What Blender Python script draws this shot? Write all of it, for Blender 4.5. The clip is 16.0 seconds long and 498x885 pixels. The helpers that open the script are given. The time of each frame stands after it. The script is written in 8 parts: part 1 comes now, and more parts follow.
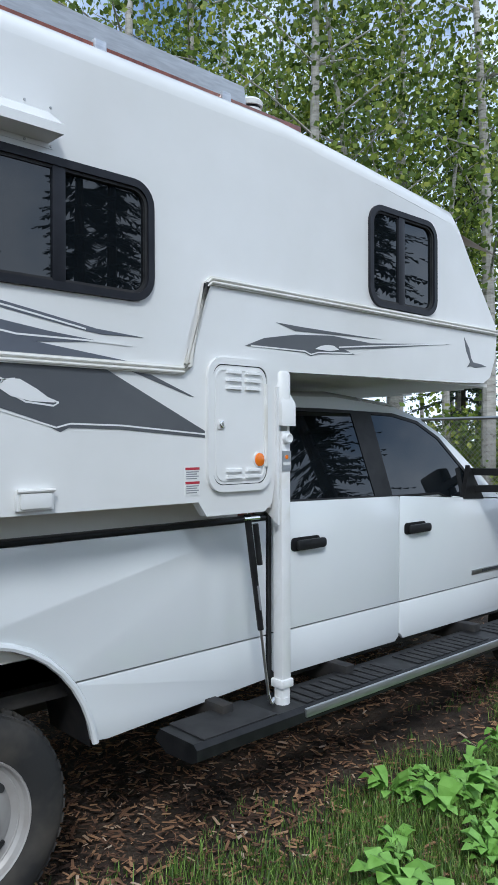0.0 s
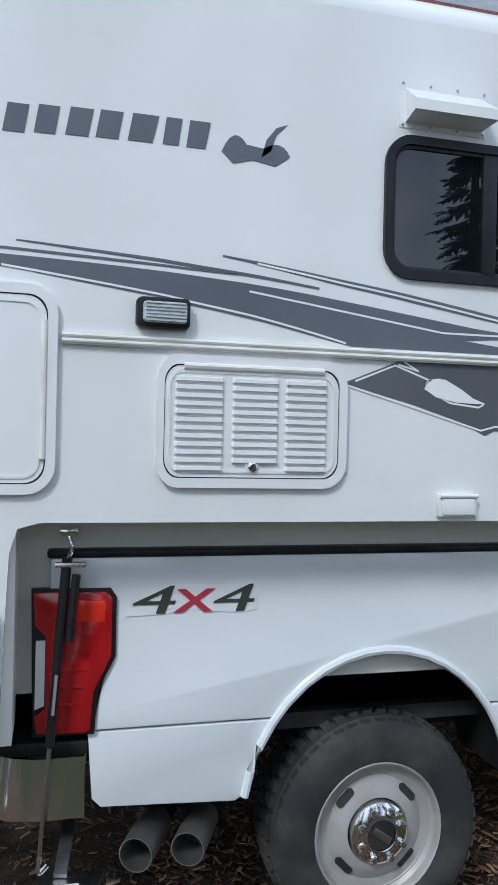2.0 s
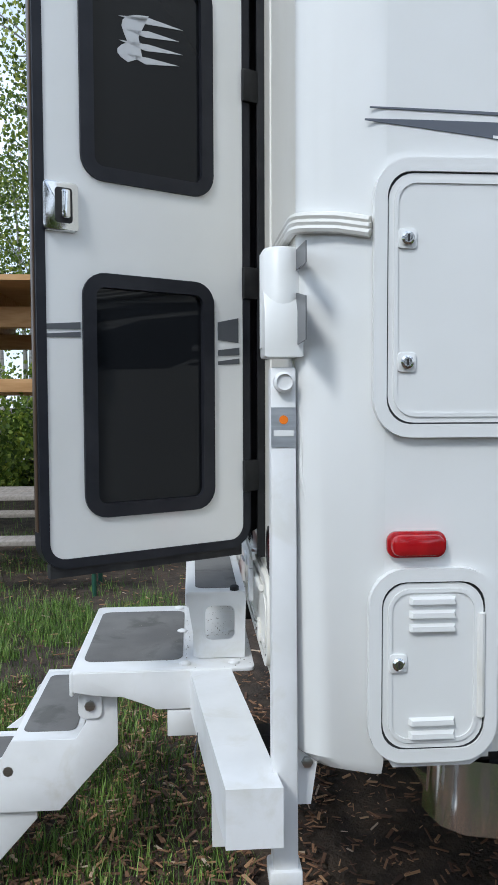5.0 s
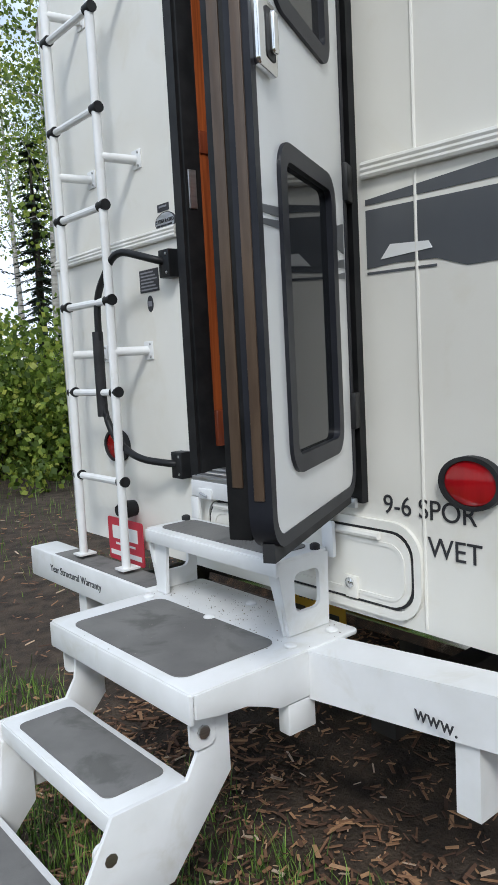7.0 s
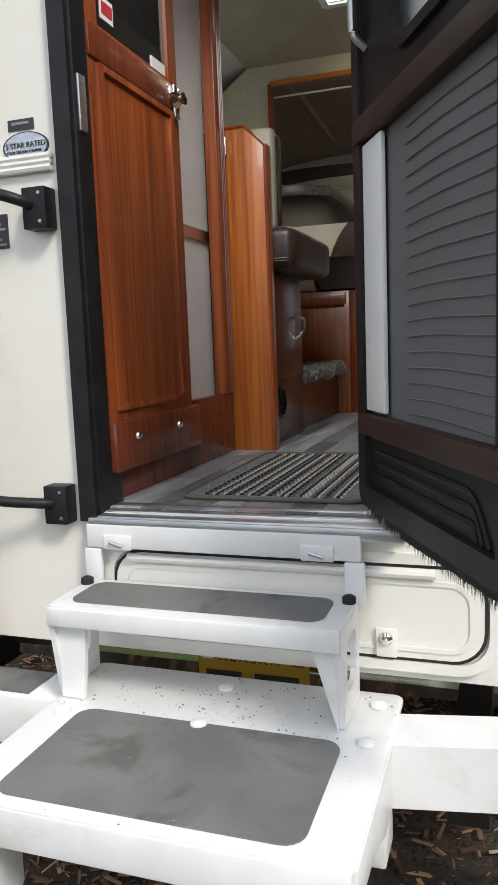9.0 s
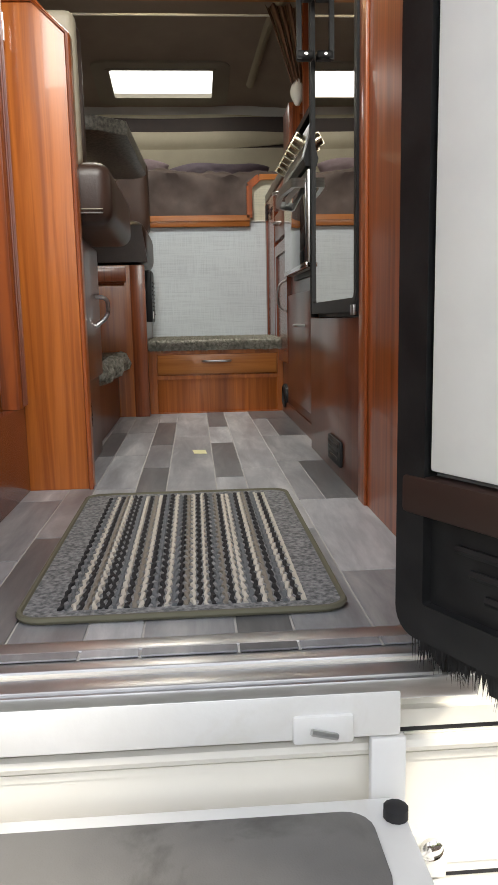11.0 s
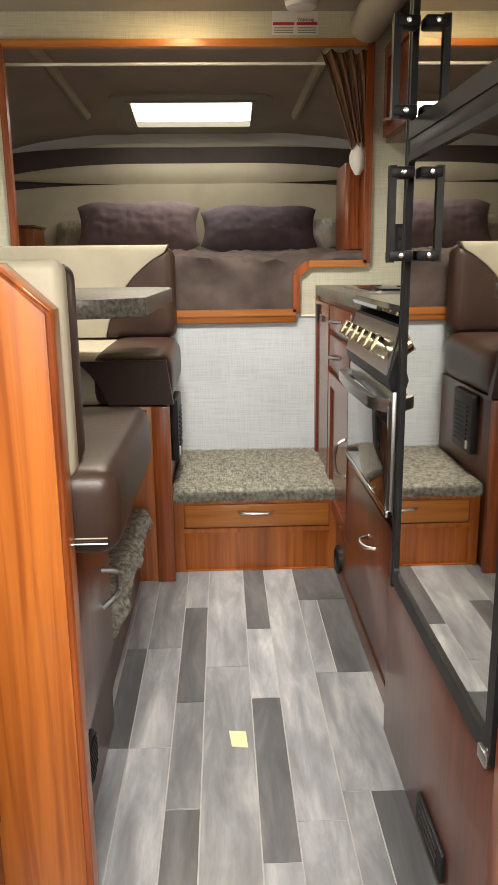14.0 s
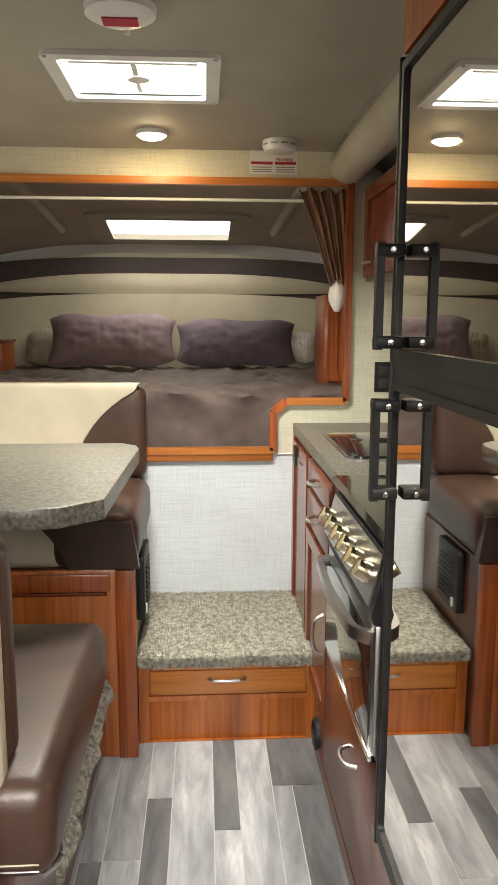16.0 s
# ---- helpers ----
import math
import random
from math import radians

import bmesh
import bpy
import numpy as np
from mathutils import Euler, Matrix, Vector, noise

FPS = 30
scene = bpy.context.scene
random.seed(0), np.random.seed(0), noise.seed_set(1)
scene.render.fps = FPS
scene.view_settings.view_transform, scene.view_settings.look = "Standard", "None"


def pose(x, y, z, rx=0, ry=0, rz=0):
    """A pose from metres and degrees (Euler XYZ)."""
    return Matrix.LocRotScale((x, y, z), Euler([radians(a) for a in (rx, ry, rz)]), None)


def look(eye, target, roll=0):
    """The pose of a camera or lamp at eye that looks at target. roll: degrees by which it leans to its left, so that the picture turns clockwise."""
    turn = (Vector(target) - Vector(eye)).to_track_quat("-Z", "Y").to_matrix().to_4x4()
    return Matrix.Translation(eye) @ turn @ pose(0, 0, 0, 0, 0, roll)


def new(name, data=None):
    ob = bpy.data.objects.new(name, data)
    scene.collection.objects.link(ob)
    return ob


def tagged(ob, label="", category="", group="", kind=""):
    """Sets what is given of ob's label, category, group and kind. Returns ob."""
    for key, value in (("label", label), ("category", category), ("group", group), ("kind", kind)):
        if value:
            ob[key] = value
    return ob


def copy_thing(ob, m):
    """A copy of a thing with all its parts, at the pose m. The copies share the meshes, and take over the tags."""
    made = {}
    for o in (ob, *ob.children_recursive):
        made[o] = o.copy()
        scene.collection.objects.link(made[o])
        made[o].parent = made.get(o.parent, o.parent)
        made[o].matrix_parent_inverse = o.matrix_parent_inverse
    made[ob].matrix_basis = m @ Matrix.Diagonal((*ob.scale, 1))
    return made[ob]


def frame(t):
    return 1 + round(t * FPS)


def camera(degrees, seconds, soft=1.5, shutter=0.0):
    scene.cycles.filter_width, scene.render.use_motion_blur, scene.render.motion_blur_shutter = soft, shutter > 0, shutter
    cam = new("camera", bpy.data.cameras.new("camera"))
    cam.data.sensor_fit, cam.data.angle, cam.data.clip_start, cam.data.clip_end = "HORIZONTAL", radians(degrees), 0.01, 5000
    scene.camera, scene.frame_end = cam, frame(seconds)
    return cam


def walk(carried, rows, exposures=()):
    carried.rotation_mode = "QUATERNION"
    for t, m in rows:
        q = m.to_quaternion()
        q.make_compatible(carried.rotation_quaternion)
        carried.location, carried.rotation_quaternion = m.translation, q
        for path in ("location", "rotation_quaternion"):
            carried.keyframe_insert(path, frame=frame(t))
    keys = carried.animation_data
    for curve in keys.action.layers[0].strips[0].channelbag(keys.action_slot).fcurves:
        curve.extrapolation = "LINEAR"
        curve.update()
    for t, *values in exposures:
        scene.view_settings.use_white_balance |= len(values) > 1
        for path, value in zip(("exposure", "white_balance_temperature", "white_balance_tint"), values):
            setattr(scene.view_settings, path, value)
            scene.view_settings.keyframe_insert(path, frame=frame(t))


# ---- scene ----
cam = camera(36.7, 16.0)
PATH = [
    (0, (0.58, -3.047, 1.691), (1.939, -1.579, 1.683), -0.2),
    (0.5, (0.547, -2.973, 1.676), (1.733, -1.363, 1.659), 0.8),
    (1, (0.524, -2.94, 1.674), (1.489, -1.188, 1.671), 1.4),
    (1.5, (0.522, -2.925, 1.681), (1.251, -1.063, 1.685), 1.4),
    (2, (0.513, -2.902, 1.682), (1.011, -0.965, 1.68), 1.3),
    (2.5, (0.469, -2.889, 1.667), (0.754, -0.91, 1.657), 1.1),
    (3, (0.381, -2.852, 1.665), (0.486, -0.855, 1.632), 1.0),
    (3.5, (0.277, -2.789, 1.66), (0.251, -0.79, 1.598), 1.1),
    (4, (0.174, -2.699, 1.652), (0.097, -0.703, 1.561), 1.2),
    (4.5, (0.031, -2.531, 1.632), (0.028, -0.533, 1.53), 0.6),
    (5, (-0.211, -2.354, 1.603), (-0.06, -0.362, 1.499), -0.2),
    (5.2, (-0.347, -2.312, 1.607), (-0.129, -0.326, 1.5), -0.4),
    (7.3, (-1.527, -1.273, 1.521), (-0.128, 0.135, 1.273), -3.3),
    (7.5, (-1.563, -1.143, 1.515), (-0.089, 0.183, 1.251), -3.4),
    (8, (-1.608, -0.856, 1.522), (0.05, 0.232, 1.258), -2.9),
    (8.5, (-1.528, -0.589, 1.543), (0.259, 0.273, 1.294), -2.4),
    (9, (-1.503, -0.362, 1.544), (0.373, 0.281, 1.287), -2.2),
    (9.5, (-1.384, -0.194, 1.525), (0.554, 0.227, 1.267), -2.0),
    (10, (-1.22, -0.034, 1.51), (0.751, 0.159, 1.229), -2.0),
    (10.2, (-1.153, 0.016, 1.516), (0.824, 0.112, 1.227), -2.1),
    (12.3, (-0.352, 0.204, 1.832), (1.597, -0.052, 1.463), 0.3),
    (12.5, (-0.32, 0.219, 1.898), (1.624, -0.029, 1.499), 0.3),
    (13, (-0.257, 0.234, 2.039), (1.679, -0.001, 1.595), -0.0),
    (13.5, (-0.212, 0.201, 2.129), (1.725, 0.003, 1.672), -0.2),
    (14, (-0.121, 0.144, 2.264), (1.822, 0.08, 1.794), -0.7),
    (14.5, (-0.049, 0.138, 2.331), (1.899, 0.123, 1.88), -1.1),
    (15, (0.086, 0.145, 2.442), (2.044, 0.041, 2.052), -1.6),
    (15.5, (0.099, 0.132, 2.531), (2.06, -0.038, 2.178), -0.9),
    (16, (0.102, 0.111, 2.557), (2.072, -0.009, 2.235), 0.2),
]
SKY, SUN = 0.16, 1.8
HATCH, BEDSKY, DINWIN, GALWIN, DOORWAY = 6.6, 0.62, 1.2, 0.9, 2.35
EXPOSURES = [(0.0, 0.0, 5750, 6), (3.5, 0.0, 5600, 6), (5.0, 0.08, 5850, 6), (7.5, 0.12, 6150, 7), (9.0, 0.45, 6650, 9), (10.0, 0.7, 6800, 9), (12.5, 1.6, 7700, 11), (14.5, 1.72, 7700, 11), (16.0, 1.97, 7600, 10)]
walk(cam, [(t, look(eye, goal, roll)) for t, eye, goal, roll in PATH], EXPOSURES)

# ---- world, sun, exposure ----
world = bpy.data.worlds.new("world")
scene.world = world
world.use_nodes = True
wn = world.node_tree
sky = wn.nodes.new("ShaderNodeTexSky")
sky.sky_type = "NISHITA"
sky.sun_disc = False
sky.sun_elevation, sky.sun_rotation = radians(48), radians(215)
# broken white cloud over the clear sky
cc = wn.nodes.new("ShaderNodeTexCoord")
cn = wn.nodes.new("ShaderNodeTexNoise")
cn.inputs["Scale"].default_value, cn.inputs["Detail"].default_value, cn.inputs["Roughness"].default_value = 2.6, 6.0, 0.6
wn.links.new(cc.outputs["Generated"], cn.inputs["Vector"])
cr = wn.nodes.new("ShaderNodeValToRGB")
cr.color_ramp.elements[0].position, cr.color_ramp.elements[1].position = 0.36, 0.54
wn.links.new(cn.outputs["Fac"], cr.inputs["Fac"])
cm = wn.nodes.new("ShaderNodeMix")
cm.data_type = "RGBA"
cm.inputs["B"].default_value = (7.0, 7.4, 8.2, 1)
wn.links.new(cr.outputs["Color"], cm.inputs["Factor"])
wn.links.new(sky.outputs[0], cm.inputs["A"])
wn.links.new(cm.outputs["Result"], wn.nodes["Background"].inputs[0])
wn.nodes["Background"].inputs[1].default_value = SKY
sun = new("sun", bpy.data.lights.new("sun", "SUN"))
sun.data.energy, sun.data.angle, sun.data.color = SUN, radians(12), (1.0, 0.95, 0.88)
sun.matrix_world = look((-3, -6, 9), (2.5, 0.6, 1))


def daylight(name, m, w, h, watts):
    """An added area lamp that stands in for daylight at an opening of the camper."""
    a = new(name, bpy.data.lights.new(name, "AREA"))
    a.data.shape, a.data.size, a.data.size_y, a.data.energy, a.data.color = "RECTANGLE", w, h, watts, (0.95, 0.98, 1.0)
    a.matrix_world = m
    return a


daylight("hatch_daylight", pose(2.145, 0.275, 3.150, 0, -8, 0), 0.30, 0.34, HATCH).data.spread = radians(125)
daylight("skylight_daylight", pose(4.135, 0.28, 3.018, 0, 9, 0), 0.34, 0.60, BEDSKY)
# fill lamp added inside the door head, tilted down to brighten the floor
daylight("doorway_daylight", pose(0.10, 0.17, 2.66, 0, -42, 0), 0.40, 0.50, DOORWAY).data.spread = radians(95)
# lamp added inside the closed right wall, in place of the galley window's light
daylight("galley_window_daylight", pose(1.75, -0.838, 2.37, 90, 0, 0), 0.58, 0.38, GALWIN)
# lamp added behind a left window opening that is never in view
daylight("dinette_window_daylight", pose(2.0, 1.535, 2.55, -90, 0, 0), 0.96, 0.46, DINWIN)

# ---- materials ----
def material(name, color, rough=0.5, metal=0.0, spec=0.5, coat=0.0):
    m = bpy.data.materials.new(name)
    m.use_nodes = True
    p = m.node_tree.nodes["Principled BSDF"]
    p.inputs["Base Color"].default_value = (*color, 1)
    p.inputs["Roughness"].default_value = rough
    p.inputs["Metallic"].default_value = metal
    p.inputs["Specular IOR Level"].default_value = spec
    p.inputs["Coat Weight"].default_value = coat
    p.inputs["Coat Roughness"].default_value = 0.05
    return m


def nd(m, kind, **values):
    n = m.node_tree.nodes.new(kind)
    for k, v in values.items():
        n.inputs[k].default_value = v
    return n


def coords(m, scale=(1, 1, 1), turn=(0, 0, 0)):
    c = nd(m, "ShaderNodeTexCoord")
    mp = nd(m, "ShaderNodeMapping")
    mp.inputs["Scale"].default_value = scale
    mp.inputs["Rotation"].default_value = [radians(a) for a in turn]
    m.node_tree.links.new(c.outputs["Object"], mp.inputs["Vector"])
    return mp.outputs["Vector"]


def ramp(m, value, stops):
    r = nd(m, "ShaderNodeValToRGB")
    while len(r.color_ramp.elements) < len(stops):
        r.color_ramp.elements.new(0.5)
    for e, (pos, col) in zip(r.color_ramp.elements, stops):
        e.position, e.color = pos, (*col, 1)
    m.node_tree.links.new(value, r.inputs["Fac"])
    return r.outputs["Color"]


def noise_of(m, vec, scale, detail=4.0, rough=0.55, dist=0.0):
    n = nd(m, "ShaderNodeTexNoise", Scale=scale, Detail=detail, Roughness=rough, Distortion=dist)
    m.node_tree.links.new(vec, n.inputs["Vector"])
    return n.outputs["Fac"]


def link(m, a, socket):
    m.node_tree.links.new(a, m.node_tree.nodes["Principled BSDF"].inputs[socket])


def bump(m, height, strength=0.2, dist=0.002):
    b = nd(m, "ShaderNodeBump", Strength=strength, Distance=dist)
    m.node_tree.links.new(height, b.inputs["Height"])
    link(m, b.outputs["Normal"], "Normal")


def mottled(name, c1, c2, scale, rough=0.5, metal=0.0, bmp=0.0, bscale=None, stretch=(1, 1, 1), coat=0.0, lo=0.35, hi=0.65, bdist=0.002, r2=None):
    """Two tones mixed by noise, with fine relief."""
    m = material(name, c1, rough, metal, coat=coat)
    v = coords(m, stretch)
    f = noise_of(m, v, scale)
    link(m, ramp(m, f, [(lo, c1), (hi, c2)]), "Base Color")
    if r2 is not None:
        mr = nd(m, "ShaderNodeMapRange")
        mr.inputs["To Min"].default_value, mr.inputs["To Max"].default_value = rough, r2
        m.node_tree.links.new(noise_of(m, v, scale * 2.3), mr.inputs["Value"])
        link(m, mr.outputs[0], "Roughness")
    if bmp:
        bump(m, noise_of(m, v, bscale or scale * 4), bmp, bdist)
    return m


def mix_random(m, c_out, amount):
    """Per-piece brightness from Object Info's Random."""
    oi = nd(m, "ShaderNodeObjectInfo")
    mr = nd(m, "ShaderNodeMapRange")
    mr.inputs["To Min"].default_value, mr.inputs["To Max"].default_value = 1 - amount, 1 + amount
    m.node_tree.links.new(oi.outputs["Random"], mr.inputs["Value"])
    hs = nd(m, "ShaderNodeHueSaturation")
    m.node_tree.links.new(mr.outputs[0], hs.inputs["Value"])
    m.node_tree.links.new(c_out, hs.inputs["Color"])
    return hs.outputs["Color"]


def wood(name, dark, light, along="z", rough=0.32, coat=0.25):
    m = material(name, dark, rough, coat=coat)
    st = {"z": (34, 34, 1.1), "x": (1.1, 34, 34), "y": (34, 1.1, 34)}[along]
    v = coords(m, st)
    f = noise_of(m, v, 1.6, 5, 0.6, 0.6)
    f2 = noise_of(m, coords(m, tuple(0.25 * q for q in st)), 1.0, 2)
    mid = tuple(0.5 * (a + b) for a, b in zip(dark, light))
    a = ramp(m, f, [(0.34, dark), (0.48, mid), (0.64, light)])
    b = ramp(m, f2, [(0.35, (0.75, 0.72, 0.7)), (0.65, (1.1, 1.1, 1.1))])
    mx = nd(m, "ShaderNodeMix")
    mx.data_type, mx.blend_type = "RGBA", "MULTIPLY"
    mx.inputs["Factor"].default_value = 1.0
    m.node_tree.links.new(a, mx.inputs["A"])
    m.node_tree.links.new(b, mx.inputs["B"])
    link(m, mx.outputs["Result"], "Base Color")
    bump(m, f, 0.05, 0.001)
    return m


GEL = mottled("white_gelcoat", (0.80, 0.80, 0.79), (0.74, 0.74, 0.72), 1.7, 0.16, coat=0.3, r2=0.24)
CREAM = mottled("cream_gelcoat", (0.81, 0.79, 0.735), (0.77, 0.745, 0.68), 2.3, 0.28, r2=0.4, bmp=0.05, bscale=9)
PAINT = mottled("white_car_paint", (0.80, 0.82, 0.83), (0.76, 0.79, 0.80), 1.2, 0.12, coat=0.8, r2=0.2)
POWDER = mottled("white_powder_coat", (0.82, 0.82, 0.82), (0.75, 0.75, 0.74), 6, 0.4, bmp=0.08, bscale=160)
TRIMW = mottled("white_trim", (0.78, 0.77, 0.74), (0.68, 0.66, 0.6), 8, 0.4)
RUBBER = mottled("black_rubber", (0.018, 0.018, 0.02), (0.035, 0.035, 0.036), 12, 0.6, bmp=0.15)
FRAME = mottled("window_frame_black", (0.011, 0.012, 0.017), (0.02, 0.021, 0.027), 9, 0.42)
BLACKP = mottled("black_plastic", (0.008, 0.0085, 0.0095), (0.017, 0.017, 0.018), 18, 0.45, bmp=0.1)
for m in (RUBBER, FRAME, BLACKP):
    m.node_tree.nodes["Principled BSDF"].inputs["Specular IOR Level"].default_value = 0.28
GLASS = material("tinted_glass", (0.006, 0.008, 0.010), 0.012, spec=0.7)
DARKGLASS = material("smoked_door_glass", (0.008, 0.009, 0.011), 0.03, spec=0.3)
DECAL = mottled("grey_vinyl_decal", (0.085, 0.09, 0.1), (0.105, 0.11, 0.118), 3, 0.35)
DECALU = mottled("slate_vinyl_decal", (0.10, 0.11, 0.135), (0.12, 0.13, 0.155), 3, 0.35)
VINW = material("white_vinyl_line", (0.8, 0.8, 0.79), 0.35)
CHROME = material("chrome", (0.75, 0.75, 0.74), 0.12, 1.0)
STEEL = mottled("brushed_steel", (0.55, 0.55, 0.54), (0.45, 0.45, 0.45), 5, 0.3, 1.0, stretch=(2, 2, 60))
ALU = mottled("mill_aluminium", (0.62, 0.63, 0.65), (0.5, 0.51, 0.53), 14, 0.35, 0.9, stretch=(1, 1, 8))
DARKMET = mottled("dark_metal", (0.02, 0.02, 0.022), (0.05, 0.045, 0.04), 8, 0.6, 0.3)
REDL = mottled("red_lens", (0.42, 0.008, 0.012), (0.32, 0.005, 0.01), 30, 0.12, coat=0.6, stretch=(1, 1, 0.2))
ORANGE = material("amber_lens", (0.85, 0.2, 0.01), 0.2, coat=0.5)
GRIP = mottled("grey_grip_tape", (0.135, 0.13, 0.125), (0.19, 0.185, 0.175), 5, 0.85, bmp=0.5, bscale=420, bdist=0.001)
def stain(m, scale, lo, hi, shade):
    """A second, larger tone laid over a material's colour."""
    p = m.node_tree.nodes["Principled BSDF"]
    old = p.inputs["Base Color"].links[0].from_socket
    f = ramp(m, noise_of(m, coords(m), scale, 5, 0.6, 0.5), [(lo, (1, 1, 1)), (hi, shade)])
    x = nd(m, "ShaderNodeMix")
    x.data_type, x.blend_type = "RGBA", "MULTIPLY"
    x.inputs["Factor"].default_value = 1.0
    m.node_tree.links.new(old, x.inputs["A"])
    m.node_tree.links.new(f, x.inputs["B"])
    link(m, x.outputs["Result"], "Base Color")


stain(GRIP, 5.5, 0.55, 0.66, (0.66, 0.66, 0.65))
stain(POWDER, 7, 0.56, 0.75, (0.88, 0.86, 0.8))
stain(CREAM, 4, 0.56, 0.78, (0.93, 0.91, 0.86))
WOODR = wood("red_wood", (0.17, 0.036, 0.011), (0.40, 0.10, 0.025))
WOODD = wood("dark_red_wood", (0.13, 0.03, 0.014), (0.20, 0.05, 0.022), rough=0.25)
WOODO = wood("orange_wood", (0.32, 0.08, 0.014), (0.52, 0.155, 0.029))
WOODOY = wood("orange_wood_level", (0.42, 0.13, 0.026), (0.56, 0.21, 0.05), along="y")
LEATHER = mottled("brown_leather", (0.036, 0.019, 0.014), (0.058, 0.031, 0.022), 7, 0.4, bmp=0.25, bscale=120)
CREAML = mottled("cream_leather", (0.47, 0.43, 0.33), (0.41, 0.37, 0.28), 6, 0.5, bmp=0.15, bscale=100)
def woven(name, c1, c2):
    """Wallcovering with an open basket weave."""
    cloth = mottled(name, c1, c2, 3, 0.8)
    wva = noise_of(cloth, coords(cloth, (400, 400, 9)), 1.0, 2)
    wvb = noise_of(cloth, coords(cloth, (9, 9, 400)), 1.0, 2)
    wvs = nd(cloth, "ShaderNodeMath")
    cloth.node_tree.links.new(wva, wvs.inputs[0])
    cloth.node_tree.links.new(wvb, wvs.inputs[1])
    wvm = nd(cloth, "ShaderNodeMix")
    wvm.data_type, wvm.blend_type = "RGBA", "MULTIPLY"
    wvm.inputs["Factor"].default_value = 1.0
    cloth.node_tree.links.new(cloth.node_tree.nodes["Principled BSDF"].inputs["Base Color"].links[0].from_socket, wvm.inputs["A"])
    cloth.node_tree.links.new(ramp(cloth, wvs.outputs[0], [(0.7, (0.86, 0.865, 0.87)), (1.0, (1, 1, 1)), (1.25, (1.06, 1.06, 1.05))]), wvm.inputs["B"])
    link(cloth, wvm.outputs["Result"], "Base Color")
    bump(cloth, wvs.outputs[0], 0.3, 0.001)
    return cloth


FABRICW = woven("pale_woven_wallcover", (0.61, 0.67, 0.71), (0.56, 0.61, 0.65))
FABRICC = woven("linen_woven_wallcover", (0.64, 0.62, 0.50), (0.58, 0.56, 0.44))
LINER = mottled("taupe_ceiling_liner", (0.35, 0.32, 0.26), (0.39, 0.36, 0.30), 4, 0.75, bmp=0.1, bscale=90)
LINERB = mottled("brown_bed_liner", (0.37, 0.305, 0.25), (0.42, 0.35, 0.29), 4, 0.8, bmp=0.1, bscale=90)
BEIGE = mottled("beige_vinyl", (0.45, 0.40, 0.29), (0.40, 0.35, 0.25), 5, 0.6)
BEDDING = mottled("brown_duvet", (0.065, 0.047, 0.042), (0.10, 0.074, 0.066), 9, 0.75, bmp=0.3, bscale=30)
PILLOW = mottled("mauve_pillow", (0.18, 0.125, 0.13), (0.24, 0.17, 0.18), 14, 0.8, bmp=0.2, bscale=60)
CARPET = mottled("grey_carpet", (0.17, 0.165, 0.135), (0.46, 0.44, 0.375), 70, 0.95, bmp=0.9, bscale=160, bdist=0.006)
COUNTER = mottled("grey_laminate", (0.05, 0.047, 0.04), (0.155, 0.145, 0.12), 110, 0.38, bmp=0.02)
PLYWOOD = mottled("weathered_plank", (0.25, 0.22, 0.19), (0.35, 0.31, 0.27), 6, 0.85, stretch=(8, 1, 8), bmp=0.3)
TIMBER = mottled("yellow_timber", (0.45, 0.24, 0.09), (0.55, 0.32, 0.14), 4, 0.7, stretch=(1, 6, 6), bmp=0.2)
GLOSSB = material("black_gloss_panel", (0.012, 0.012, 0.013), 0.03, spec=0.8, coat=0.6)
MIRRORB = material("dark_mirror_glass", (0.74, 0.72, 0.69), 0.02, 1.0)
LAMPE = material("lamp_diffuser", (0.9, 0.88, 0.8), 0.4)
LAMPE.node_tree.nodes["Principled BSDF"].inputs["Emission Color"].default_value = (1.0, 0.80, 0.5, 1)
LAMPE.node_tree.nodes["Principled BSDF"].inputs["Emission Strength"].default_value = 48.0
# roof panes give off light themselves, in place of the sky above them
SKYGLOW = material("glowing_pane", (0.9, 0.93, 0.95), 0.6)
SKYGLOW.node_tree.nodes["Principled BSDF"].inputs["Emission Color"].default_value = (0.93, 0.97, 1.0, 1)
SKYGLOW.node_tree.nodes["Principled BSDF"].inputs["Emission Strength"].default_value = 1.3
WHITEP = mottled("white_plastic", (0.78, 0.78, 0.76), (0.72, 0.72, 0.7), 5, 0.4)

# ---- building helpers ----
from mathutils.geometry import tessellate_polygon


def finish(bm, name):
    bmesh.ops.recalc_face_normals(bm, faces=bm.faces)
    me = bpy.data.meshes.new(name)
    bm.to_mesh(me)
    bm.free()
    return me


def smooth(me, angle=35):
    for p in me.polygons:
        p.use_smooth = True
    me.set_sharp_from_angle(angle=radians(angle))


LAY = [None, 0.0]             # the current plan stretch along x and its lift


def lay_x(x):
    """Where a place of the current plan lies along the truck."""
    k = LAY[0]
    if not k or x < k[0][0]:
        return x
    for (a, b), (c, d) in zip(k, k[1:]):
        if x <= c:
            return b + (d - b) * (x - a) / (c - a)
    return x + k[-1][1] - k[-1][0]


def part(name, bm, mat, parent=None, label="", soft=True):
    if LAY[0]:
        for v in bm.verts:
            v.co = (lay_x(v.co.x), v.co.y, v.co.z + LAY[1])
    me = finish(bm, name)
    me.materials.append(mat)
    if soft:
        smooth(me)
    ob = new(name, me)
    if parent is not None:
        ob.parent = parent
    if label:
        ob["label"] = label
    return ob


def solo(name, bm, mat, label, category, group="", kind=""):
    return tagged(part(name, bm, mat), label, category, group, kind)


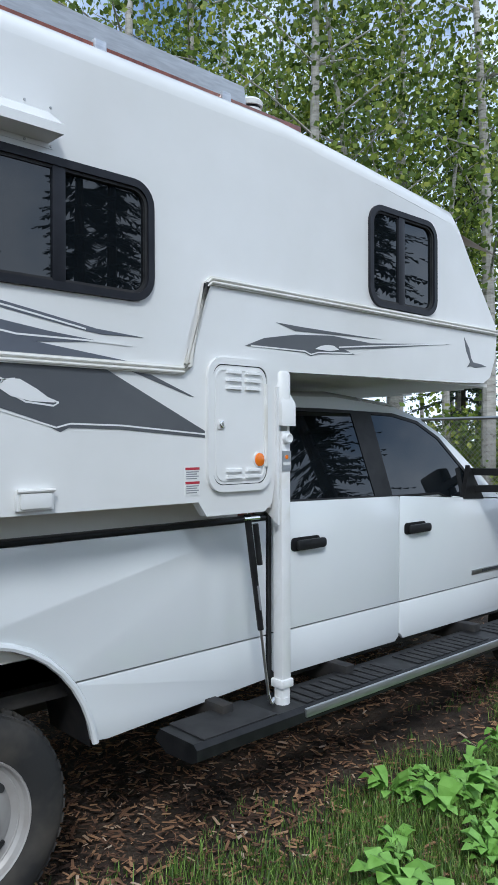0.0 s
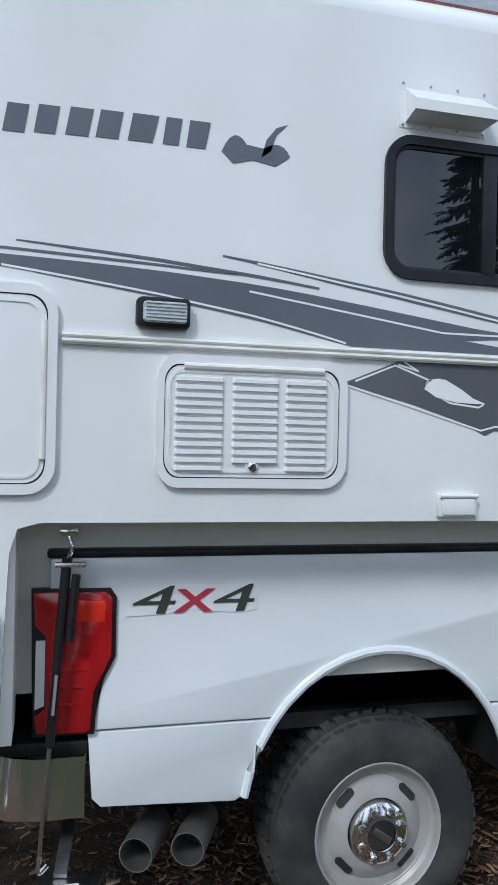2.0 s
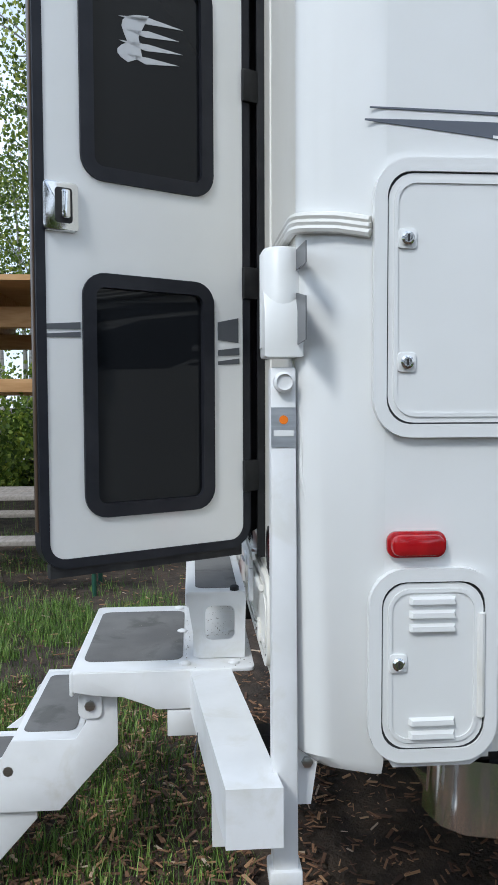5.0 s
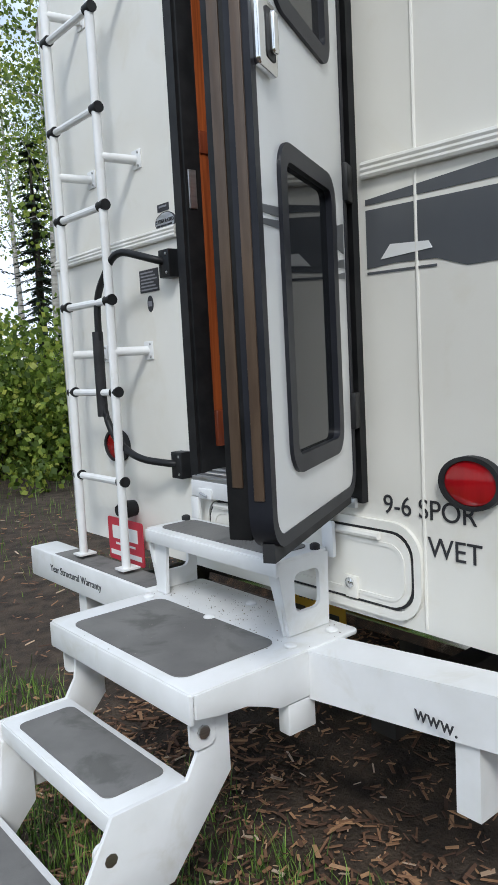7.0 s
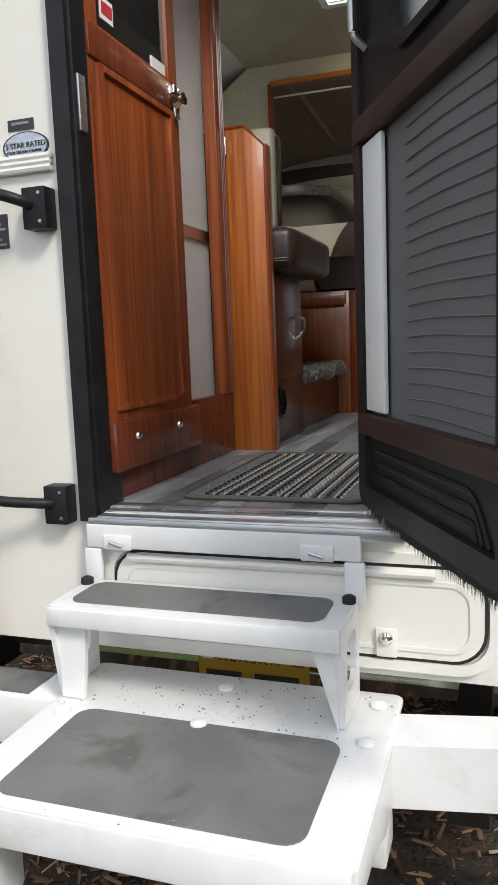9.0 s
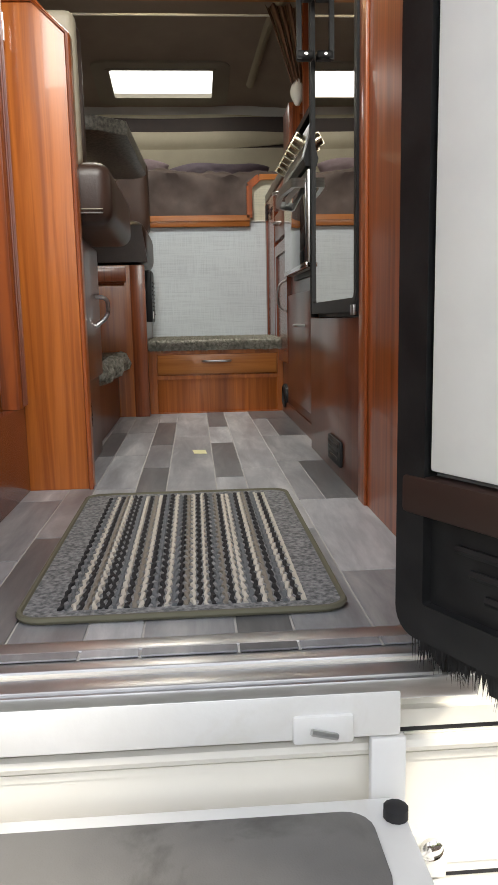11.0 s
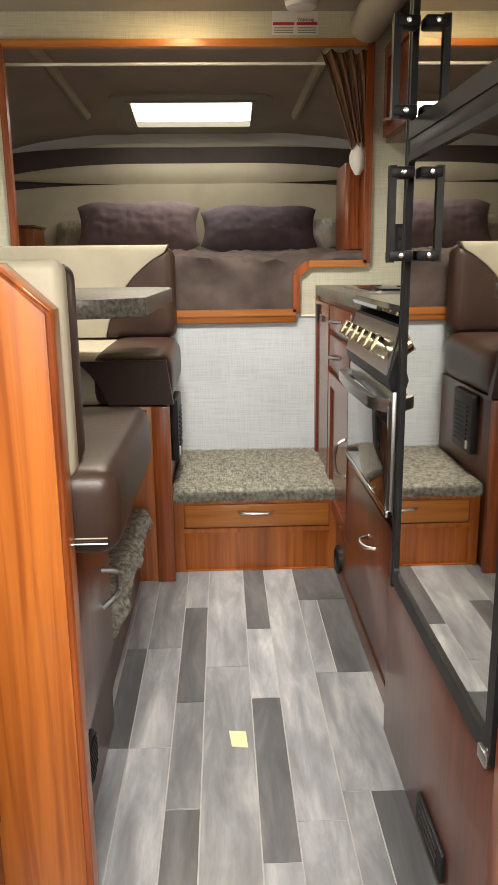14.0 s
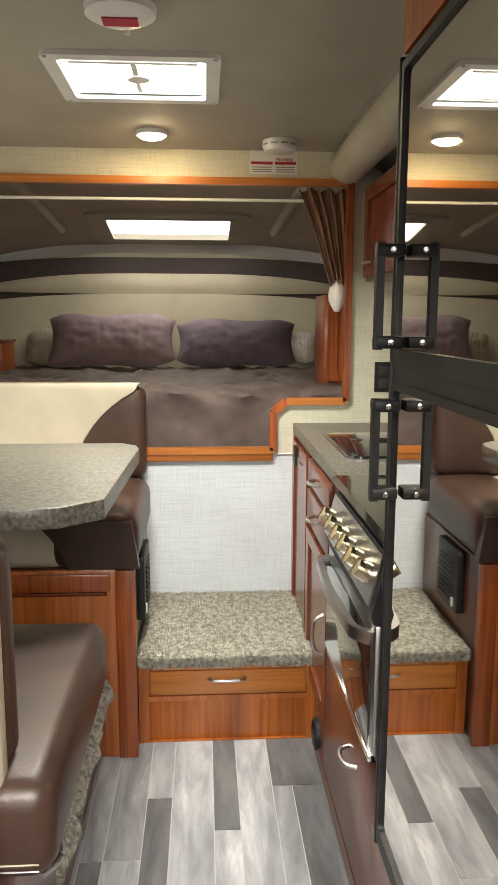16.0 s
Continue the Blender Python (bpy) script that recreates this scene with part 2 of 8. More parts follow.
def thing(name, at, label, category, group="", kind=""):
    e = new(name)
    e.location = at
    e.empty_display_size = 0.05
    return tagged(e, label, category, group, kind)


def settle(root):
    """Keep the parts where they were built in world metres."""
    inv = Matrix.Translation(root.location).inverted()
    for o in root.children:
        o.matrix_parent_inverse = inv
    return root


def B():
    return bmesh.new()


def box(bm, x0, x1, y0, y1, z0, z1, r=0.0, seg=2):
    q = B()
    bmesh.ops.create_cube(q, size=1)
    for v in q.verts:
        v.co = Vector(((x0 + x1) / 2 + v.co.x * (x1 - x0), (y0 + y1) / 2 + v.co.y * (y1 - y0), (z0 + z1) / 2 + v.co.z * (z1 - z0)))
    r = min(r, 0.49 * min(abs(x1 - x0), abs(y1 - y0), abs(z1 - z0)))
    if r > 0:
        bmesh.ops.bevel(q, geom=q.edges[:], offset=r, segments=seg, profile=0.5, affect="EDGES")
    return add(bm, q)


def add(bm, q, m=None):
    if m is not None:
        bmesh.ops.transform(q, matrix=m, verts=q.verts)
    me = bpy.data.meshes.new("tmp")
    q.to_mesh(me)
    q.free()
    bm.from_mesh(me)
    bpy.data.meshes.remove(me)
    return bm


def rrect(a0, a1, b0, b1, r, seg=6):
    pts = []
    for ca, cb, s in ((a1 - r, b1 - r, 0), (a0 + r, b1 - r, 90), (a0 + r, b0 + r, 180), (a1 - r, b0 + r, 270)):
        for i in range(seg + 1):
            t = radians(s + 90 * i / seg)
            pts.append((ca + r * math.cos(t), cb + r * math.sin(t)))
    return pts


def to3(axis, p, c):
    a, b = p
    return {"x": (c, a, b), "y": (a, c, b), "z": (a, b, c)}[axis]


def slab(bm, axis, c0, c1, outer, holes=(), bev=0.0):
    """A plate with the outline (and holes) in the plane across the axis, from c0 to c1."""
    loops = [list(outer)] + [list(h) for h in holes]
    tris = tessellate_polygon([[Vector((a, b, 0)) for a, b in l] for l in loops])
    flat = [p for l in loops for p in l]
    q = B()
    v0 = [q.verts.new(to3(axis, p, c0)) for p in flat]
    v1 = [q.verts.new(to3(axis, p, c1)) for p in flat]
    if not holes:
        q.faces.new(v0)
        q.faces.new(list(reversed(v1)))
    else:
        for t in tris:
            for vs in ([v0[i] for i in t], [v1[i] for i in reversed(t)]):
                try:
                    q.faces.new(vs)
                except ValueError:
                    pass
    k = 0
    for l in loops:
        n = len(l)
        for i in range(n):
            q.faces.new((v0[k + i], v0[k + (i + 1) % n], v1[k + (i + 1) % n], v1[k + i]))
        k += n
    if bev > 0 and not holes:
        bmesh.ops.recalc_face_normals(q, faces=q.faces)
        es = [e for e in q.edges if len({round(along_axis(v.co, axis), 6) for v in e.verts}) == 1]
        bmesh.ops.bevel(q, geom=es, offset=bev, segments=2, profile=0.5, affect="EDGES", clamp_overlap=True)
    return add(bm, q)


def along_axis(co, axis):
    return co["xyz".index(axis)]


def ring(bm, axis, c0, c1, a0, a1, b0, b1, r, w, seg=6):
    """A rounded rectangular frame of width w."""
    return slab(bm, axis, c0, c1, rrect(a0, a1, b0, b1, r, seg), [rrect(a0 + w, a1 - w, b0 + w, b1 - w, max(r - w, 0.004), seg)])


def tube(bm, pts, r, n=10, flat=None, closed=False):
    """A round (or flat = (half width, half height)) bar along points."""
    P = [Vector(p) for p in pts]
    q = B()
    rings = []
    up = Vector((0, 0, 1))
    for i, p in enumerate(P):
        d = (P[min(i + 1, len(P) - 1)] - P[max(i - 1, 0)]).normalized()
        ref = up if abs(d.dot(up)) < 0.95 else Vector((1, 0, 0))
        s = d.cross(ref).normalized()
        u = s.cross(d).normalized()
        rr = r[i] if isinstance(r, (list, tuple)) else r
        if flat:
            offs = [s * flat[0] * a + u * flat[1] * b for a, b in ((1, 1), (-1, 1), (-1, -1), (1, -1))]
        else:
            offs = [(s * math.cos(2 * math.pi * k / n) + u * math.sin(2 * math.pi * k / n)) * rr for k in range(n)]
        rings.append([q.verts.new(p + o) for o in offs])
    m = len(rings[0])
    for a, b in zip(rings, rings[1:]):
        for k in range(m):
            q.faces.new((a[k], a[(k + 1) % m], b[(k + 1) % m], b[k]))
    q.faces.new(rings[0])
    q.faces.new(list(reversed(rings[-1])))
    return add(bm, q)


def bend(pts, r=0.03, seg=5):
    """Round the corners of a path."""
    P = [Vector(p) for p in pts]
    out = [P[0]]
    for a, b, c in zip(P, P[1:], P[2:]):
        u, v = (a - b), (c - b)
        k = min(r, 0.45 * u.length, 0.45 * v.length)
        s, e = b + u.normalized() * k, b + v.normalized() * k
        for i in range(seg + 1):
            t = i / seg
            out.append(s * (1 - t) ** 2 + b * 2 * t * (1 - t) + e * t * t)
    return out + [P[-1]]


def cyl(bm, axis, c0, c1, a, b, r, n=20, r1=None):
    pts0 = [(a + r * math.cos(2 * math.pi * i / n), b + r * math.sin(2 * math.pi * i / n)) for i in range(n)]
    r1 = r if r1 is None else r1
    pts1 = [(a + r1 * math.cos(2 * math.pi * i / n), b + r1 * math.sin(2 * math.pi * i / n)) for i in range(n)]
    q = B()
    v0 = [q.verts.new(to3(axis, p, c0)) for p in pts0]
    v1 = [q.verts.new(to3(axis, p, c1)) for p in pts1]
    q.faces.new(v0)
    q.faces.new(list(reversed(v1)))
    for i in range(n):
        q.faces.new((v0[i], v0[(i + 1) % n], v1[(i + 1) % n], v1[i]))
    return add(bm, q)


def lathe(bm, axis, a, b, prof, n=32, caps=True):
    """prof: (radius, place along the axis)."""
    q = B()
    rings = [[q.verts.new(to3(axis, (a + r * math.cos(2 * math.pi * i / n), b + r * math.sin(2 * math.pi * i / n)), c)) for i in range(n)] for r, c in prof]
    for p, s in zip(rings, rings[1:]):
        for i in range(n):
            q.faces.new((p[i], p[(i + 1) % n], s[(i + 1) % n], s[i]))
    if caps and prof[0][0] > 1e-4:
        q.faces.new(rings[0])
    if caps and prof[-1][0] > 1e-4:
        q.faces.new(list(reversed(rings[-1])))
    bmesh.ops.remove_doubles(q, verts=q.verts, dist=1e-5)
    return add(bm, q)


def loft(bm, rings, closed=True, caps=True):
    q = B()
    R = [[q.verts.new(p) for p in r] for r in rings]
    n = len(R[0])
    for a, b in zip(R, R[1:]):
        for k in range(n if closed else n - 1):
            q.faces.new((a[k], a[(k + 1) % n], b[(k + 1) % n], b[k]))
    if caps and closed:
        q.faces.new(R[0])
        q.faces.new(list(reversed(R[-1])))
    return add(bm, q)


def mesh_of(name, V, F, mat, label, category, kind="stuff", parent=None):
    me = bpy.data.meshes.new(name)
    me.from_pydata(V, [], F)
    me.materials.append(mat)
    ob = new(name, me)
    if parent is not None:
        ob.parent = parent
        return ob
    return tagged(ob, label, category, kind=kind)



# ---- the camper's shell ----
YR, YL = -0.92, 1.56          # right and left outer sides
CY = 0.29
FLOOR, CEIL = 1.18, 3.165
SIDE = [(0, 0), (0.045, 0.12), (0.128, 0.20), (0.318, 0.388), (0.446, 0.512), (0.628, 0.707), (0.672, 0.766), (0.776, 0.848), (0.945, 1.03), (1.245, 1.301), (1.34, 1.403), (1.70, 1.738), (2.07, 2.098), (2.178, 2.235), (2.275, 2.333), (2.628, 2.657), (3.33, 3.288), (3.86, 3.825), (4.475, 4.43)]
LAY[:] = [SIDE, 0.008]
XW = 2.96                     # wall below the bed
GROUND = 0.10
BELT = 1.93

camper = thing("truck_camper", (1.5, CY, 0.84), "white fibreglass truck camper with grey swoosh decals, loaded on a pickup", "camper")
side_outline = [(0.09, 0.90), (0.11, 0.87), (0.27, 0.87), (0.315, 0.90), (0.335, 1.38), (0.355, 1.44), (0.41, 1.455), (2.24, 1.455), (2.28, 1.40), (2.60, 1.40), (2.645, 1.43), (2.66, 1.50),
                (2.675, 1.90), (2.71, 1.955), (3.3, 1.965), (4.1, 1.975), (4.33, 1.985), (4.40, 2.02), (4.45, 2.12), (4.475, 2.264), (4.45, 2.32), (4.09, 2.74), (4.03, 2.785), (3.3, 2.86), (2.75, 2.90), (0.09, 2.90)]
win_main = (1.34, 2.07, 2.151, 2.562)
win_nose = (3.33, 3.86, 2.29, 2.757)


def inset_hole(w, d=0.02):
    return rrect(w[0] + d, w[1] - d, w[2] + d, w[3] - d, 0.07)


part("side_wall", slab(B(), "y", YR, YR + 0.04, side_outline, [inset_hole(win_main), inset_hole(win_nose)]), GEL, camper)
part("side_wall", slab(B(), "y", YL - 0.04, YL, side_outline, [rrect(1.5, 2.5, 2.3, 2.8, 0.07)]), GEL, camper)


def roof_section(x, z, inset, h=0.12):
    a, b = YR + inset, YL - inset
    edge = [(0.12 * (1 - math.cos(radians(11.25 * i))), h * 0.9 * math.sin(radians(11.25 * i))) for i in range(9)] + [(0.3, h * 2.1), (0.55, h * 2.75), (0.9, h * 3.0)]
    nose = 0.42 * min(1, max(0, (x - 3.6) / 0.45))      # the nose is rounded in plan
    ends = [(a + d, z + u) for d, u in edge] + [(b - d, z + u) for d, u in reversed(edge)]
    return [(x + nose * (1 - (2 * (y - a) / (b - a) - 1) ** 2), y, zz) for y, zz in ends]


tops = [(0.0, 2.86, 0.06), (0.03, 2.88, 0.02), (0.09, 2.90, 0.0), (1.4, 2.90, 0.0), (2.75, 2.90, 0.0), (3.3, 2.86, 0.0), (3.7, 2.82, 0.0), (4.03, 2.785, 0.0)]
outer = [roof_section(*t) for t in tops] + [roof_section(4.09, 2.74, 0.0, 0.11), roof_section(4.25, 2.55, 0.0, 0.06), roof_section(4.45, 2.32, 0.0, 0.03), roof_section(4.475, 2.264, 0.0, 0.02),
         roof_section(4.45, 2.12, 0.0, 0.01), roof_section(4.33, 1.985, 0.0, 0.0)]
bm = B()
loft(bm, outer, closed=False, caps=False)
part("roof", bm, GEL, camper)
for k, y in ((1, YR), (-1, YL)):
    bm = B()
    col = [[(0.09 - (0.09 - d) * math.sin(t), y + k * (0.09 - (0.09 - d) * math.cos(t)), z) for t in [radians(11.25 * i) for i in range(9)]] for d, z in ((0.05, 0.84), (0.015, 0.85), (0.0, 0.88), (0, 1.6), (0, 2.4), (0, 2.9))]
    loft(bm, col, closed=False, caps=False)
    part("corner_post", bm, GEL, camper)
DOOR = (-0.16, 0.535, 1.165, 2.92)
rear = [(YR + .09, 0.84), (YL - .09, 0.84), (YL - .09, 2.96), (YL - .3, 3.06), (YR + .3, 3.06), (YR + .09, 2.96)]
part("rear_wall", slab(B(), "x", 0.0, 0.04, rear, [rrect(DOOR[0], DOOR[1], DOOR[2], DOOR[3], 0.02, 2)]), CREAM, camper)
part("wing_floor", box(B(), 0.04, 2.65, YR + .04, -0.70, 1.455, 1.48), CREAM, camper)
part("wing_floor", box(B(), 0.04, 2.65, 1.28, YL - .04, 1.455, 1.48), CREAM, camper)
part("tub_floor", box(B(), 0.04, 2.66, -0.70, 1.28, 0.86, 0.95), CREAM, camper)
part("tub_wall", box(B(), 0.04, 2.66, -0.70, -0.66, 0.86, 1.48), CREAM, camper)
part("tub_wall", box(B(), 0.04, 2.66, 1.24, 1.28, 0.86, 1.48), CREAM, camper)
part("corner_floor", box(B(), 0.04, 0.32, YR + .03, -0.7, 0.87, 0.90), CREAM, camper)
part("cabover_floor", box(B(), XW + .052, 4.70, -0.20, 0.85, 1.965, 1.985), CREAM, camper)
part("cabover_floor", box(B(), XW + .052, 4.50, -0.70, -0.20, 1.965, 1.985), CREAM, camper)
part("cabover_floor", box(B(), XW + .052, 4.50, 0.85, 1.28, 1.965, 1.985), CREAM, camper)
for y0, y1 in ((YR + .02, -0.70), (1.28, YL - .02)):
    part("cabover_floor", box(B(), 2.66, 4.40, y0, y1, 1.965, 1.985), CREAM, camper)
part("front_wall", box(B(), 2.635, 2.66, YR + .02, -0.70, 1.41, 1.97), CREAM, camper)
part("front_wall", box(B(), 2.635, 2.66, 1.28, YL - .02, 1.41, 1.97), CREAM, camper)
part("front_wall", box(B(), XW + .032, XW + .05, -0.70, 1.28, 1.1, 1.97), CREAM, camper)
part("tub_front", box(B(), 2.635, 2.66, -0.66, 1.24, 0.86, 1.12), CREAM, camper)
part("tank_wall", box(B(), 0.32, 0.35, YR + .03, -0.66, 0.88, 1.46), CREAM, camper)

# mouldings round the shell
def moulding(pts, w, name="belt_moulding"):
    bm = B()
    tube(bm, pts, 0.0, flat=(0.006, w))
    tube(bm, [(x, y - 0.006, z + w * 0.45) for x, y, z in pts], 0.006, 8)
    tube(bm, [(x, y - 0.006, z - w * 0.45) for x, y, z in pts], 0.006, 8)
    return part(name, bm, TRIMW, camper)


yb = YR - 0.006
moulding([(0.455, yb, BELT), (1.3, yb, BELT), (2.17, yb, BELT), (2.19, yb, BELT + .02), (2.275, yb, 2.25), (2.30, yb, 2.268), (2.9, yb, 2.268), (3.7, yb, 2.268), (4.47, yb, 2.268)], 0.016)
corner = [(0.09 - 0.096 * math.sin(t), YR + 0.09 - 0.096 * math.cos(t), BELT + 0.02 * math.sin(t)) for t in [radians(9 * i) for i in range(11)]]
bm = B()
cpts = [(0.058, yb, BELT)] + corner[4:] + [(-0.006, -0.6, 1.955), (-0.006, -0.215, 1.965)]
for dz in (-0.012, 0.0, 0.012):
    tube(bm, [(x - 0.003, y, z + dz) for x, y, z in cpts], 0.009, 8)
part("belt_moulding", bm, TRIMW, camper)
bm = B()
for dz in (-0.012, 0.0, 0.012):
    tube(bm, [(-0.008, 0.585, 1.955 + dz), (-0.008, 1.0, 1.955 + dz), (-0.008, YL - .1, 1.95 + dz)], 0.009, 8)
part("belt_moulding", bm, TRIMW, camper)
settle(camper)
LAY[:] = [None, 0.0]

part("wall_crease", tube(B(), [(0.001, -0.365, 0.86), (0.001, -0.365, 2.9)], 0.0055, 8), CREAM, camper)
settle(camper)

# ---- interior structure ----
bm = B()
slab(bm, "z", CEIL, CEIL + 0.015, [(0.04, YR + .47), (XW + .03, YR + .47), (XW + .03, YL - .47), (0.04, YL - .47)], [[(1.99, 0.10), (2.30, 0.10), (2.30, 0.45), (1.99, 0.45)]])
solo("ceiling", bm, LINER, "taupe fabric ceiling liner with a roof hatch", "ceiling", kind="structure")
opening = [(0.95, 3.055), (0.95, 2.06), (-0.155, 2.06), (-0.155, 2.21), (-0.205, 2.25), (-0.435, 2.25), (-0.435, 3.055)]
RAIL = 2.045
low_o = [(-0.66, FLOOR), (1.24, FLOOR), (1.24, RAIL), (-0.66, RAIL)]
wall_o = [(YL - .04, RAIL), (YL - .04, 2.86), (YL - .47, CEIL), (YR + .47, CEIL), (YR + .04, 2.86), (YR + .04, RAIL)]
solo("wall_front_lower", slab(B(), "x", XW, XW + 0.03, low_o), FABRICW, "pale blue-white woven wallcovering below the bed opening", "wall", kind="structure")
solo("wall_front", slab(B(), "x", XW, XW + 0.03, wall_o, [opening]), FABRICC, "cream linen wallcovering round the bed opening", "wall", kind="structure")
solo("wall_left", slab(B(), "y", YL - .07, YL - .045, [(0.04, 1.49), (2.64, 1.49), (2.64, 2.88), (0.04, 2.88)], [rrect(1.5, 2.5, 2.3, 2.8, 0.05)]), FABRICC, "cream linen wallcovering beside the dinette", "wall", kind="structure")
solo("wall_right", box(B(), 0.04, 2.64, YR + .05, YR + .07, 1.49, 2.88), FABRICC, "cream linen wallcovering behind the galley", "wall", kind="structure")

# ---- fittings on the camper's side ----
LAY[:] = [SIDE, 0.008]
def sliding_window(w, split, label):
    x0, x1, z0, z1 = w
    t = thing("window_1", (x0, YR, z0), label, "window", kind="structure")
    part("window_frame", ring(B(), "y", YR - 0.014, YR + 0.03, x0, x1, z0, z1, 0.085, 0.026), FRAME, t)
    part("window_seal", ring(B(), "y", YR - 0.006, YR + 0.02, x0 + .022, x1 - .022, z0 + .022, z1 - .022, 0.066, 0.014), RUBBER, t)
    part("mullion", box(B(), split - .024, split + .024, YR - 0.010, YR + 0.02, z0 + .024, z1 - .024, 0.003), FRAME, t)
    part("pane", slab(B(), "y", YR - 0.001, YR + 0.003, rrect(x0 + .026, split - .018, z0 + .026, z1 - .026, 0.03)), GLASS, t)
    part("pane", slab(B(), "y", YR + 0.006, YR + 0.010, rrect(split + .018, x1 - .026, z0 + .026, z1 - .026, 0.03)), GLASS, t)
    part("track", box(B(), x0 + .09, x1 - .09, YR - 0.009, YR - 0.001, z0 + .026, z0 + .032), DARKMET, t)
    return settle(t)


sliding_window(win_main, 1.70, "dark tinted sliding camper window in a black rounded frame")
sliding_window(win_nose, 3.57, "small dark tinted nose window in a black rounded frame")


def hatch(x0, x1, z0, z1, label, locks=(), louvres=(), r=0.06, hinge="r", big=False):
    t = thing("storage_hatch", (x0, YR, z0), label, "hatch")
    part("surround", ring(B(), "y", YR - 0.016, YR + 0.002, x0, x1, z0, z1, r + .015, 0.026), GEL, t)
    part("gasket", ring(B(), "y", YR - 0.011, YR + 0.001, x0 + .022, x1 - .022, z0 + .022, z1 - .022, r, 0.008), RUBBER, t)
    d = slab(B(), "y", YR - 0.012, YR + 0.001, rrect(x0 + .029, x1 - .029, z0 + .029, z1 - .029, r - .008))
    door = part("door_panel", d, GEL, t)
    part("raised_rim", ring(B(), "y", YR - 0.015, YR - 0.011, x0 + .040, x1 - .040, z0 + .040, z1 - .040, r - .015, 0.008), GEL, t)
    if hinge == "r":
        part("hinge", tube(B(), [(x1 - .034, YR - .015, z0 + .09), (x1 - .034, YR - .015, z1 - .09)], 0.008, 8), TRIMW, t)
    else:
        part("hinge", tube(B(), [(x0 + .09, YR - .016, z1 - .030), (x1 - .08, YR - .016, z1 - .030)], 0.009, 8), TRIMW, t)
    for lx, lz in locks:
        part("lock_plate", slab(B(), "y", YR - 0.017, YR - 0.011, rrect(lx - .019, lx + .019, lz - .019, lz + .019, 0.008, 3), bev=0.002), GEL, t)
        k = lathe(B(), "y", lx, lz, [(0.013, YR - .016), (0.013, YR - .022), (0.009, YR - .025), (0.0, YR - .025)], 16)
        part("lock", k, CHROME, t)
        part("keyhole", box(B(), lx - .0015, lx + .0015, YR - .027, YR - .0245, lz - .006, lz + .006), DARKMET, t)
    for lx0, lx1, lz, h in louvres:
        q = B()
        q2 = [(lx0, YR - .012, lz), (lx1, YR - .012, lz), (lx1, YR - .012, lz - h), (lx0, YR - .012, lz - h)]
        vs = [q.verts.new(p) for p in q2]
        ws = [q.verts.new((lx0 + .006, YR - .022, lz - h * .25)), q.verts.new((lx1 - .006, YR - .022, lz - h * .25)), q.verts.new((lx1 - .003, YR - .0225, lz - h * .95)), q.verts.new((lx0 + .003, YR - .0225, lz - h * .95))]
        q.faces.new(ws)
        for i in range(4):
            q.faces.new((vs[i], vs[(i + 1) % 4], ws[(i + 1) % 4], ws[i]))
        part("louvre", q, GEL, t)
    return settle(t)


hatch(0.062, 0.446, 1.528, 2.06, "white storage hatch with two chrome locks and a side hinge", [(0.128, 1.907), (0.128, 1.673)])
hatch(0.055, 0.318, 0.885, 1.272, "small white storage hatch with two groups of louvres", [(0.115, 1.085)], [(0.138, 0.232, 1.216 - i * .027, .014) for i in range(3)] + [(0.138, 0.232, 0.975 - i * .027, .014) for i in range(2)])
lou = []
for c, n in ((0, 12), (1, 11), (2, 12)):
    for i in range(n):
        lou.append((0.735 + c * .155, 0.735 + c * .155 + .132, 1.845 - i * .0215, .0135))
hatch(0.672, 1.245, 1.548, 1.902, "white refrigerator vent hatch with three columns of louvres", [(0.945, 1.606)], lou, hinge="t")
hatch(2.275, 2.628, 1.487, 1.99, "tall white compartment hatch with small louvres and a lock", [(2.343, 1.740)],
      [(2.37 + c * .105, 2.37 + c * .105 + .085, z, .014) for c in (0, 1) for z in (1.945, 1.915, 1.885, 1.575, 1.55)])
t = thing("side_marker", (2.55, YR, 1.60), "round amber side reflector", "reflector")
part("reflector_base", lathe(B(), "y", 2.552, 1.605, [(0.03, YR - .011), (0.03, YR - .018), (0.0, YR - .018)], 20), WHITEP, t)
part("reflector_lens", lathe(B(), "y", 2.552, 1.605, [(0.026, YR - .018), (0.025, YR - .023), (0.015, YR - .026), (0.0, YR - .027)], 20), ORANGE, t)
settle(t)
t = thing("marker_lamp", (0.15, YR, 1.33), "red oblong side marker lamp", "lamp")
part("lamp_base", slab(B(), "y", YR - 0.014, YR, rrect(0.092, 0.212, 1.293, 1.345, 0.02), bev=0.003), REDL, t)
part("lamp_lens", slab(B(), "y", YR - 0.028, YR - 0.013, rrect(0.098, 0.206, 1.298, 1.340, 0.018), bev=0.007), REDL, t)
settle(t)
t = thing("porch_light", (0.70, YR, 2.0), "rectangular clear porch light in a black housing", "lamp")
part("housing", slab(B(), "y", YR - 0.035, YR, rrect(0.628, 0.776, 1.965, 2.045, 0.014), bev=0.006), BLACKP, t)
CLEAR = mottled("clear_lens", (0.55, 0.6, 0.6), (0.35, 0.38, 0.38), 90, 0.1, stretch=(0.3, 1, 1), coat=0.5)
part("lens", slab(B(), "y", YR - 0.046, YR - 0.03, rrect(0.640, 0.764, 1.977, 2.033, 0.01), bev=0.006), CLEAR, t)
for i in range(6):
    part("lens_rib", box(B(), 0.645, 0.759, YR - .049, YR - .045, 1.981 + i * .009, 1.984 + i * .009), CLEAR, t)
settle(t)
t = thing("range_hood_vent", (1.53, YR, 2.65), "white sheet metal range hood vent with rivets", "vent")
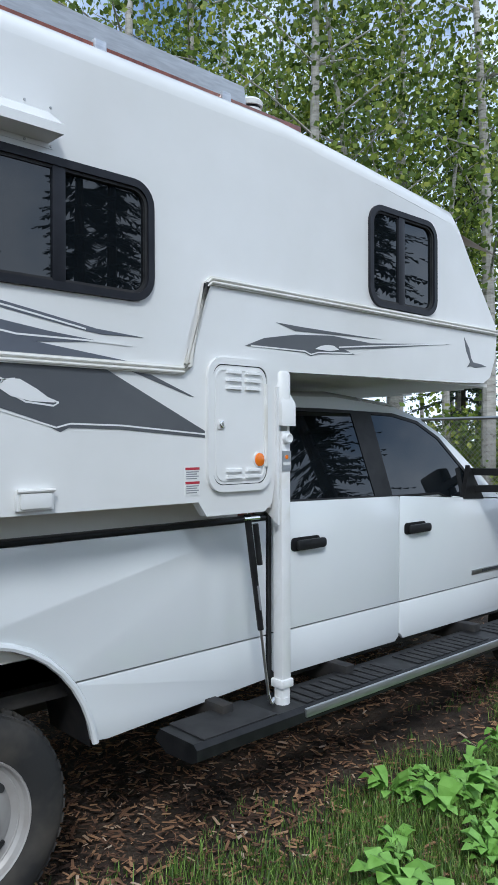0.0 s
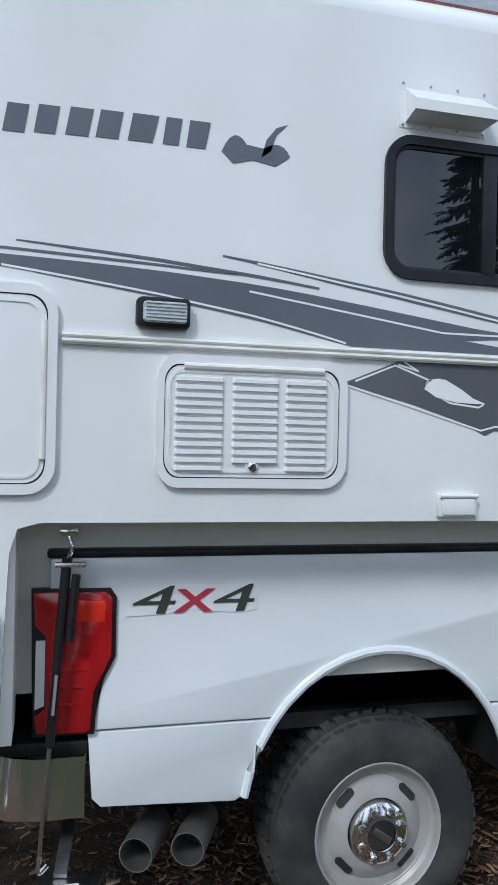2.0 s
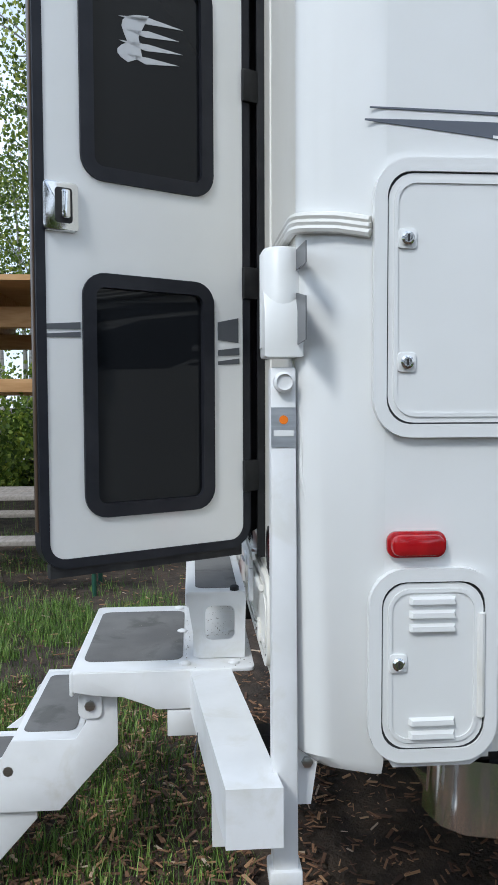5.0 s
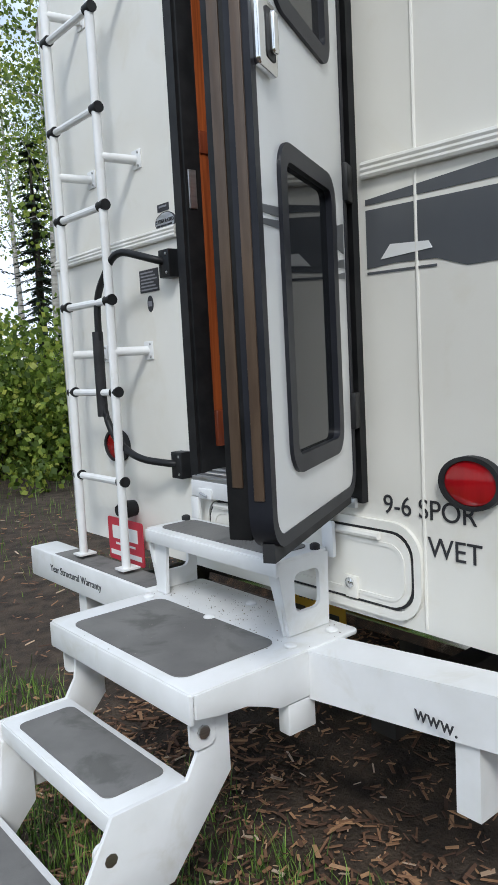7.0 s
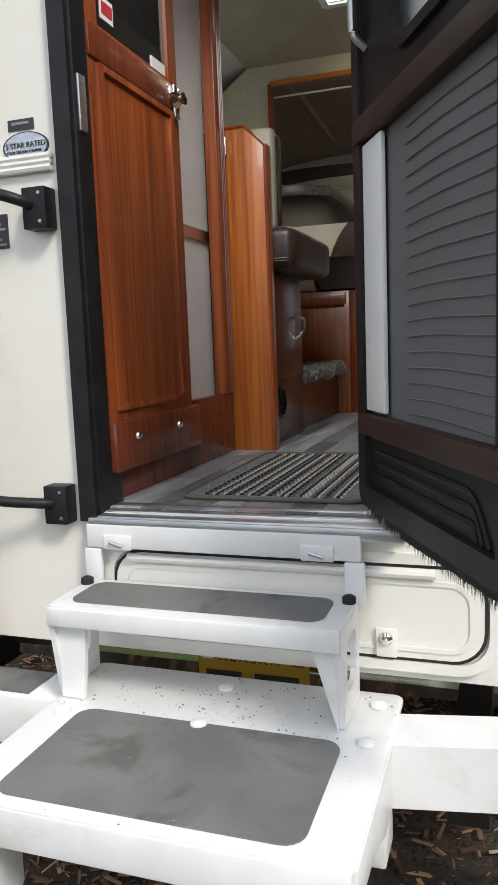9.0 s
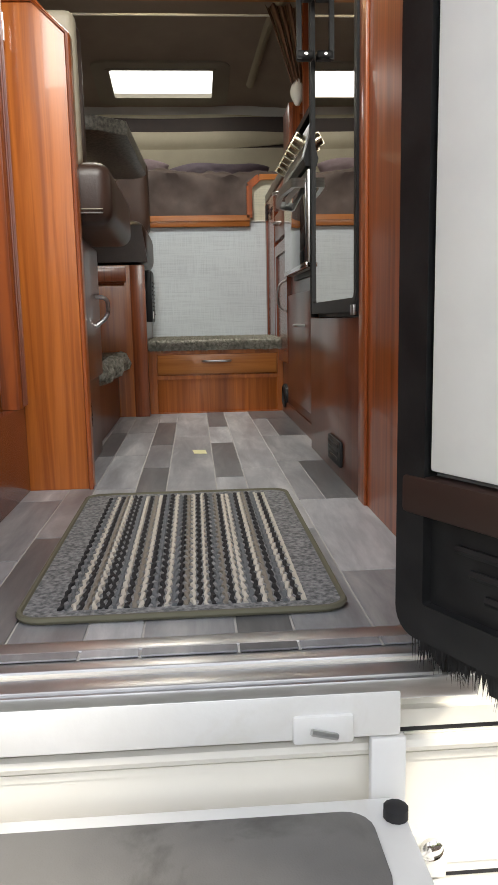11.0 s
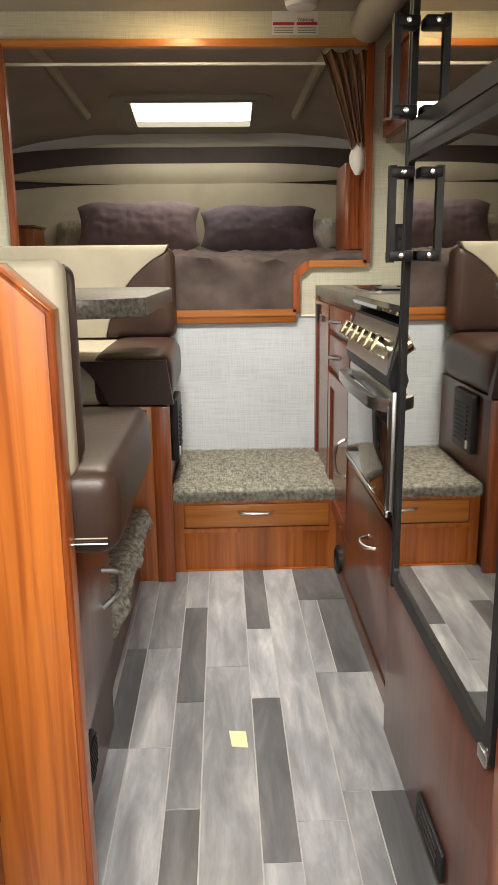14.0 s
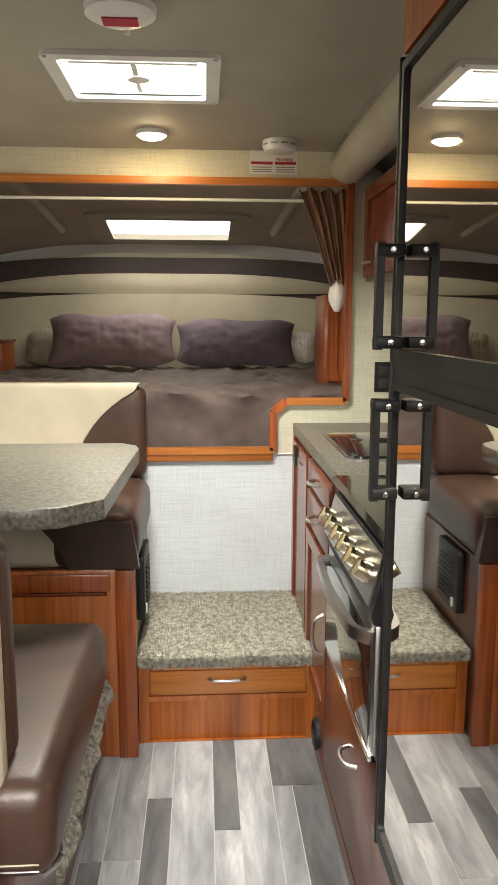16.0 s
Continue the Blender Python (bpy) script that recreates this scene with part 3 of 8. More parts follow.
part("flange", slab(B(), "y", YR - 0.003, YR, rrect(1.385, 1.685, 2.585, 2.72, 0.006, 2)), GEL, t)
q = B()
a = [(1.405, YR, 2.70), (1.665, YR, 2.70), (1.675, YR - .085, 2.635), (1.395, YR - .085, 2.635)]
b = [(1.405, YR, 2.60), (1.665, YR, 2.60), (1.675, YR - .085, 2.605), (1.395, YR - .085, 2.605)]
loft(q, [a, b])
part("hood", q, GEL, t)
for i in range(4):
    for z in (2.593, 2.712):
        part("rivet", lathe(B(), "y", 1.395 + i * .093, z, [(0.005, YR - .003), (0.004, YR - .006), (0, YR - .007)], 8), STEEL, t)
settle(t)
t = thing("drain_vent", (1.6, YR, 1.5), "small white plastic vent cover with a hinged flap", "vent")
part("vent_body", slab(B(), "y", YR - 0.02, YR, rrect(1.54, 1.672, 1.468, 1.535, 0.006, 2), bev=0.004), WHITEP, t)
part("vent_flap", slab(B(), "y", YR - 0.026, YR - 0.018, rrect(1.55, 1.662, 1.475, 1.522, 0.005, 2), bev=0.002), WHITEP, t)
part("vent_lip", tube(B(), [(1.54, YR - .024, 1.53), (1.672, YR - .024, 1.53)], 0.006, 8), TRIMW, t)
settle(t)
t = thing("warning_sticker", (2.21, YR, 1.53), "white warning sticker with two red header bars", "sticker")
part("sheet", box(B(), 2.178, 2.246, YR - .0015, YR, 1.482, 1.588), WHITEP, t)
REDP = material("red_print", (0.45, 0.03, 0.05), 0.5)
GREYP = material("grey_print", (0.25, 0.25, 0.27), 0.5)
for z in (1.583, 1.532):
    part("header_bar", box(B(), 2.18, 2.244, YR - .0022, YR - .001, z - .009, z), REDP, t)
    for i in range(4):
        part("text_bar", box(B(), 2.184, 2.24 - .008 * (i % 2), YR - .0022, YR - .001, z - .018 - i * .008, z - .0145 - i * .008), GREYP, t)
settle(t)

# swoosh decals, laid flat on the gelcoat
def decal(name, pts, mat, label, dy=0.002, lines=()):
    t = thing(name, (pts[0][0], YR, pts[0][1]), label, "decal")
    part("vinyl", slab(B(), "y", YR - dy, YR, pts), mat, t, soft=False)
    for l in lines:
        part("pinstripe", tube(B(), [(x, YR - dy - .0003, z) for x, z in l], 0, flat=(0.0006, 0.0028)), VINW, t)
    return settle(t)


def curve(a, b, c, n=12):
    return [((1 - t) ** 2 * a[0] + 2 * t * (1 - t) * b[0] + t * t * c[0], (1 - t) ** 2 * a[1] + 2 * t * (1 - t) * b[1] + t * t * c[1]) for t in [i / n for i in range(n + 1)]]


up_top = curve((0.045, 2.134), (0.75, 2.137), (1.30, 2.066)) + [(1.66, 2.022), (1.84, 2.006), (1.80, 1.998)]
decal("swoosh_decal", up_top + [(1.62, 1.985), (1.96, 1.948), (1.26, 1.948)] + curve((1.25, 1.949), (0.72, 2.06), (0.045, 2.131))[1:], DECALU, "large slate vinyl swoosh with white pinstripes above the moulding", lines=[curve((0.3, 2.105), (0.8, 2.055), (1.24, 1.957)), [(0.93, 2.083), (1.55, 2.003), (1.80, 2.004), (1.98, 2.0)]])
decal("swoosh_decal", curve((0.055, 2.157), (0.5, 2.15), (0.9, 2.128)) + curve((0.9, 2.124), (0.45, 2.142), (0.055, 2.154)), DECALU, "thin tapering slate vinyl streak at the rear")
decal("swoosh_decal", curve((0.335, 2.172), (0.75, 2.155), (1.15, 2.108)) + curve((1.15, 2.103), (0.7, 2.146), (0.335, 2.169)), DECALU, "thin tapering slate vinyl streak")
decal("swoosh_decal", curve((0.86, 2.176), (1.4, 2.12), (1.84, 2.045)) + [(2.03, 2.032), (1.86, 2.028)] + curve((1.8, 2.034), (1.3, 2.105), (0.86, 2.172)), DECALU, "slate vinyl streak ending in a forked tip", lines=[curve((0.95, 2.16), (1.4, 2.105), (1.8, 2.040))])
decal("swoosh_decal", [(1.235, 1.845), (1.40, 1.914), (1.88, 1.914), (2.27, 1.715), (2.27, 1.69), (1.93, 1.718), (1.735, 1.722), (1.705, 1.708), (1.62, 1.745), (1.45, 1.792)], DECAL, "broad dark grey vinyl swoosh below the moulding",
      lines=[[(1.27, 1.852), (1.39, 1.902), (1.70, 1.80), (1.68, 1.79), (1.58, 1.80), (1.49, 1.84), (1.50, 1.862), (1.545, 1.868)], [(1.25, 1.838), (1.46, 1.782), (1.69, 1.722), (1.74, 1.735), (1.94, 1.731), (2.27, 1.703)], [(1.40, 1.905), (1.47, 1.888), (1.42, 1.913)]])
decal("swoosh_highlight", curve((1.49, 1.838), (1.50, 1.872), (1.56, 1.868), 5) + [(1.62, 1.84), (1.685, 1.80), (1.60, 1.802), (1.53, 1.815)], VINW, "white drop-shaped cut-out in the grey swoosh", dy=0.004)
decal("swoosh_decal", [(1.98, 1.914), (2.06, 1.908), (2.22, 1.838), (2.20, 1.84)], DECAL, "small dark grey vinyl sliver")
decal("swoosh_decal", [(2.49, 2.044), (2.60, 2.082), (2.80, 2.112), (3.05, 2.128), (3.35, 2.118), (3.99, 2.168), (3.40, 2.098), (3.14, 2.075), (3.22, 2.058), (3.10, 2.052), (2.95, 2.042), (2.90, 2.030), (2.86, 2.042)], DECAL, "dark grey vinyl swoosh on the cabover", lines=[[(2.52, 2.046), (2.86, 2.048), (2.9, 2.037), (2.95, 2.049), (3.2, 2.062)], [(3.1, 2.082), (3.35, 2.106), (3.95, 2.165)]])
decal("swoosh_decal", [(2.675, 2.150), (2.86, 2.146), (3.42, 2.142), (3.02, 2.132), (2.80, 2.126)], DECAL, "thin dark grey vinyl streak on the cabover")
decal("swoosh_highlight", curve((2.93, 2.062), (2.98, 2.09), (3.06, 2.085), 5) + [(3.10, 2.07), (3.03, 2.06)], VINW, "white drop-shaped cut-out in the cabover swoosh", dy=0.004)
decal("bird_emblem", [(4.13, 2.215), (4.18, 2.16), (4.20, 2.11), (4.22, 2.09), (4.30, 2.085), (4.36, 2.075), (4.30, 2.068), (4.24, 2.062), (4.19, 2.068), (4.16, 2.06), (4.19, 2.09), (4.15, 2.15)], DECAL, "small grey bird outline emblem")
# the maker's name as plain slanted bars
name_x = [0.21, 0.295, 0.373, 0.452, 0.523, 0.60, 0.675, 0.755]
for i, x in enumerate(name_x):
    k = (x - 0.5) / 0.3
    zc = 2.488 - 0.008 * k * k + 0.010 * k
    decal("brand_bar", [(x, zc - .036), (x + .054, zc - .036), (x + .066, zc + .036), (x + .012, zc + .036)], DECALU, "slate plain bar standing for brand lettering")
decal("brand_script", curve((0.85, 2.455), (0.88, 2.535), (0.915, 2.48), 6) + curve((0.96, 2.475), (1.02, 2.51), (1.045, 2.46), 6) + [(1.0, 2.43), (0.93, 2.44), (0.88, 2.425)], DECALU, "slate plain shape standing for brand script")
decal("feather_emblem", [(0.955, 2.45), (0.97, 2.50), (1.0, 2.535), (1.035, 2.548), (1.0, 2.515), (0.985, 2.47)], DECALU, "small slate feather emblem")

# roof: grey awning rail and a plumbing vent
t = thing("solar_panel", (1.9, -0.85, 3.1), "long grey framed solar panel on the roof edge", "solar panel")
q = B()
loft(q, [[(1.20, YR + .13, 2.99), (1.24, YR + .11, 3.125), (1.24, YR + .6, 3.30), (1.20, YR + .6, 3.17)], [(2.64, YR + .13, 2.99), (2.60, YR + .11, 3.105), (2.60, YR + .6, 3.27), (2.64, YR + .6, 3.17)]])
part("panel_frame", q, ALU, t)
for x in (1.35, 1.92, 2.48):
    part("mounting_foot", box(B(), x - .025, x + .025, YR + .09, YR + .135, 2.985, 3.045, 0.004), ALU, t)
settle(t)
t = thing("roof_vent", (2.7, YR + .2, 3.0), "white round plumbing vent cap with a dark slot", "vent")
part("vent_base", cyl(B(), "z", 2.98, 3.05, 2.69, YR + .17, .055, 20), WHITEP, t)
part("vent_slot", cyl(B(), "z", 3.045, 3.065, 2.69, YR + .17, .05, 20), BLACKP, t)
part("vent_cap", lathe(B(), "z", 2.69, YR + .17, [(0.06, 3.062), (0.062, 3.08), (0.05, 3.092), (0, 3.094)], 20), WHITEP, t)
settle(t)


LAY[:] = [None, 0.0]
# ---- corner jacks ----
def jack(x, y, zf, zt, label):
    """A raised corner jack with its motor on top."""
    t = thing("camper_jack", (x, y, zf), label, "jack", "corner jacks")
    part("tube", box(B(), x - .0255, x + .0255, y - .0255, y + .0255, zf + .10, zt - .24, 0.004), POWDER, t)
    part("inner_leg", box(B(), x - .023, x + .023, y - .023, y + .023, zf + .012, zf + .12, 0.003), POWDER, t)
    part("foot", lathe(B(), "z", x, y, [(0.0, zf), (0.055, zf), (0.06, zf + .008), (0.045, zf + .014), (0.03, zf + .02), (0.03, zf + .05), (0, zf + .05)], 24), POWDER, t)
    part("collar", box(B(), x - .034, x + .034, y - .034, y + .034, zf + .09, zf + .125, 0.006), POWDER, t)
    q = slab(B(), "x", x - .04, x + .04, [(y - .045, zt - .22), (y + .045, zt - .22), (y + .045, zt - .10), (y + .0, zt - .07), (y - .045, zt - .13)], bev=0.006)
    part("gear_housing", q, WHITEP, t)
    part("motor_cover", lathe(B(), "z", x, y + .01, [(0.0, zt - .2), (0.044, zt - .2), (0.044, zt - .012), (0.036, zt), (0, zt)], 20), WHITEP, t)
    part("crank_cap", lathe(B(), "y", x, zt - .27, [(0.021, y - .024), (0.021, y - .045), (0.016, y - .049), (0.016, y - .044), (0, y - .044)], 18), POWDER, t)
    part("rating_plate", box(B(), x - .025, x + .025, y - .0295, y - .0275, zt - .40, zt - .32), ALU, t)
    part("plate_dot", lathe(B(), "y", x, zt - .345, [(0.009, y - .029), (0.009, y - .031), (0, y - .031)], 12), ORANGE, t)
    part("plate_bar", box(B(), x - .02, x + .02, y - .0305, y - .029, zt - .378, zt - .366), WHITEP, t)
    return t


j1 = jack(-0.028, -0.828, 0.535, 1.915, "white corner jack hanging raised beside the rear corner")
part("bracket", slab(B(), "y", -0.812, -0.802, [(-.005, 0.77), (0.03, 0.77), (0.05, 0.90), (0.05, 1.75), (-.005, 1.75)]), POWDER, j1)
part("bracket", box(B(), -.01, 0.07, -0.81, -0.74, 0.98, 1.06, 0.004), POWDER, j1)
for z in (0.86, 1.01, 1.10, 1.45):
    part("bolt", lathe(B(), "y", 0.022, z, [(0.012, -0.812), (0.012, -0.820), (0.006, -0.822), (0, -0.822)], 6), STEEL, j1)
part("power_cord", tube(B(), bend([(.005, -0.83, 1.68), (.012, -0.85, 1.58), (.008, -0.845, 1.44), (.04, -0.86, 1.34), (.025, -0.835, 1.25)], 0.05), 0.0045, 8), WHITEP, j1)
for o in j1.children:              # the leg is splayed outwards
    for v in o.data.vertices:
        v.co.y -= max(0, 1.62 - v.co.z) * .04
settle(j1)
j2 = jack(2.742, -0.905, 0.60, 1.965, "white front corner jack hanging raised over the running board")
part("bracket", slab(B(), "x", 2.69, 2.70, [(-.935, 1.35), (-.84, 1.42), (-.84, 1.9), (-.935, 1.9)]), POWDER, j2)
settle(j2)


# ---- turnbuckles ----
def tiedown(top, foot, label):
    t = thing("tie_down_turnbuckle", foot, label, "turnbuckle", "camper tie-downs")
    a, b = Vector(top), Vector(foot)
    p = lambda k: tuple(a.lerp(b, k))
    part("eye_plate", box(B(), a.x - .025, a.x + .025, a.y - .01, a.y + .03, a.z + .015, a.z + .035, 0.003), CHROME, t)
    part("hook", tube(B(), bend([(a.x, a.y, a.z + .02), (a.x + .012, a.y - .01, a.z - .02), p(0.06)], 0.02), 0.006, 8), CHROME, t)
    part("sleeve", tube(B(), [p(0.05), p(0.36)], 0.014, 12), BLACKP, t)
    part("handle", tube(B(), [(p(0.1)[0] + .028, p(0.1)[1] - .01, p(0.1)[2]), (p(0.3)[0] + .026, p(0.3)[1] - .01, p(0.3)[2])], 0.012, 8), BLACKP, t)
    part("knob", tube(B(), [(p(0.07)[0] - .03, p(0.07)[1] - .01, p(0.07)[2]), (p(0.07)[0] + .05, p(0.07)[1] - .012, p(0.07)[2])], 0.008, 8), CHROME, t)
    part("spring_body", tube(B(), [p(0.35), p(0.62)], 0.013, 12), BLACKP, t)
    part("text_bar", tube(B(), [(p(0.4)[0], p(0.4)[1] - .012, p(0.4)[2]), (p(0.52)[0], p(0.52)[1] - .012, p(0.52)[2])], 0, flat=(0.004, 0.004)), GREYP, t)
    part("rod", tube(B(), [p(0.6), p(0.98)], 0.006, 8), STEEL, t)
    part("clevis", tube(B(), bend([p(0.95), (b.x, b.y - .01, b.z), (b.x + .025, b.y, b.z + .02)], 0.02), 0.007, 8), CHROME, t)
    return settle(t)


tiedown((0.553, -0.80, 1.40), (0.490, -0.80, 0.50), "black and chrome camper tie-down turnbuckle at the tail light")
tiedown((2.560, -0.89, 1.44), (2.675, -0.90, 0.63), "black and chrome camper tie-down turnbuckle in front of the bed")
t = thing("hitch_bracket", (0.5, -0.95, 0.45), "grey steel tie-down bracket below the bumper", "bracket")
part("arm", tube(B(), [(0.60, -0.50, 0.62), (0.55, -0.77, 0.47)], 0, flat=(0.018, 0.008)), STEEL, t)
part("plate", slab(B(), "z", 0.448, 0.460, [(0.48, -0.84), (0.65, -0.82), (0.67, -0.76), (0.49, -0.76)]), STEEL, t)
part("text_bar", box(B(), 0.52, 0.60, -0.815, -0.80, 0.460, 0.462), WHITEP, t)
settle(t)

# ---- the camper's rear ----
# door frame, sill, main door and screen door
df = thing("door_1", (0, CY, FLOOR), "black rubber-lined camper doorway with an aluminium sill", "doorway", kind="structure")
part("door_frame", slab(B(), "x", -0.022, 0.05, [(DOOR[0] - .03, DOOR[2] - .01), (DOOR[0] + .012, DOOR[2] - .01), (DOOR[0] + .012, DOOR[3] - .02), (DOOR[1] - .012, DOOR[3] - .02), (DOOR[1] - .012, DOOR[2] - .01), (DOOR[1] + .03, DOOR[2] - .01), (DOOR[1] + .03, DOOR[3] + .03), (DOOR[0] - .03, DOOR[3] + .03)]), BLACKP, df)
part("jamb", box(B(), -0.01, 0.10, DOOR[1] - .02, DOOR[1] + .0, DOOR[2], DOOR[3], 0.003), BLACKP, df)
part("jamb", box(B(), -0.01, 0.10, DOOR[0], DOOR[0] + .02, DOOR[2], DOOR[3], 0.003), BLACKP, df)
for i in range(3):
    part("sill_rib", box(B(), -0.035 + i * .042, -0.003 + i * .042, DOOR[0] + .02, DOOR[1] - .02, DOOR[2] - .012, DOOR[2] + .008 + i * .004, 0.003), ALU, df)
part("sill_face", box(B(), -0.04, -0.028, DOOR[0] - .02, DOOR[1] + .0, DOOR[2] - .022, DOOR[2] + .004, 0.003), ALU, df)
part("latch_plate", box(B(), 0.0, 0.03, DOOR[1] - .026, DOOR[1] - .018, 2.02, 2.14, 0.003), ALU, df)
settle(df)


def hung(root, hinge, free):
    """Parts are built along +x from the hinge, outside towards -y; turn them to lie from hinge to free end."""
    d = Vector((free[0] - hinge[0], free[1] - hinge[1], 0))
    m = Matrix.Translation((hinge[0], hinge[1], 0)) @ Matrix.Rotation(math.atan2(d.y, d.x), 4, "Z")
    for o in root.children:
        o.matrix_parent_inverse = root.matrix_basis.inverted() @ m
    return root


BROWNM = mottled("dark_brown_trim", (0.026, 0.012, 0.009), (0.036, 0.017, 0.012), 9, 0.55)
BRONZE = mottled("bronze_trim", (0.075, 0.05, 0.034), (0.11, 0.074, 0.05), 8, 0.3, stretch=(8, 8, 1))
# built along +x: after turning by about 205 degrees the built +y side faces the truck's right
door = thing("entry_door", (0, -0.18, 1.155), "white open entry door with two dark windows and black edge trim", "door")
L, z0, z1 = 0.605, 1.195, 2.885
rw1, rw2 = (0.115, 0.495, 2.165, 2.74), (0.115, 0.495, 1.31, 1.935)
part("leaf", slab(B(), "y", -.02, .018, rrect(0.0, L, z0, z1, 0.06), [rrect(a + .02, b - .02, c + .02, d - .02, 0.05) for a, b, c, d in (rw1, rw2)]), GEL, door)
part("edge_trim", ring(B(), "y", -.024, .021, -.006, L + .006, z0 - .006, z1 + .006, 0.066, 0.024), FRAME, door)
for a, b, c, d in (rw1, rw2):
    fr = part("window_frame", ring(B(), "y", .012, .026, a, b, c, d, 0.06, 0.036), FRAME, door)
    part("window_pane", slab(B(), "y", -.004, .012, rrect(a + .03, b - .03, c + .03, d - .03, 0.03)), DARKGLASS, door)
part("lock_housing", slab(B(), "y", .016, .034, rrect(L - .100, L - .010, 2.025, 2.145, 0.012, 4), bev=0.004), CHROME, door)
part("lock_recess", slab(B(), "y", .030, .036, rrect(L - .083, L - .040, 2.045, 2.13, 0.008, 3)), DARKMET, door)
part("lock_paddle", slab(B(), "y", .034, .046, rrect(L - .075, L - .053, 2.055, 2.125, 0.006, 3), bev=0.003), CHROME, door)
for a, b, z, h in ((0.03, 0.10, 1.74, .012), (0.03, 0.10, 1.715, .006), (0.50, 0.61, 1.79, .008), (0.50, 0.61, 1.77, .004)):
    part("stripe_decal", slab(B(), "y", .0175, .020, [(a, z), (b, z - .004), (b, z + h), (a, z + h + .01)]), DECAL, door)
part("stripe_decal", slab(B(), "y", .0175, .020, [(0.033, 1.845), (0.10, 1.83), (0.10, 1.78), (0.033, 1.775)]), DECAL, door)
# geese outline on the upper pane, as small pale plates
PALE = material("pale_print", (0.55, 0.56, 0.58), 0.5)
for k in range(4):
    part("emblem_wing", slab(B(), "y", .012, .0135, [(0.20 + .012 * (k % 2), 2.60 - k * .032), (0.30, 2.606 - k * .034), (0.385 - .02 * (k % 2), 2.59 - k * .03), (0.31, 2.588 - k * .034)]), PALE, door)
part("emblem_body", slab(B(), "y", .012, .0135, curve((0.30, 2.61), (0.40, 2.60), (0.37, 2.55), 5) + curve((0.36, 2.53), (0.42, 2.50), (0.36, 2.48), 5) + [(0.32, 2.50), (0.33, 2.55)]), PALE, door)
part("bottom_sweep", box(B(), 0.02, L - .02, -.012, .012, z0 - .03, z0 + .006), RUBBER, door)
for z in (1.35, 1.9, 2.45, 2.75):
    part("hinge", box(B(), -.03, .02, .016, .032, z, z + .09, 0.004), BLACKP, door)
part("inner_edge_board", box(B(), L - .125, L - .03, -.034, -.019, z0 + .03, z1 - .03, 0.004), BRONZE, door, "dark brown edge board")
for k in (.04, .075, .11):
    part("edge_channel", box(B(), L - k - .006, L - k, -.039, -.033, z0 + .04, z1 - .04, 0.002), BRONZE, door)
part("edge_strip", box(B(), L + .004, L + .010, -.012, .008, z0 + .09, z1 - .07, 0.002), BRONZE, door, "bronze aluminium edge strip")
hung(door, (-0.058, -0.176), (-0.592, -0.466))

screen = thing("screen_door", (0, -0.10, 1.17), "black screen door with mesh panel and brush sweep, standing open", "screen door")
L2 = 0.625
MESH = material("insect_mesh", (0.17, 0.175, 0.18), 0.6)
MESH.node_tree.nodes["Principled BSDF"].inputs["Alpha"].default_value = 0.82
GREYST = mottled("pale_grey_strip", (0.84, 0.84, 0.82), (0.78, 0.78, 0.77), 9, 0.5)
part("frame", ring(B(), "y", -.02, .014, 0, L2, 1.222, 2.90, 0.03, 0.042), BLACKP, screen)
part("kick_panel", box(B(), .035, L2 - .035, -.008, .006, 1.24, 1.37), BLACKP, screen)
for i in range(3):
    part("kick_rib", tube(B(), bend([(.08 + i * .02, -.009, 1.335 - i * .022), (L2 - .12, -.009, 1.335 - i * .022), (L2 - .075 - i * .02, -.009, 1.268)], 0.06), 0.005, 6), BLACKP, screen)
part("cross_rail", box(B(), .01, L2 - .01, -.024, .012, 1.362, 1.405, 0.006), BROWNM, screen)
part("cross_rail", box(B(), .01, L2 - .01, -.026, .012, 1.905, 1.95, 0.006), BROWNM, screen)
part("mesh", box(B(), .04, L2 - .04, -.001, .002, 1.40, 1.91), MESH, screen)
for i in range(19):
    part("mesh_pleat", tube(B(), bend([(.24, -.003, 1.42 + i * .0255), (.36, -.003, 1.423 + i * .0255), (L2 - .05, -.003, 1.416 + i * .0255)], .1), 0.0014, 5), MESH, screen)
part("slider_panel", slab(B(), "y", -.012, .004, [(.04, 1.955), (L2 - .04, 1.955), (L2 - .04, 2.86), (.04, 2.86)], [rrect(.20, .50, 2.0, 2.55, 0.09)]), BLACKP, screen)
part("slider_rail", ring(B(), "y", -.022, -.008, .19, .51, 1.99, 2.56, 0.095, 0.018), BLACKP, screen)
part("pull_handle", tube(B(), bend([(.075, -.014, 2.06), (.075, -.04, 2.08), (.075, -.04, 2.20), (.075, -.014, 2.22)], 0.02), 0.007, 8), STEEL, screen)
part("edge_strip", box(B(), L2 + .012, L2 + .018, -.014, .008, 1.30, 2.89, 0.002), BRONZE, screen, "bronze aluminium edge strip")
part("edge_rail", box(B(), L2 - .012, L2 + .014, -.028, .02, 1.20, 2.9, 0.004), BLACKP, screen)
for z in (1.385, 1.412, 1.895, 1.92):
    part("edge_rivet", lathe(B(), "y", L2 - .006, z, [(0.008, -.028), (0.006, -.033), (0, -.034)], 10), CHROME, screen)
bm = B()
rnd = random.Random(3)
for i in range(900):
    x = .02 + (L2 - .03) * i / 900 + rnd.uniform(-.001, .001)
    y = rnd.uniform(-.012, .006)
    dx, l = rnd.uniform(-.006, .006), rnd.uniform(.03, .045)
    vs = [bm.verts.new(p) for p in ((x - .0016, y, 1.226), (x + .0016, y, 1.226), (x + dx, y + rnd.uniform(-.006, .006), 1.226 - l))]
    bm.faces.new(vs)
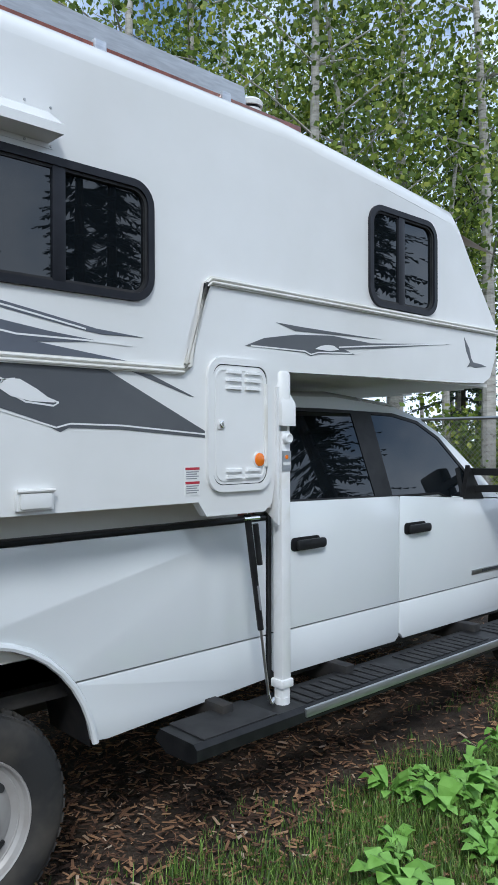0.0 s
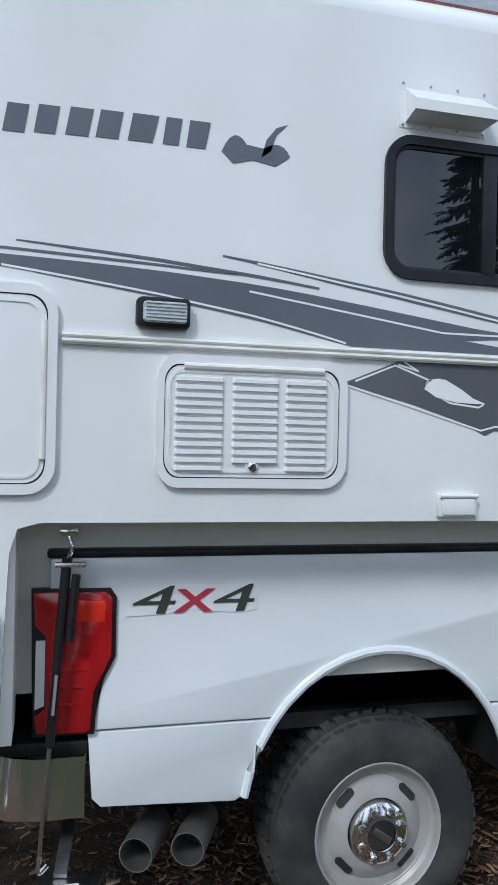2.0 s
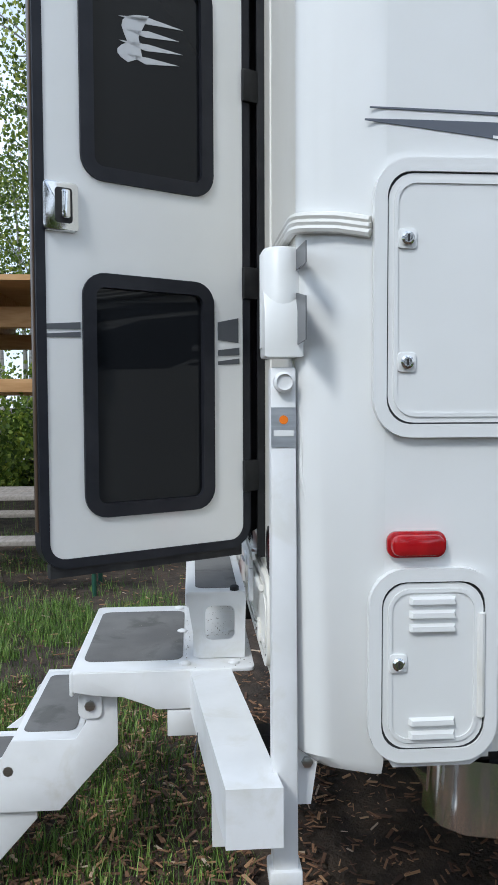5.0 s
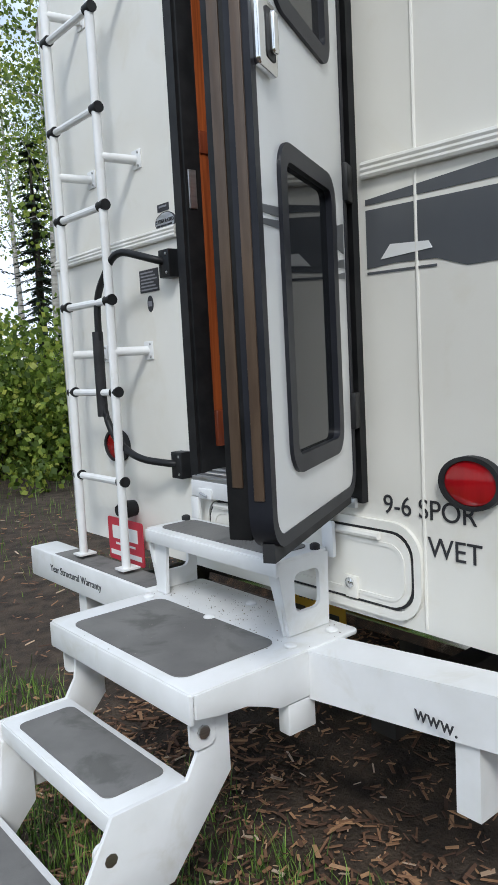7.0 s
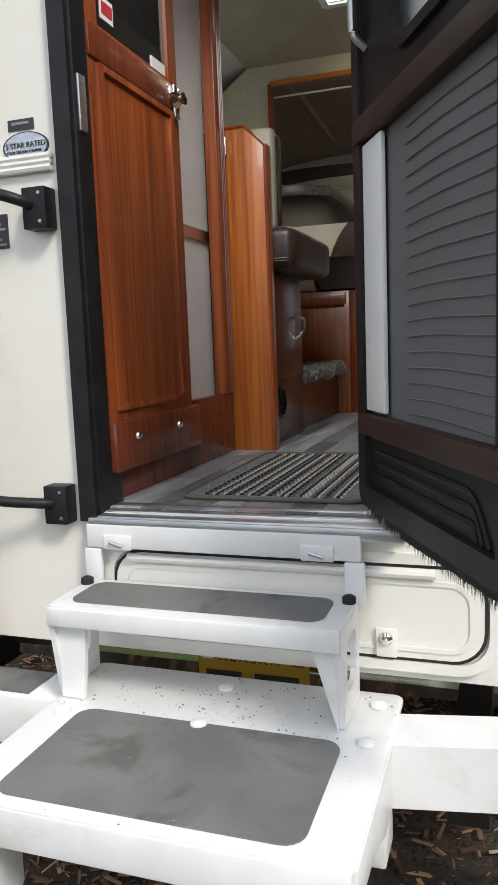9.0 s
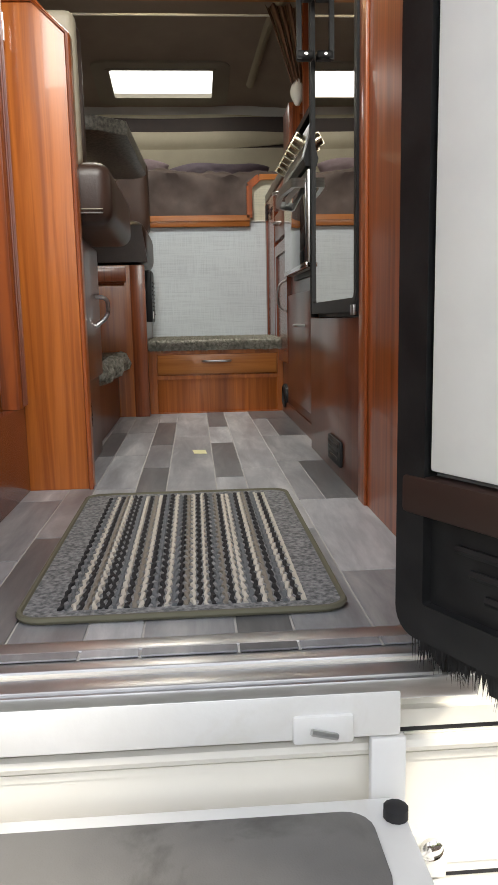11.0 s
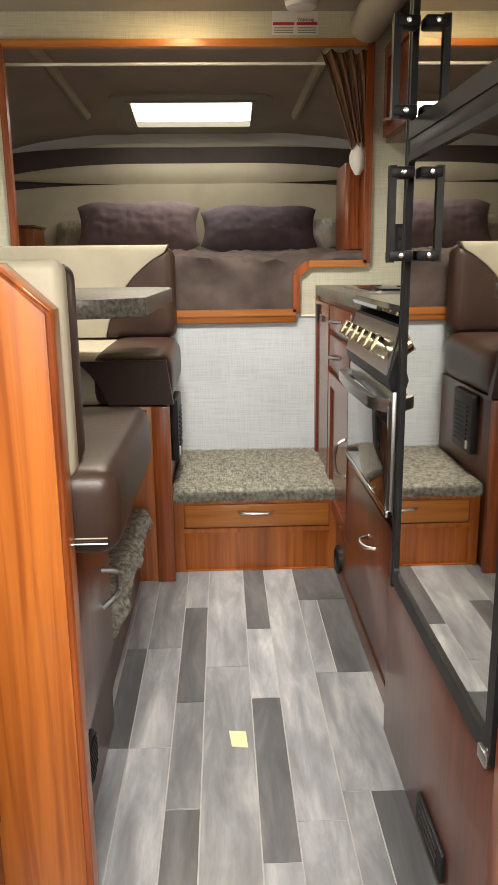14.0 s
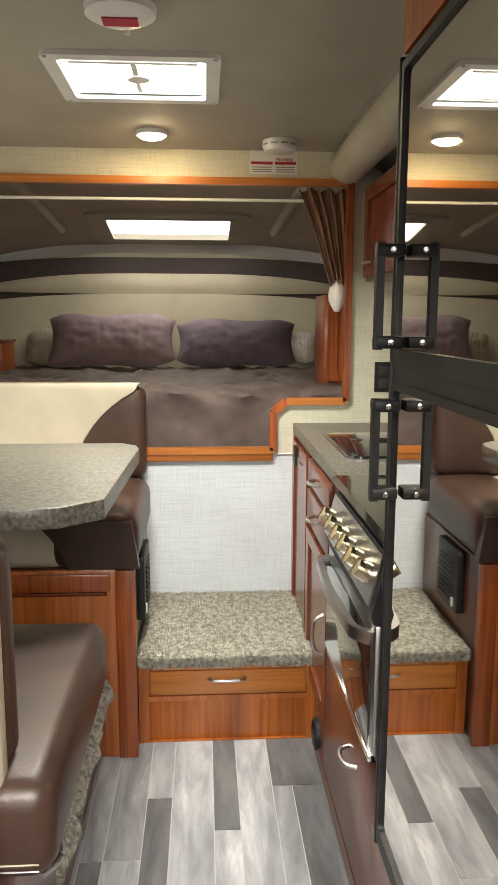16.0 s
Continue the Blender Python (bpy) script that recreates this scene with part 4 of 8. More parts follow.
part("brush_sweep", bm, RUBBER, screen, "black bristle brush along the bottom")
# added strip in place of the white surface showing through the mesh
part("hinge_strip", box(B(), .046, .150, -.016, -.006, 1.412, 1.90, 0.003), GREYST, screen, "pale grey strip on the screen door")
part("hinge_strip", box(B(), .53, .575, -.016, -.010, 2.0, 2.86, 0.003), GREYST, screen, "pale grey strip on the screen door")
hung(screen, (-0.015, -0.104), (-0.628, -0.418))

# rear hatch under the door
t = thing("rear_hatch", (0, 0.1, 0.87), "wide cream storage hatch under the door with two locks", "hatch")
part("surround", ring(B(), "x", -0.012, 0.0, -0.36, 0.515, 0.865, 1.115, 0.085, 0.022), CREAM, t)
part("gasket", ring(B(), "x", -0.008, 0.0, -0.335, 0.492, 0.888, 1.092, 0.07, 0.007), RUBBER, t)
part("door_panel", slab(B(), "x", -0.010, 0.0, rrect(-0.328, 0.485, 0.895, 1.085, 0.064)), CREAM, t)
part("raised_rim", ring(B(), "x", -0.013, -0.009, -0.31, 0.467, 0.91, 1.06, 0.05, 0.010), CREAM, t)
part("hinge", tube(B(), [(-0.016, -0.235, 1.075), (-0.016, 0.45, 1.075)], 0.010, 8), CREAM, t)
for y, z in ((-0.135, 0.935), (0.37, 0.935)):
    part("latch_plate", slab(B(), "x", -0.02, -0.009, [(y - .02, z - .04), (y + .02, z - .04), (y + .022, z + .02), (y - .022, z + .02)], bev=0.003), CREAM, t)
    part("latch", lathe(B(), "x", y, z + .002, [(0.014, -.019), (0.014, -.026), (0.009, -.029), (0, -.029)], 14), CHROME, t)
settle(t)


def tail_lamp(y, z):
    t = thing("tail_lamp", (0, y, z), "oval red tail lamp in a black rubber ring", "lamp", "camper tail lamps")
    ell = lambda k: [(y + .082 * k * math.cos(2 * math.pi * i / 28), z + .062 * k * math.sin(2 * math.pi * i / 28)) for i in range(28)]
    part("rubber_ring", slab(B(), "x", -0.022, 0.0, ell(1.0), [ell(0.84)]), RUBBER, t)
    part("lens", slab(B(), "x", -0.018, -0.002, ell(0.85), bev=0.006), REDL, t)
    return settle(t)


tail_lamp(-0.505, 1.235)
tail_lamp(1.06, 1.235)

# vinyl and lettering on the rear wall
t = thing("rear_decal", (0, -0.4, 1.8), "grey vinyl swoosh with a white cut-out beside the doorway", "decal")
part("vinyl", slab(B(), "x", -0.002, 0, [(-0.215, 1.905), (-0.6, 1.925), (-0.98, 1.90), (-0.98, 1.86), (-0.6, 1.885), (-0.215, 1.892)]), DECAL, t)
part("vinyl", slab(B(), "x", -0.002, 0, [(-0.215, 1.88), (-0.6, 1.87), (-0.98, 1.80), (-0.98, 1.72), (-0.5, 1.715), (-0.42, 1.74), (-0.30, 1.745), (-0.215, 1.74)]), DECAL, t)
part("cut_out", slab(B(), "x", -0.004, -0.001, [(-0.26, 1.758), (-0.29, 1.79), (-0.40, 1.782), (-0.41, 1.765)]), VINW, t)
part("pinstripe", slab(B(), "x", -0.002, 0, [(-0.215, 1.732), (-0.42, 1.728), (-0.42, 1.722), (-0.215, 1.726)]), DECAL, t)
settle(t)


def lettering(name, body, size, m, mat, label, slant=0.0, thick=0.0008, space=1.0):
    c = bpy.data.curves.new(name, "FONT")
    c.body, c.size, c.extrude, c.shear, c.space_character = body, size, thick, slant, space
    c.align_x = "LEFT"
    tmp = bpy.data.objects.new("tmp", c)
    scene.collection.objects.link(tmp)
    dg = bpy.context.evaluated_depsgraph_get()
    me = bpy.data.meshes.new_from_object(tmp.evaluated_get(dg))
    bpy.data.objects.remove(tmp)
    bpy.data.curves.remove(c)
    me.materials.clear()
    me.materials.append(mat)
    ob = new(name, me)
    ob.matrix_world = m
    return tagged(ob, label, "lettering")


INK = material("black_print", (0.03, 0.03, 0.035), 0.5)
REARTEXT = lambda y, z: Matrix.Translation((-0.002, y, z)) @ Matrix.Rotation(radians(-90), 4, "Z") @ Matrix.Rotation(radians(90), 4, "X")
lettering("lettering", "9-6 SPOR", 0.068, REARTEXT(-0.24, 1.135), INK, "dark letters reading 9-6 SPOR on the rear wall")
lettering("lettering", "WET", 0.07, REARTEXT(-0.375, 1.045), INK, "dark letters reading WET on the rear wall")
t = thing("data_plate", (0, 0.77, 1.82), "black data plate with unreadable pale rows", "plate")
part("sheet", box(B(), -0.002, 0, 0.715, 0.835, 1.785, 1.862), INK, t)
for i in range(6):
    part("text_bar", box(B(), -0.003, -0.0015, 0.722 + .012 * (i % 3), 0.826, 1.792 + i * .0115, 1.797 + i * .0115), GREYP, t)
settle(t)
t = thing("rating_badge", (0, 0.65, 2.0), "oval silver badge reading 5 star rated", "badge")
ellb = lambda k: [(0.652 + .06 * k * math.cos(2 * math.pi * i / 28), 2.002 + .032 * k * math.sin(2 * math.pi * i / 28)) for i in range(28)]
part("rim", slab(B(), "x", -0.003, 0, ellb(1.0)), INK, t)
part("face", slab(B(), "x", -0.004, -0.002, ellb(0.92)), ALU, t)
settle(t)
lettering("badge_lettering", "5 STAR RATED", 0.016, Matrix.Translation((-0.003, 0, 0)) @ REARTEXT(0.703, 2.0), INK, "dark letters reading 5 STAR RATED on the badge")
lettering("badge_lettering", "FOUR SEASON CAMPER", 0.0085, Matrix.Translation((-0.003, 0, 0)) @ REARTEXT(0.700, 1.988), INK, "dark letters reading FOUR SEASON CAMPER")
t = thing("serial_plate", (0, 0.66, 2.05), "small black riveted plate", "plate")
part("sheet", box(B(), -0.002, 0, 0.628, 0.695, 2.038, 2.062), INK, t)
part("text_bar", box(B(), -0.003, -0.0015, 0.64, 0.685, 2.050, 2.056), GREYP, t)
settle(t)
t = thing("round_sticker", (0, 0.775, 1.75), "small oval black and white certification sticker", "sticker")
part("sheet", slab(B(), "x", -0.002, 0, [(0.776 + .018 * math.cos(2 * math.pi * i / 20), 1.745 + .028 * math.sin(2 * math.pi * i / 20)) for i in range(20)]), INK, t)
part("text_bar", box(B(), -0.003, -0.0015, 0.765, 0.787, 1.736, 1.754), GREYP, t)
settle(t)

# grab rail
t = thing("grab_rail", (-0.1, 0.75, 1.5), "black bent tube grab rail with a foam grip", "rail")
path = bend([(-0.01, 0.615, 1.86), (-0.07, 0.635, 1.875), (-0.12, 0.79, 1.925), (-0.13, 0.92, 1.785), (-0.13, 0.935, 1.40), (-0.12, 0.885, 1.28), (-0.11, 0.75, 1.215), (-0.05, 0.63, 1.20), (-0.01, 0.615, 1.195)], 0.06)
part("rail_tube", tube(B(), path, 0.0125, 12), BLACKP, t)
part("foam_grip", tube(B(), [(-0.13, 0.932, 1.66), (-0.13, 0.935, 1.50), (-0.13, 0.935, 1.36)], 0.019, 12), RUBBER, t)
for z in (1.86, 1.195):
    part("bracket", box(B(), -0.045, 0.0, 0.585, 0.645, z - .045, z + .045, 0.004), BLACKP, t)
    for dz in (-.03, .03):
        part("screw", lathe(B(), "x", 0.60, z + dz, [(0.005, -.045), (0.004, -.048), (0, -.049)], 8), STEEL, t)
settle(t)

# ladder
t = thing("ladder", (-0.14, 1.0, 0.82), "white tubular rear ladder with black rung joints", "ladder")
LY0, LY1, LX = 0.83, 1.15, -0.13
for y in (LY0, LY1):
    part("rail", tube(B(), [(LX - .01, y, 0.822), (LX, y, 1.8), (LX, y, 2.9)], 0.0155, 12), POWDER, t)
    part("foot_plate", box(B(), LX - .04, LX + .03, y - .03, y + .03, 0.820, 0.826), POWDER, t)
    for z in (1.585, 2.235, 2.8):
        part("standoff", tube(B(), [(LX, y, z), (0.0, y - .02, z)], 0.016, 12), POWDER, t)
        part("flange", box(B(), -0.005, 0.0, y - .055, y + .0, z - .032, z + .032, 0.002), POWDER, t)
        for dz in (-.022, .022):
            part("screw", lathe(B(), "x", y - .04, z + dz, [(0.005, -.005), (0.004, -.008), (0, -.009)], 8), STEEL, t)
for i in range(6):
    z = 1.13 + i * .315
    part("rung", tube(B(), [(LX, LY0, z), (LX, LY1, z)], 0.013, 10), POWDER, t)
    for y in (LY0, LY1):
        part("joint", tube(B(), [(LX, y - .02, z + .002), (LX, y + .02, z)], 0.019, 12), BLACKP, t)
settle(t)
t = thing("plate_sign", (-0.02, 0.97, 0.85), "red dealer plate with plain white bars", "sign")
q = B()
slab(q, "x", -0.056, -0.052, rrect(0.845, 1.095, 0.80, 0.965, 0.01, 3))
part("plate", q, REDP, t)
part("name_bar", box(B(), -0.058, -0.0555, 0.88, 1.06, 0.885, 0.935), WHITEP, t)
part("text_bar", box(B(), -0.058, -0.0555, 0.90, 1.04, 0.862, 0.87), WHITEP, t)
part("text_bar", box(B(), -0.058, -0.0555, 0.86, 1.08, 0.82, 0.838), WHITEP, t)
part("lamp_hood", lathe(B(), "x", 0.98, 1.0, [(0.03, 0.0), (0.035, -.05), (0.02, -.075), (0, -.075)], 14), BLACKP, t)
settle(t)

# bumper beam, platform and steps
t = thing("bumper_beam", (-0.13, CY, 0.74), "white square steel bumper beam behind the camper", "beam")
part("beam", loft(B(), [[(-0.222, -0.172, 0.695), (-0.222, -0.172, 0.817), (-0.10, -0.172, 0.817), (-0.10, -0.172, 0.695)], [(-0.152, -0.95, 0.742), (-0.152, -0.95, 0.862), (-0.04, -0.95, 0.862), (-0.04, -0.95, 0.742)]]), POWDER, t)
part("beam", box(B(), -0.20, -0.075, 0.54, 1.52, 0.685, 0.805, 0.008), POWDER, t)
part("gusset", box(B(), -0.29, -0.20, -0.17, -0.13, 0.62, 0.70, 0.004), POWDER, t)
part("grip_pad", box(B(), -0.19, -0.085, 0.62, 1.3, 0.806, 0.808), GRIP, t)
part("strut", box(B(), -0.17, -0.10, -0.62, -0.56, 0.55, 0.72), POWDER, t)
part("strut", box(B(), -0.17, -0.10, 1.10, 1.16, 0.5, 0.69), POWDER, t)
for y in (-0.42, 1.0):
    part("frame_arm", box(B(), -0.1, 0.7, y + .08, y + .16, 0.60, 0.69, 0.004), DARKMET, t)
settle(t)
BEAMTEXT = lambda y, z: Matrix.Translation((-0.201, y, z)) @ Matrix.Rotation(radians(-90), 4, "Z") @ Matrix.Rotation(radians(90), 4, "X")
lettering("beam_lettering", "www.", 0.05, Matrix.Translation((-0.0015, 0, 0)) @ BEAMTEXT(-0.48, 0.745) @ Matrix.Rotation(radians(-5), 4, "Y"), INK, "dark letters reading www. on the white beam")
lettering("beam_lettering", "Year Structural Warranty", 0.04, BEAMTEXT(1.33, 0.735), INK, "dark letters reading Year Structural Warranty")

PZ = 0.822
SOILSPECK = mottled("dry_soil_speck", (0.2, 0.18, 0.16), (0.34, 0.31, 0.27), 30, 0.9)
t = thing("step_platform", (-0.3, 0.19, PZ), "white steel step platform with grey grip tape", "platform")
part("deck", slab(B(), "z", PZ - .012, PZ, rrect(-0.572, -0.03, -0.172, 0.53, 0.02, 3), bev=0.003), POWDER, t)
part("front_skirt", box(B(), -0.575, -0.562, -0.168, 0.526, PZ - .075, PZ - .004, 0.005), POWDER, t)
for y in (-0.175, 0.521):
    part("side_skirt", slab(B(), "y", y, y + .012, [(-0.562, PZ - .06), (-0.5, PZ - .072), (-0.42, PZ - .078), (-0.36, PZ - .10), (-0.32, PZ - .118), (-0.205, PZ - .118), (-0.205, PZ - .004), (-0.562, PZ - .004)], bev=0.003), POWDER, t)
part("grip_pad", slab(B(), "z", PZ + .0005, PZ + .003, rrect(-0.545, -0.245, -0.09, 0.447, 0.035, 5)), GRIP, t)
for x, y in ((-0.237, -0.129), (-0.09, -0.129), (-0.250, 0.192), (-0.093, 0.194), (-0.265, 0.485)):
    part("bolt_head", lathe(B(), "z", x, y, [(0.017, PZ + .001), (0.016, PZ + .006), (0.008, PZ + .010), (0, PZ + .011)], 18), POWDER, t)
rnd = random.Random(12)
V, F = [], []
for i in range(230):
    x, y, r = rnd.uniform(-0.24, -0.03) if rnd.random() < .8 else rnd.uniform(-0.58, -0.03), rnd.gauss(0.2, 0.17), rnd.choice((.0008, .001, .0014, .0025))
    if not -0.17 < y < 0.53:
        continue
    k = len(V)
    V.append((x, y, PZ + .0025 + r * .3 if x > -0.235 else PZ + .0045))
    for j in range(6):
        a = j * 1.047
        V.append((x + r * rnd.uniform(.6, 1.3) * math.cos(a), y + r * rnd.uniform(.6, 1.3) * math.sin(a), PZ + .0006 if x > -0.235 else PZ + .0034))
    F.extend([(k, k + 1 + j, k + 1 + (j + 1) % 6) for j in range(6)])
sp = mesh_of("dirt", V, F, SOILSPECK, "", "", parent=t)
sp["kind"] = "stuff"
settle(t)
t = thing("entry_step", (-0.14, 0.22, PZ), "white folding entry step with grey grip tape", "step", "entry steps")
part("tread", slab(B(), "z", 1.018, 1.03, rrect(-0.232, -0.05, -0.085, 0.53, 0.012, 3), bev=0.003), POWDER, t)
part("tread_lip", box(B(), -0.236, -0.224, -0.085, 0.53, 0.985, 1.026, 0.005), POWDER, t)
part("grip_pad", slab(B(), "z", 1.0305, 1.033, rrect(-0.205, -0.075, -0.045, 0.495, 0.03, 5)), GRIP, t)
for y in (-0.085, 0.518):
    part("leg", slab(B(), "y", y, y + .012, [(-0.232, 1.02), (-0.20, PZ + .002), (-0.055, PZ + .002), (-0.05, 1.02)], [rrect(-0.175, -0.085, 0.88, 0.985, 0.02, 3)]), POWDER, t)
    yy = y - .012 if y > 0 else y + .0
    part("leg_flange", slab(B(), "x", -0.212, -0.200, [(yy + (-.04 if y > 0 else .012), PZ + .002), (yy + .012, PZ + .002), (yy + .012, 1.0), (yy + (-.055 if y > 0 else .065), 1.0)]), POWDER, t)
    part("back_post", box(B(), -0.042, -0.028, y - .012, y + .03, 1.0, 1.098, 0.004), POWDER, t)
    part("rubber_stop", lathe(B(), "z", -0.085, y + (.012 if y < 0 else -.0), [(0.014, 1.03), (0.014, 1.042), (0.008, 1.046), (0, 1.046)], 12), RUBBER, t)
part("back_rail", box(B(), -0.042, -0.028, -0.09, 0.54, 1.10, 1.155, 0.004), POWDER, t)
for y in (0.0, 0.46):
    part("hook_plate", box(B(), -0.048, -0.040, y - .035, y + .035, 1.098, 1.132, 0.004), POWDER, t)
    part("hook_pin", tube(B(), [(-0.05, y - .015, 1.108), (-0.055, y + .015, 1.118)], 0.004, 6), STEEL, t)
settle(t)


def lower_step(x0, x1, z, top_z, label, dy=0.0):
    t = thing("entry_step", ((x0 + x1) / 2, 0.15, z), label, "step", "entry steps")
    part("tread", slab(B(), "z", z - .012, z, rrect(x0, x1, -0.115, 0.475, 0.01, 3), bev=0.003), POWDER, t)
    part("tread_lip", box(B(), x0 - .004, x0 + .01, -0.115, 0.475, z - .05, z - .003, 0.004), POWDER, t)
    part("grip_pad", slab(B(), "z", z + .0005, z + .003, rrect(x0 + .02, x1 - .02, -0.06, 0.42, 0.025, 5)), GRIP, t)
    for y in (-0.125 + dy, 0.473 - dy):
        part("side_plate", slab(B(), "y", y, y + .012, [(x0, z + .002), (x1 - .01, z + .002), (x1 + .02, z + .05), (x1 + .035, top_z), (x1 + .115, top_z), (x1 + .115, z - .02), (x1 - .02, z - .17), (x1 - .06, z - .215), (x0 - .16, z - .215), (x0 - .10, z - .17)], bev=0.002), POWDER, t)
        yo = y - .008 if y < 0 else y + .012
        part("pivot_plate", slab(B(), "y", yo, yo + .008, rrect(x1 + .0, x1 + .07, top_z - .08, top_z - .0, 0.02, 4)), POWDER, t)
        part("pivot_bolt", lathe(B(), "y", x1 + .035, top_z - .04, [(0.016, y - .009 if y < 0 else y + .021), (0.016, y - .016 if y < 0 else y + .028), (0.0, y - .018 if y < 0 else y + .030)], 8), STEEL, t)
    return settle(t)


lower_step(-0.755, -0.555, 0.60, PZ - .075, "white lower entry step hung from the platform, grey grip tape")
lower_step(-1.03, -0.80, 0.375, 0.55, "lowest white entry step just above the wood chips", 0.016)

# ---- the pickup ----
TR, TL = -0.745, 1.36
TRUCK = [(0.2, 0.255), (1.0, 1.06), (1.475, 1.522), (1.95, 1.985), (2.8, 2.81), (6.2, 6.2)]
LAY[:] = [TRUCK, 0.0]
truck = thing("pickup_truck", (3, CY, GROUND), "white crew cab pickup with muddy tyres carrying the camper", "pickup truck")
WX, WZ, WR = 1.475, 0.465, 0.365
AR = 0.50


def arch(x, z0, n=18):
    """The wheel arch from its front foot over the top to its rear foot."""
    a0 = math.asin(max(-1, min(1, (z0 - 0.545) / AR)))
    return [(x + AR * 0.93 * math.cos(a0 + (math.pi - 2 * a0) * i / n), 0.545 + AR * math.sin(a0 + (math.pi - 2 * a0) * i / n)) for i in range(n + 1)]


def side_sheet(y0, y1):
    up = [(0.45, 1.345), (2.80, 1.345), (2.80, 0.856)] + arch(1.475, 0.856) + [(0.56, 0.856), (0.58, 0.90), (0.60, 1.0), (0.625, 1.06), (0.62, 1.24), (0.45, 1.25)]
    lo = [(2.80, 0.850), (2.80, 0.665), (1.99, 0.625)] + arch(1.475, 0.63)[1:-1] + [(1.0, 0.615), (0.60, 0.635), (0.575, 0.66), (0.56, 0.850)]
    lo = [(2.80, 0.850), (2.80, 0.665), (1.99, 0.625), (1.945, 0.63)] + [p for p in arch(1.475, 0.63) if p[1] < 0.849 and p[0] > 1.475] + [arch(1.475, 0.850)[0]]
    lo2 = [arch(1.475, 0.850)[-1]] + [p for p in arch(1.475, 0.63) if p[1] < 0.849 and p[0] < 1.475] + [(0.99, 0.615), (0.60, 0.635), (0.575, 0.66), (0.56, 0.850)]
    return up, lo, lo2


up, lo, lo2 = side_sheet(0, 0)
for y, s in ((TR, 1), (TL, -1)):
    part("bed_side", slab(B(), "y", y, y + s * .035, up, bev=0.006), PAINT, truck)
    part("bed_lower_panel", slab(B(), "y", y + s * .004, y + s * .04, lo, bev=0.008), PAINT, truck)
    part("bed_lower_panel", slab(B(), "y", y + s * .004, y + s * .04, lo2, bev=0.008), PAINT, truck)
    part("arch_lip", tube(B(), [(x, y - s * .004, z) for x, z in arch(1.475, 0.63)], 0.014, 8), PAINT, truck)
    part("bed_rail_cap", box(B(), 0.44, 2.80, y - s * .006 if s > 0 else y - .07, y + .07 if s > 0 else y + .006, 1.345, 1.368, 0.008), BLACKP, truck)
    part("wheel_house", loft(B(), [[(x, yy, z) for x, z in arch(1.475, 0.60)] for yy in (y + s * .035, y + s * .33)], closed=False, caps=False), DARKMET, truck)
    part("inner_fender", slab(B(), "y", y + s * .05, y + s * .06, [(1.03, 0.90), (1.9, 0.92), (1.82, 1.03), (1.5, 1.06), (1.15, 1.03)]), CREAM, truck)
part("bed_floor", box(B(), 0.5, 2.8, TR + .1, TL - .1, 0.78, 0.83), DARKMET, truck)
part("bed_front", box(B(), 2.76, 2.80, TR + .03, TL - .03, 0.7, 1.33), PAINT, truck)
part("chassis", box(B(), 0.4, 6.0, 0.0, 0.1, 0.50, 0.66), DARKMET, truck)
part("chassis", box(B(), 0.4, 6.0, 0.5, 0.6, 0.50, 0.66), DARKMET, truck)
part("axle", tube(B(), [(WX, TR + .2, WZ), (WX, TL - .2, WZ)], 0.07, 12), DARKMET, truck)
part("rear_bumper", loft(B(), [[(0.285 + b + (z - .62) * .07, yy, z) for b, z in ((0.02, 0.80), (0, 0.77), (0, 0.67), (0.04, 0.62), (0.27, 0.62), (0.27, 0.80))] for yy in (TR + .12, TR + .2, TL - .2, TL - .12)]), CHROME, truck)
part("bumper_corner", loft(B(), [[(x + (z - .605) * .07 * (x < .4), TR - .01 + d + (z - .605) * .07, z) for x, d in ((0.285, .15), (0.29, .11), (0.305, .06), (0.345, .02), (0.42, .0), (0.555, .0))] for z in (0.618, 0.64, 0.67, 0.765, 0.785)], closed=False, caps=False), CHROME, truck)
part("bumper_top", slab(B(), "z", 0.79, 0.83, [(0.27, TR + .13), (0.29, TR + .06), (0.34, TR + .015), (0.56, TR), (0.56, TL), (0.34, TL - .015), (0.27, TL - .13)], bev=0.008), BLACKP, truck)
part("bumper_valance", box(B(), 0.40, 0.555, TR + .02, TR + .2, 0.60, 0.80, 0.02), BLACKP, truck)

# tail lamp
tl = part("tail_lamp", slab(B(), "y", TR - .016, TR + .03, [(0.405, 1.255), (0.60, 1.252), (0.622, 1.235), (0.622, 1.07), (0.60, 1.02), (0.575, 0.97), (0.568, 0.865), (0.55, 0.855), (0.42, 0.86), (0.412, 0.91), (0.44, 0.93), (0.44, 1.13), (0.41, 1.16)], bev=0.008), REDL, truck)
part("lamp_bezel", slab(B(), "y", TR - .010, TR + .02, [(0.40, 1.262), (0.615, 1.26), (0.632, 1.235), (0.632, 1.065), (0.585, 0.97), (0.578, 0.85), (0.41, 0.852)], bev=0.003), BLACKP, truck)
part("turn_segment", slab(B(), "y", TR - .019, TR - .012, [(0.51, 1.23), (0.60, 1.228), (0.60, 1.165), (0.51, 1.17)], bev=0.003), material("bright_red_lens", (0.75, 0.03, 0.01), 0.2, coat=0.5), tl)
part("reverse_segment", slab(B(), "y", TR - .015, TR - .006, [(0.415, 1.12), (0.44, 1.12), (0.44, 0.94), (0.415, 0.93)]), WHITEP, tl)
for i in range(5):
    part("lens_rib", box(B(), 0.47, 0.57 - .01 * i, TR - .020, TR - .014, 1.13 - i * .048, 1.134 - i * .048), REDL, tl)

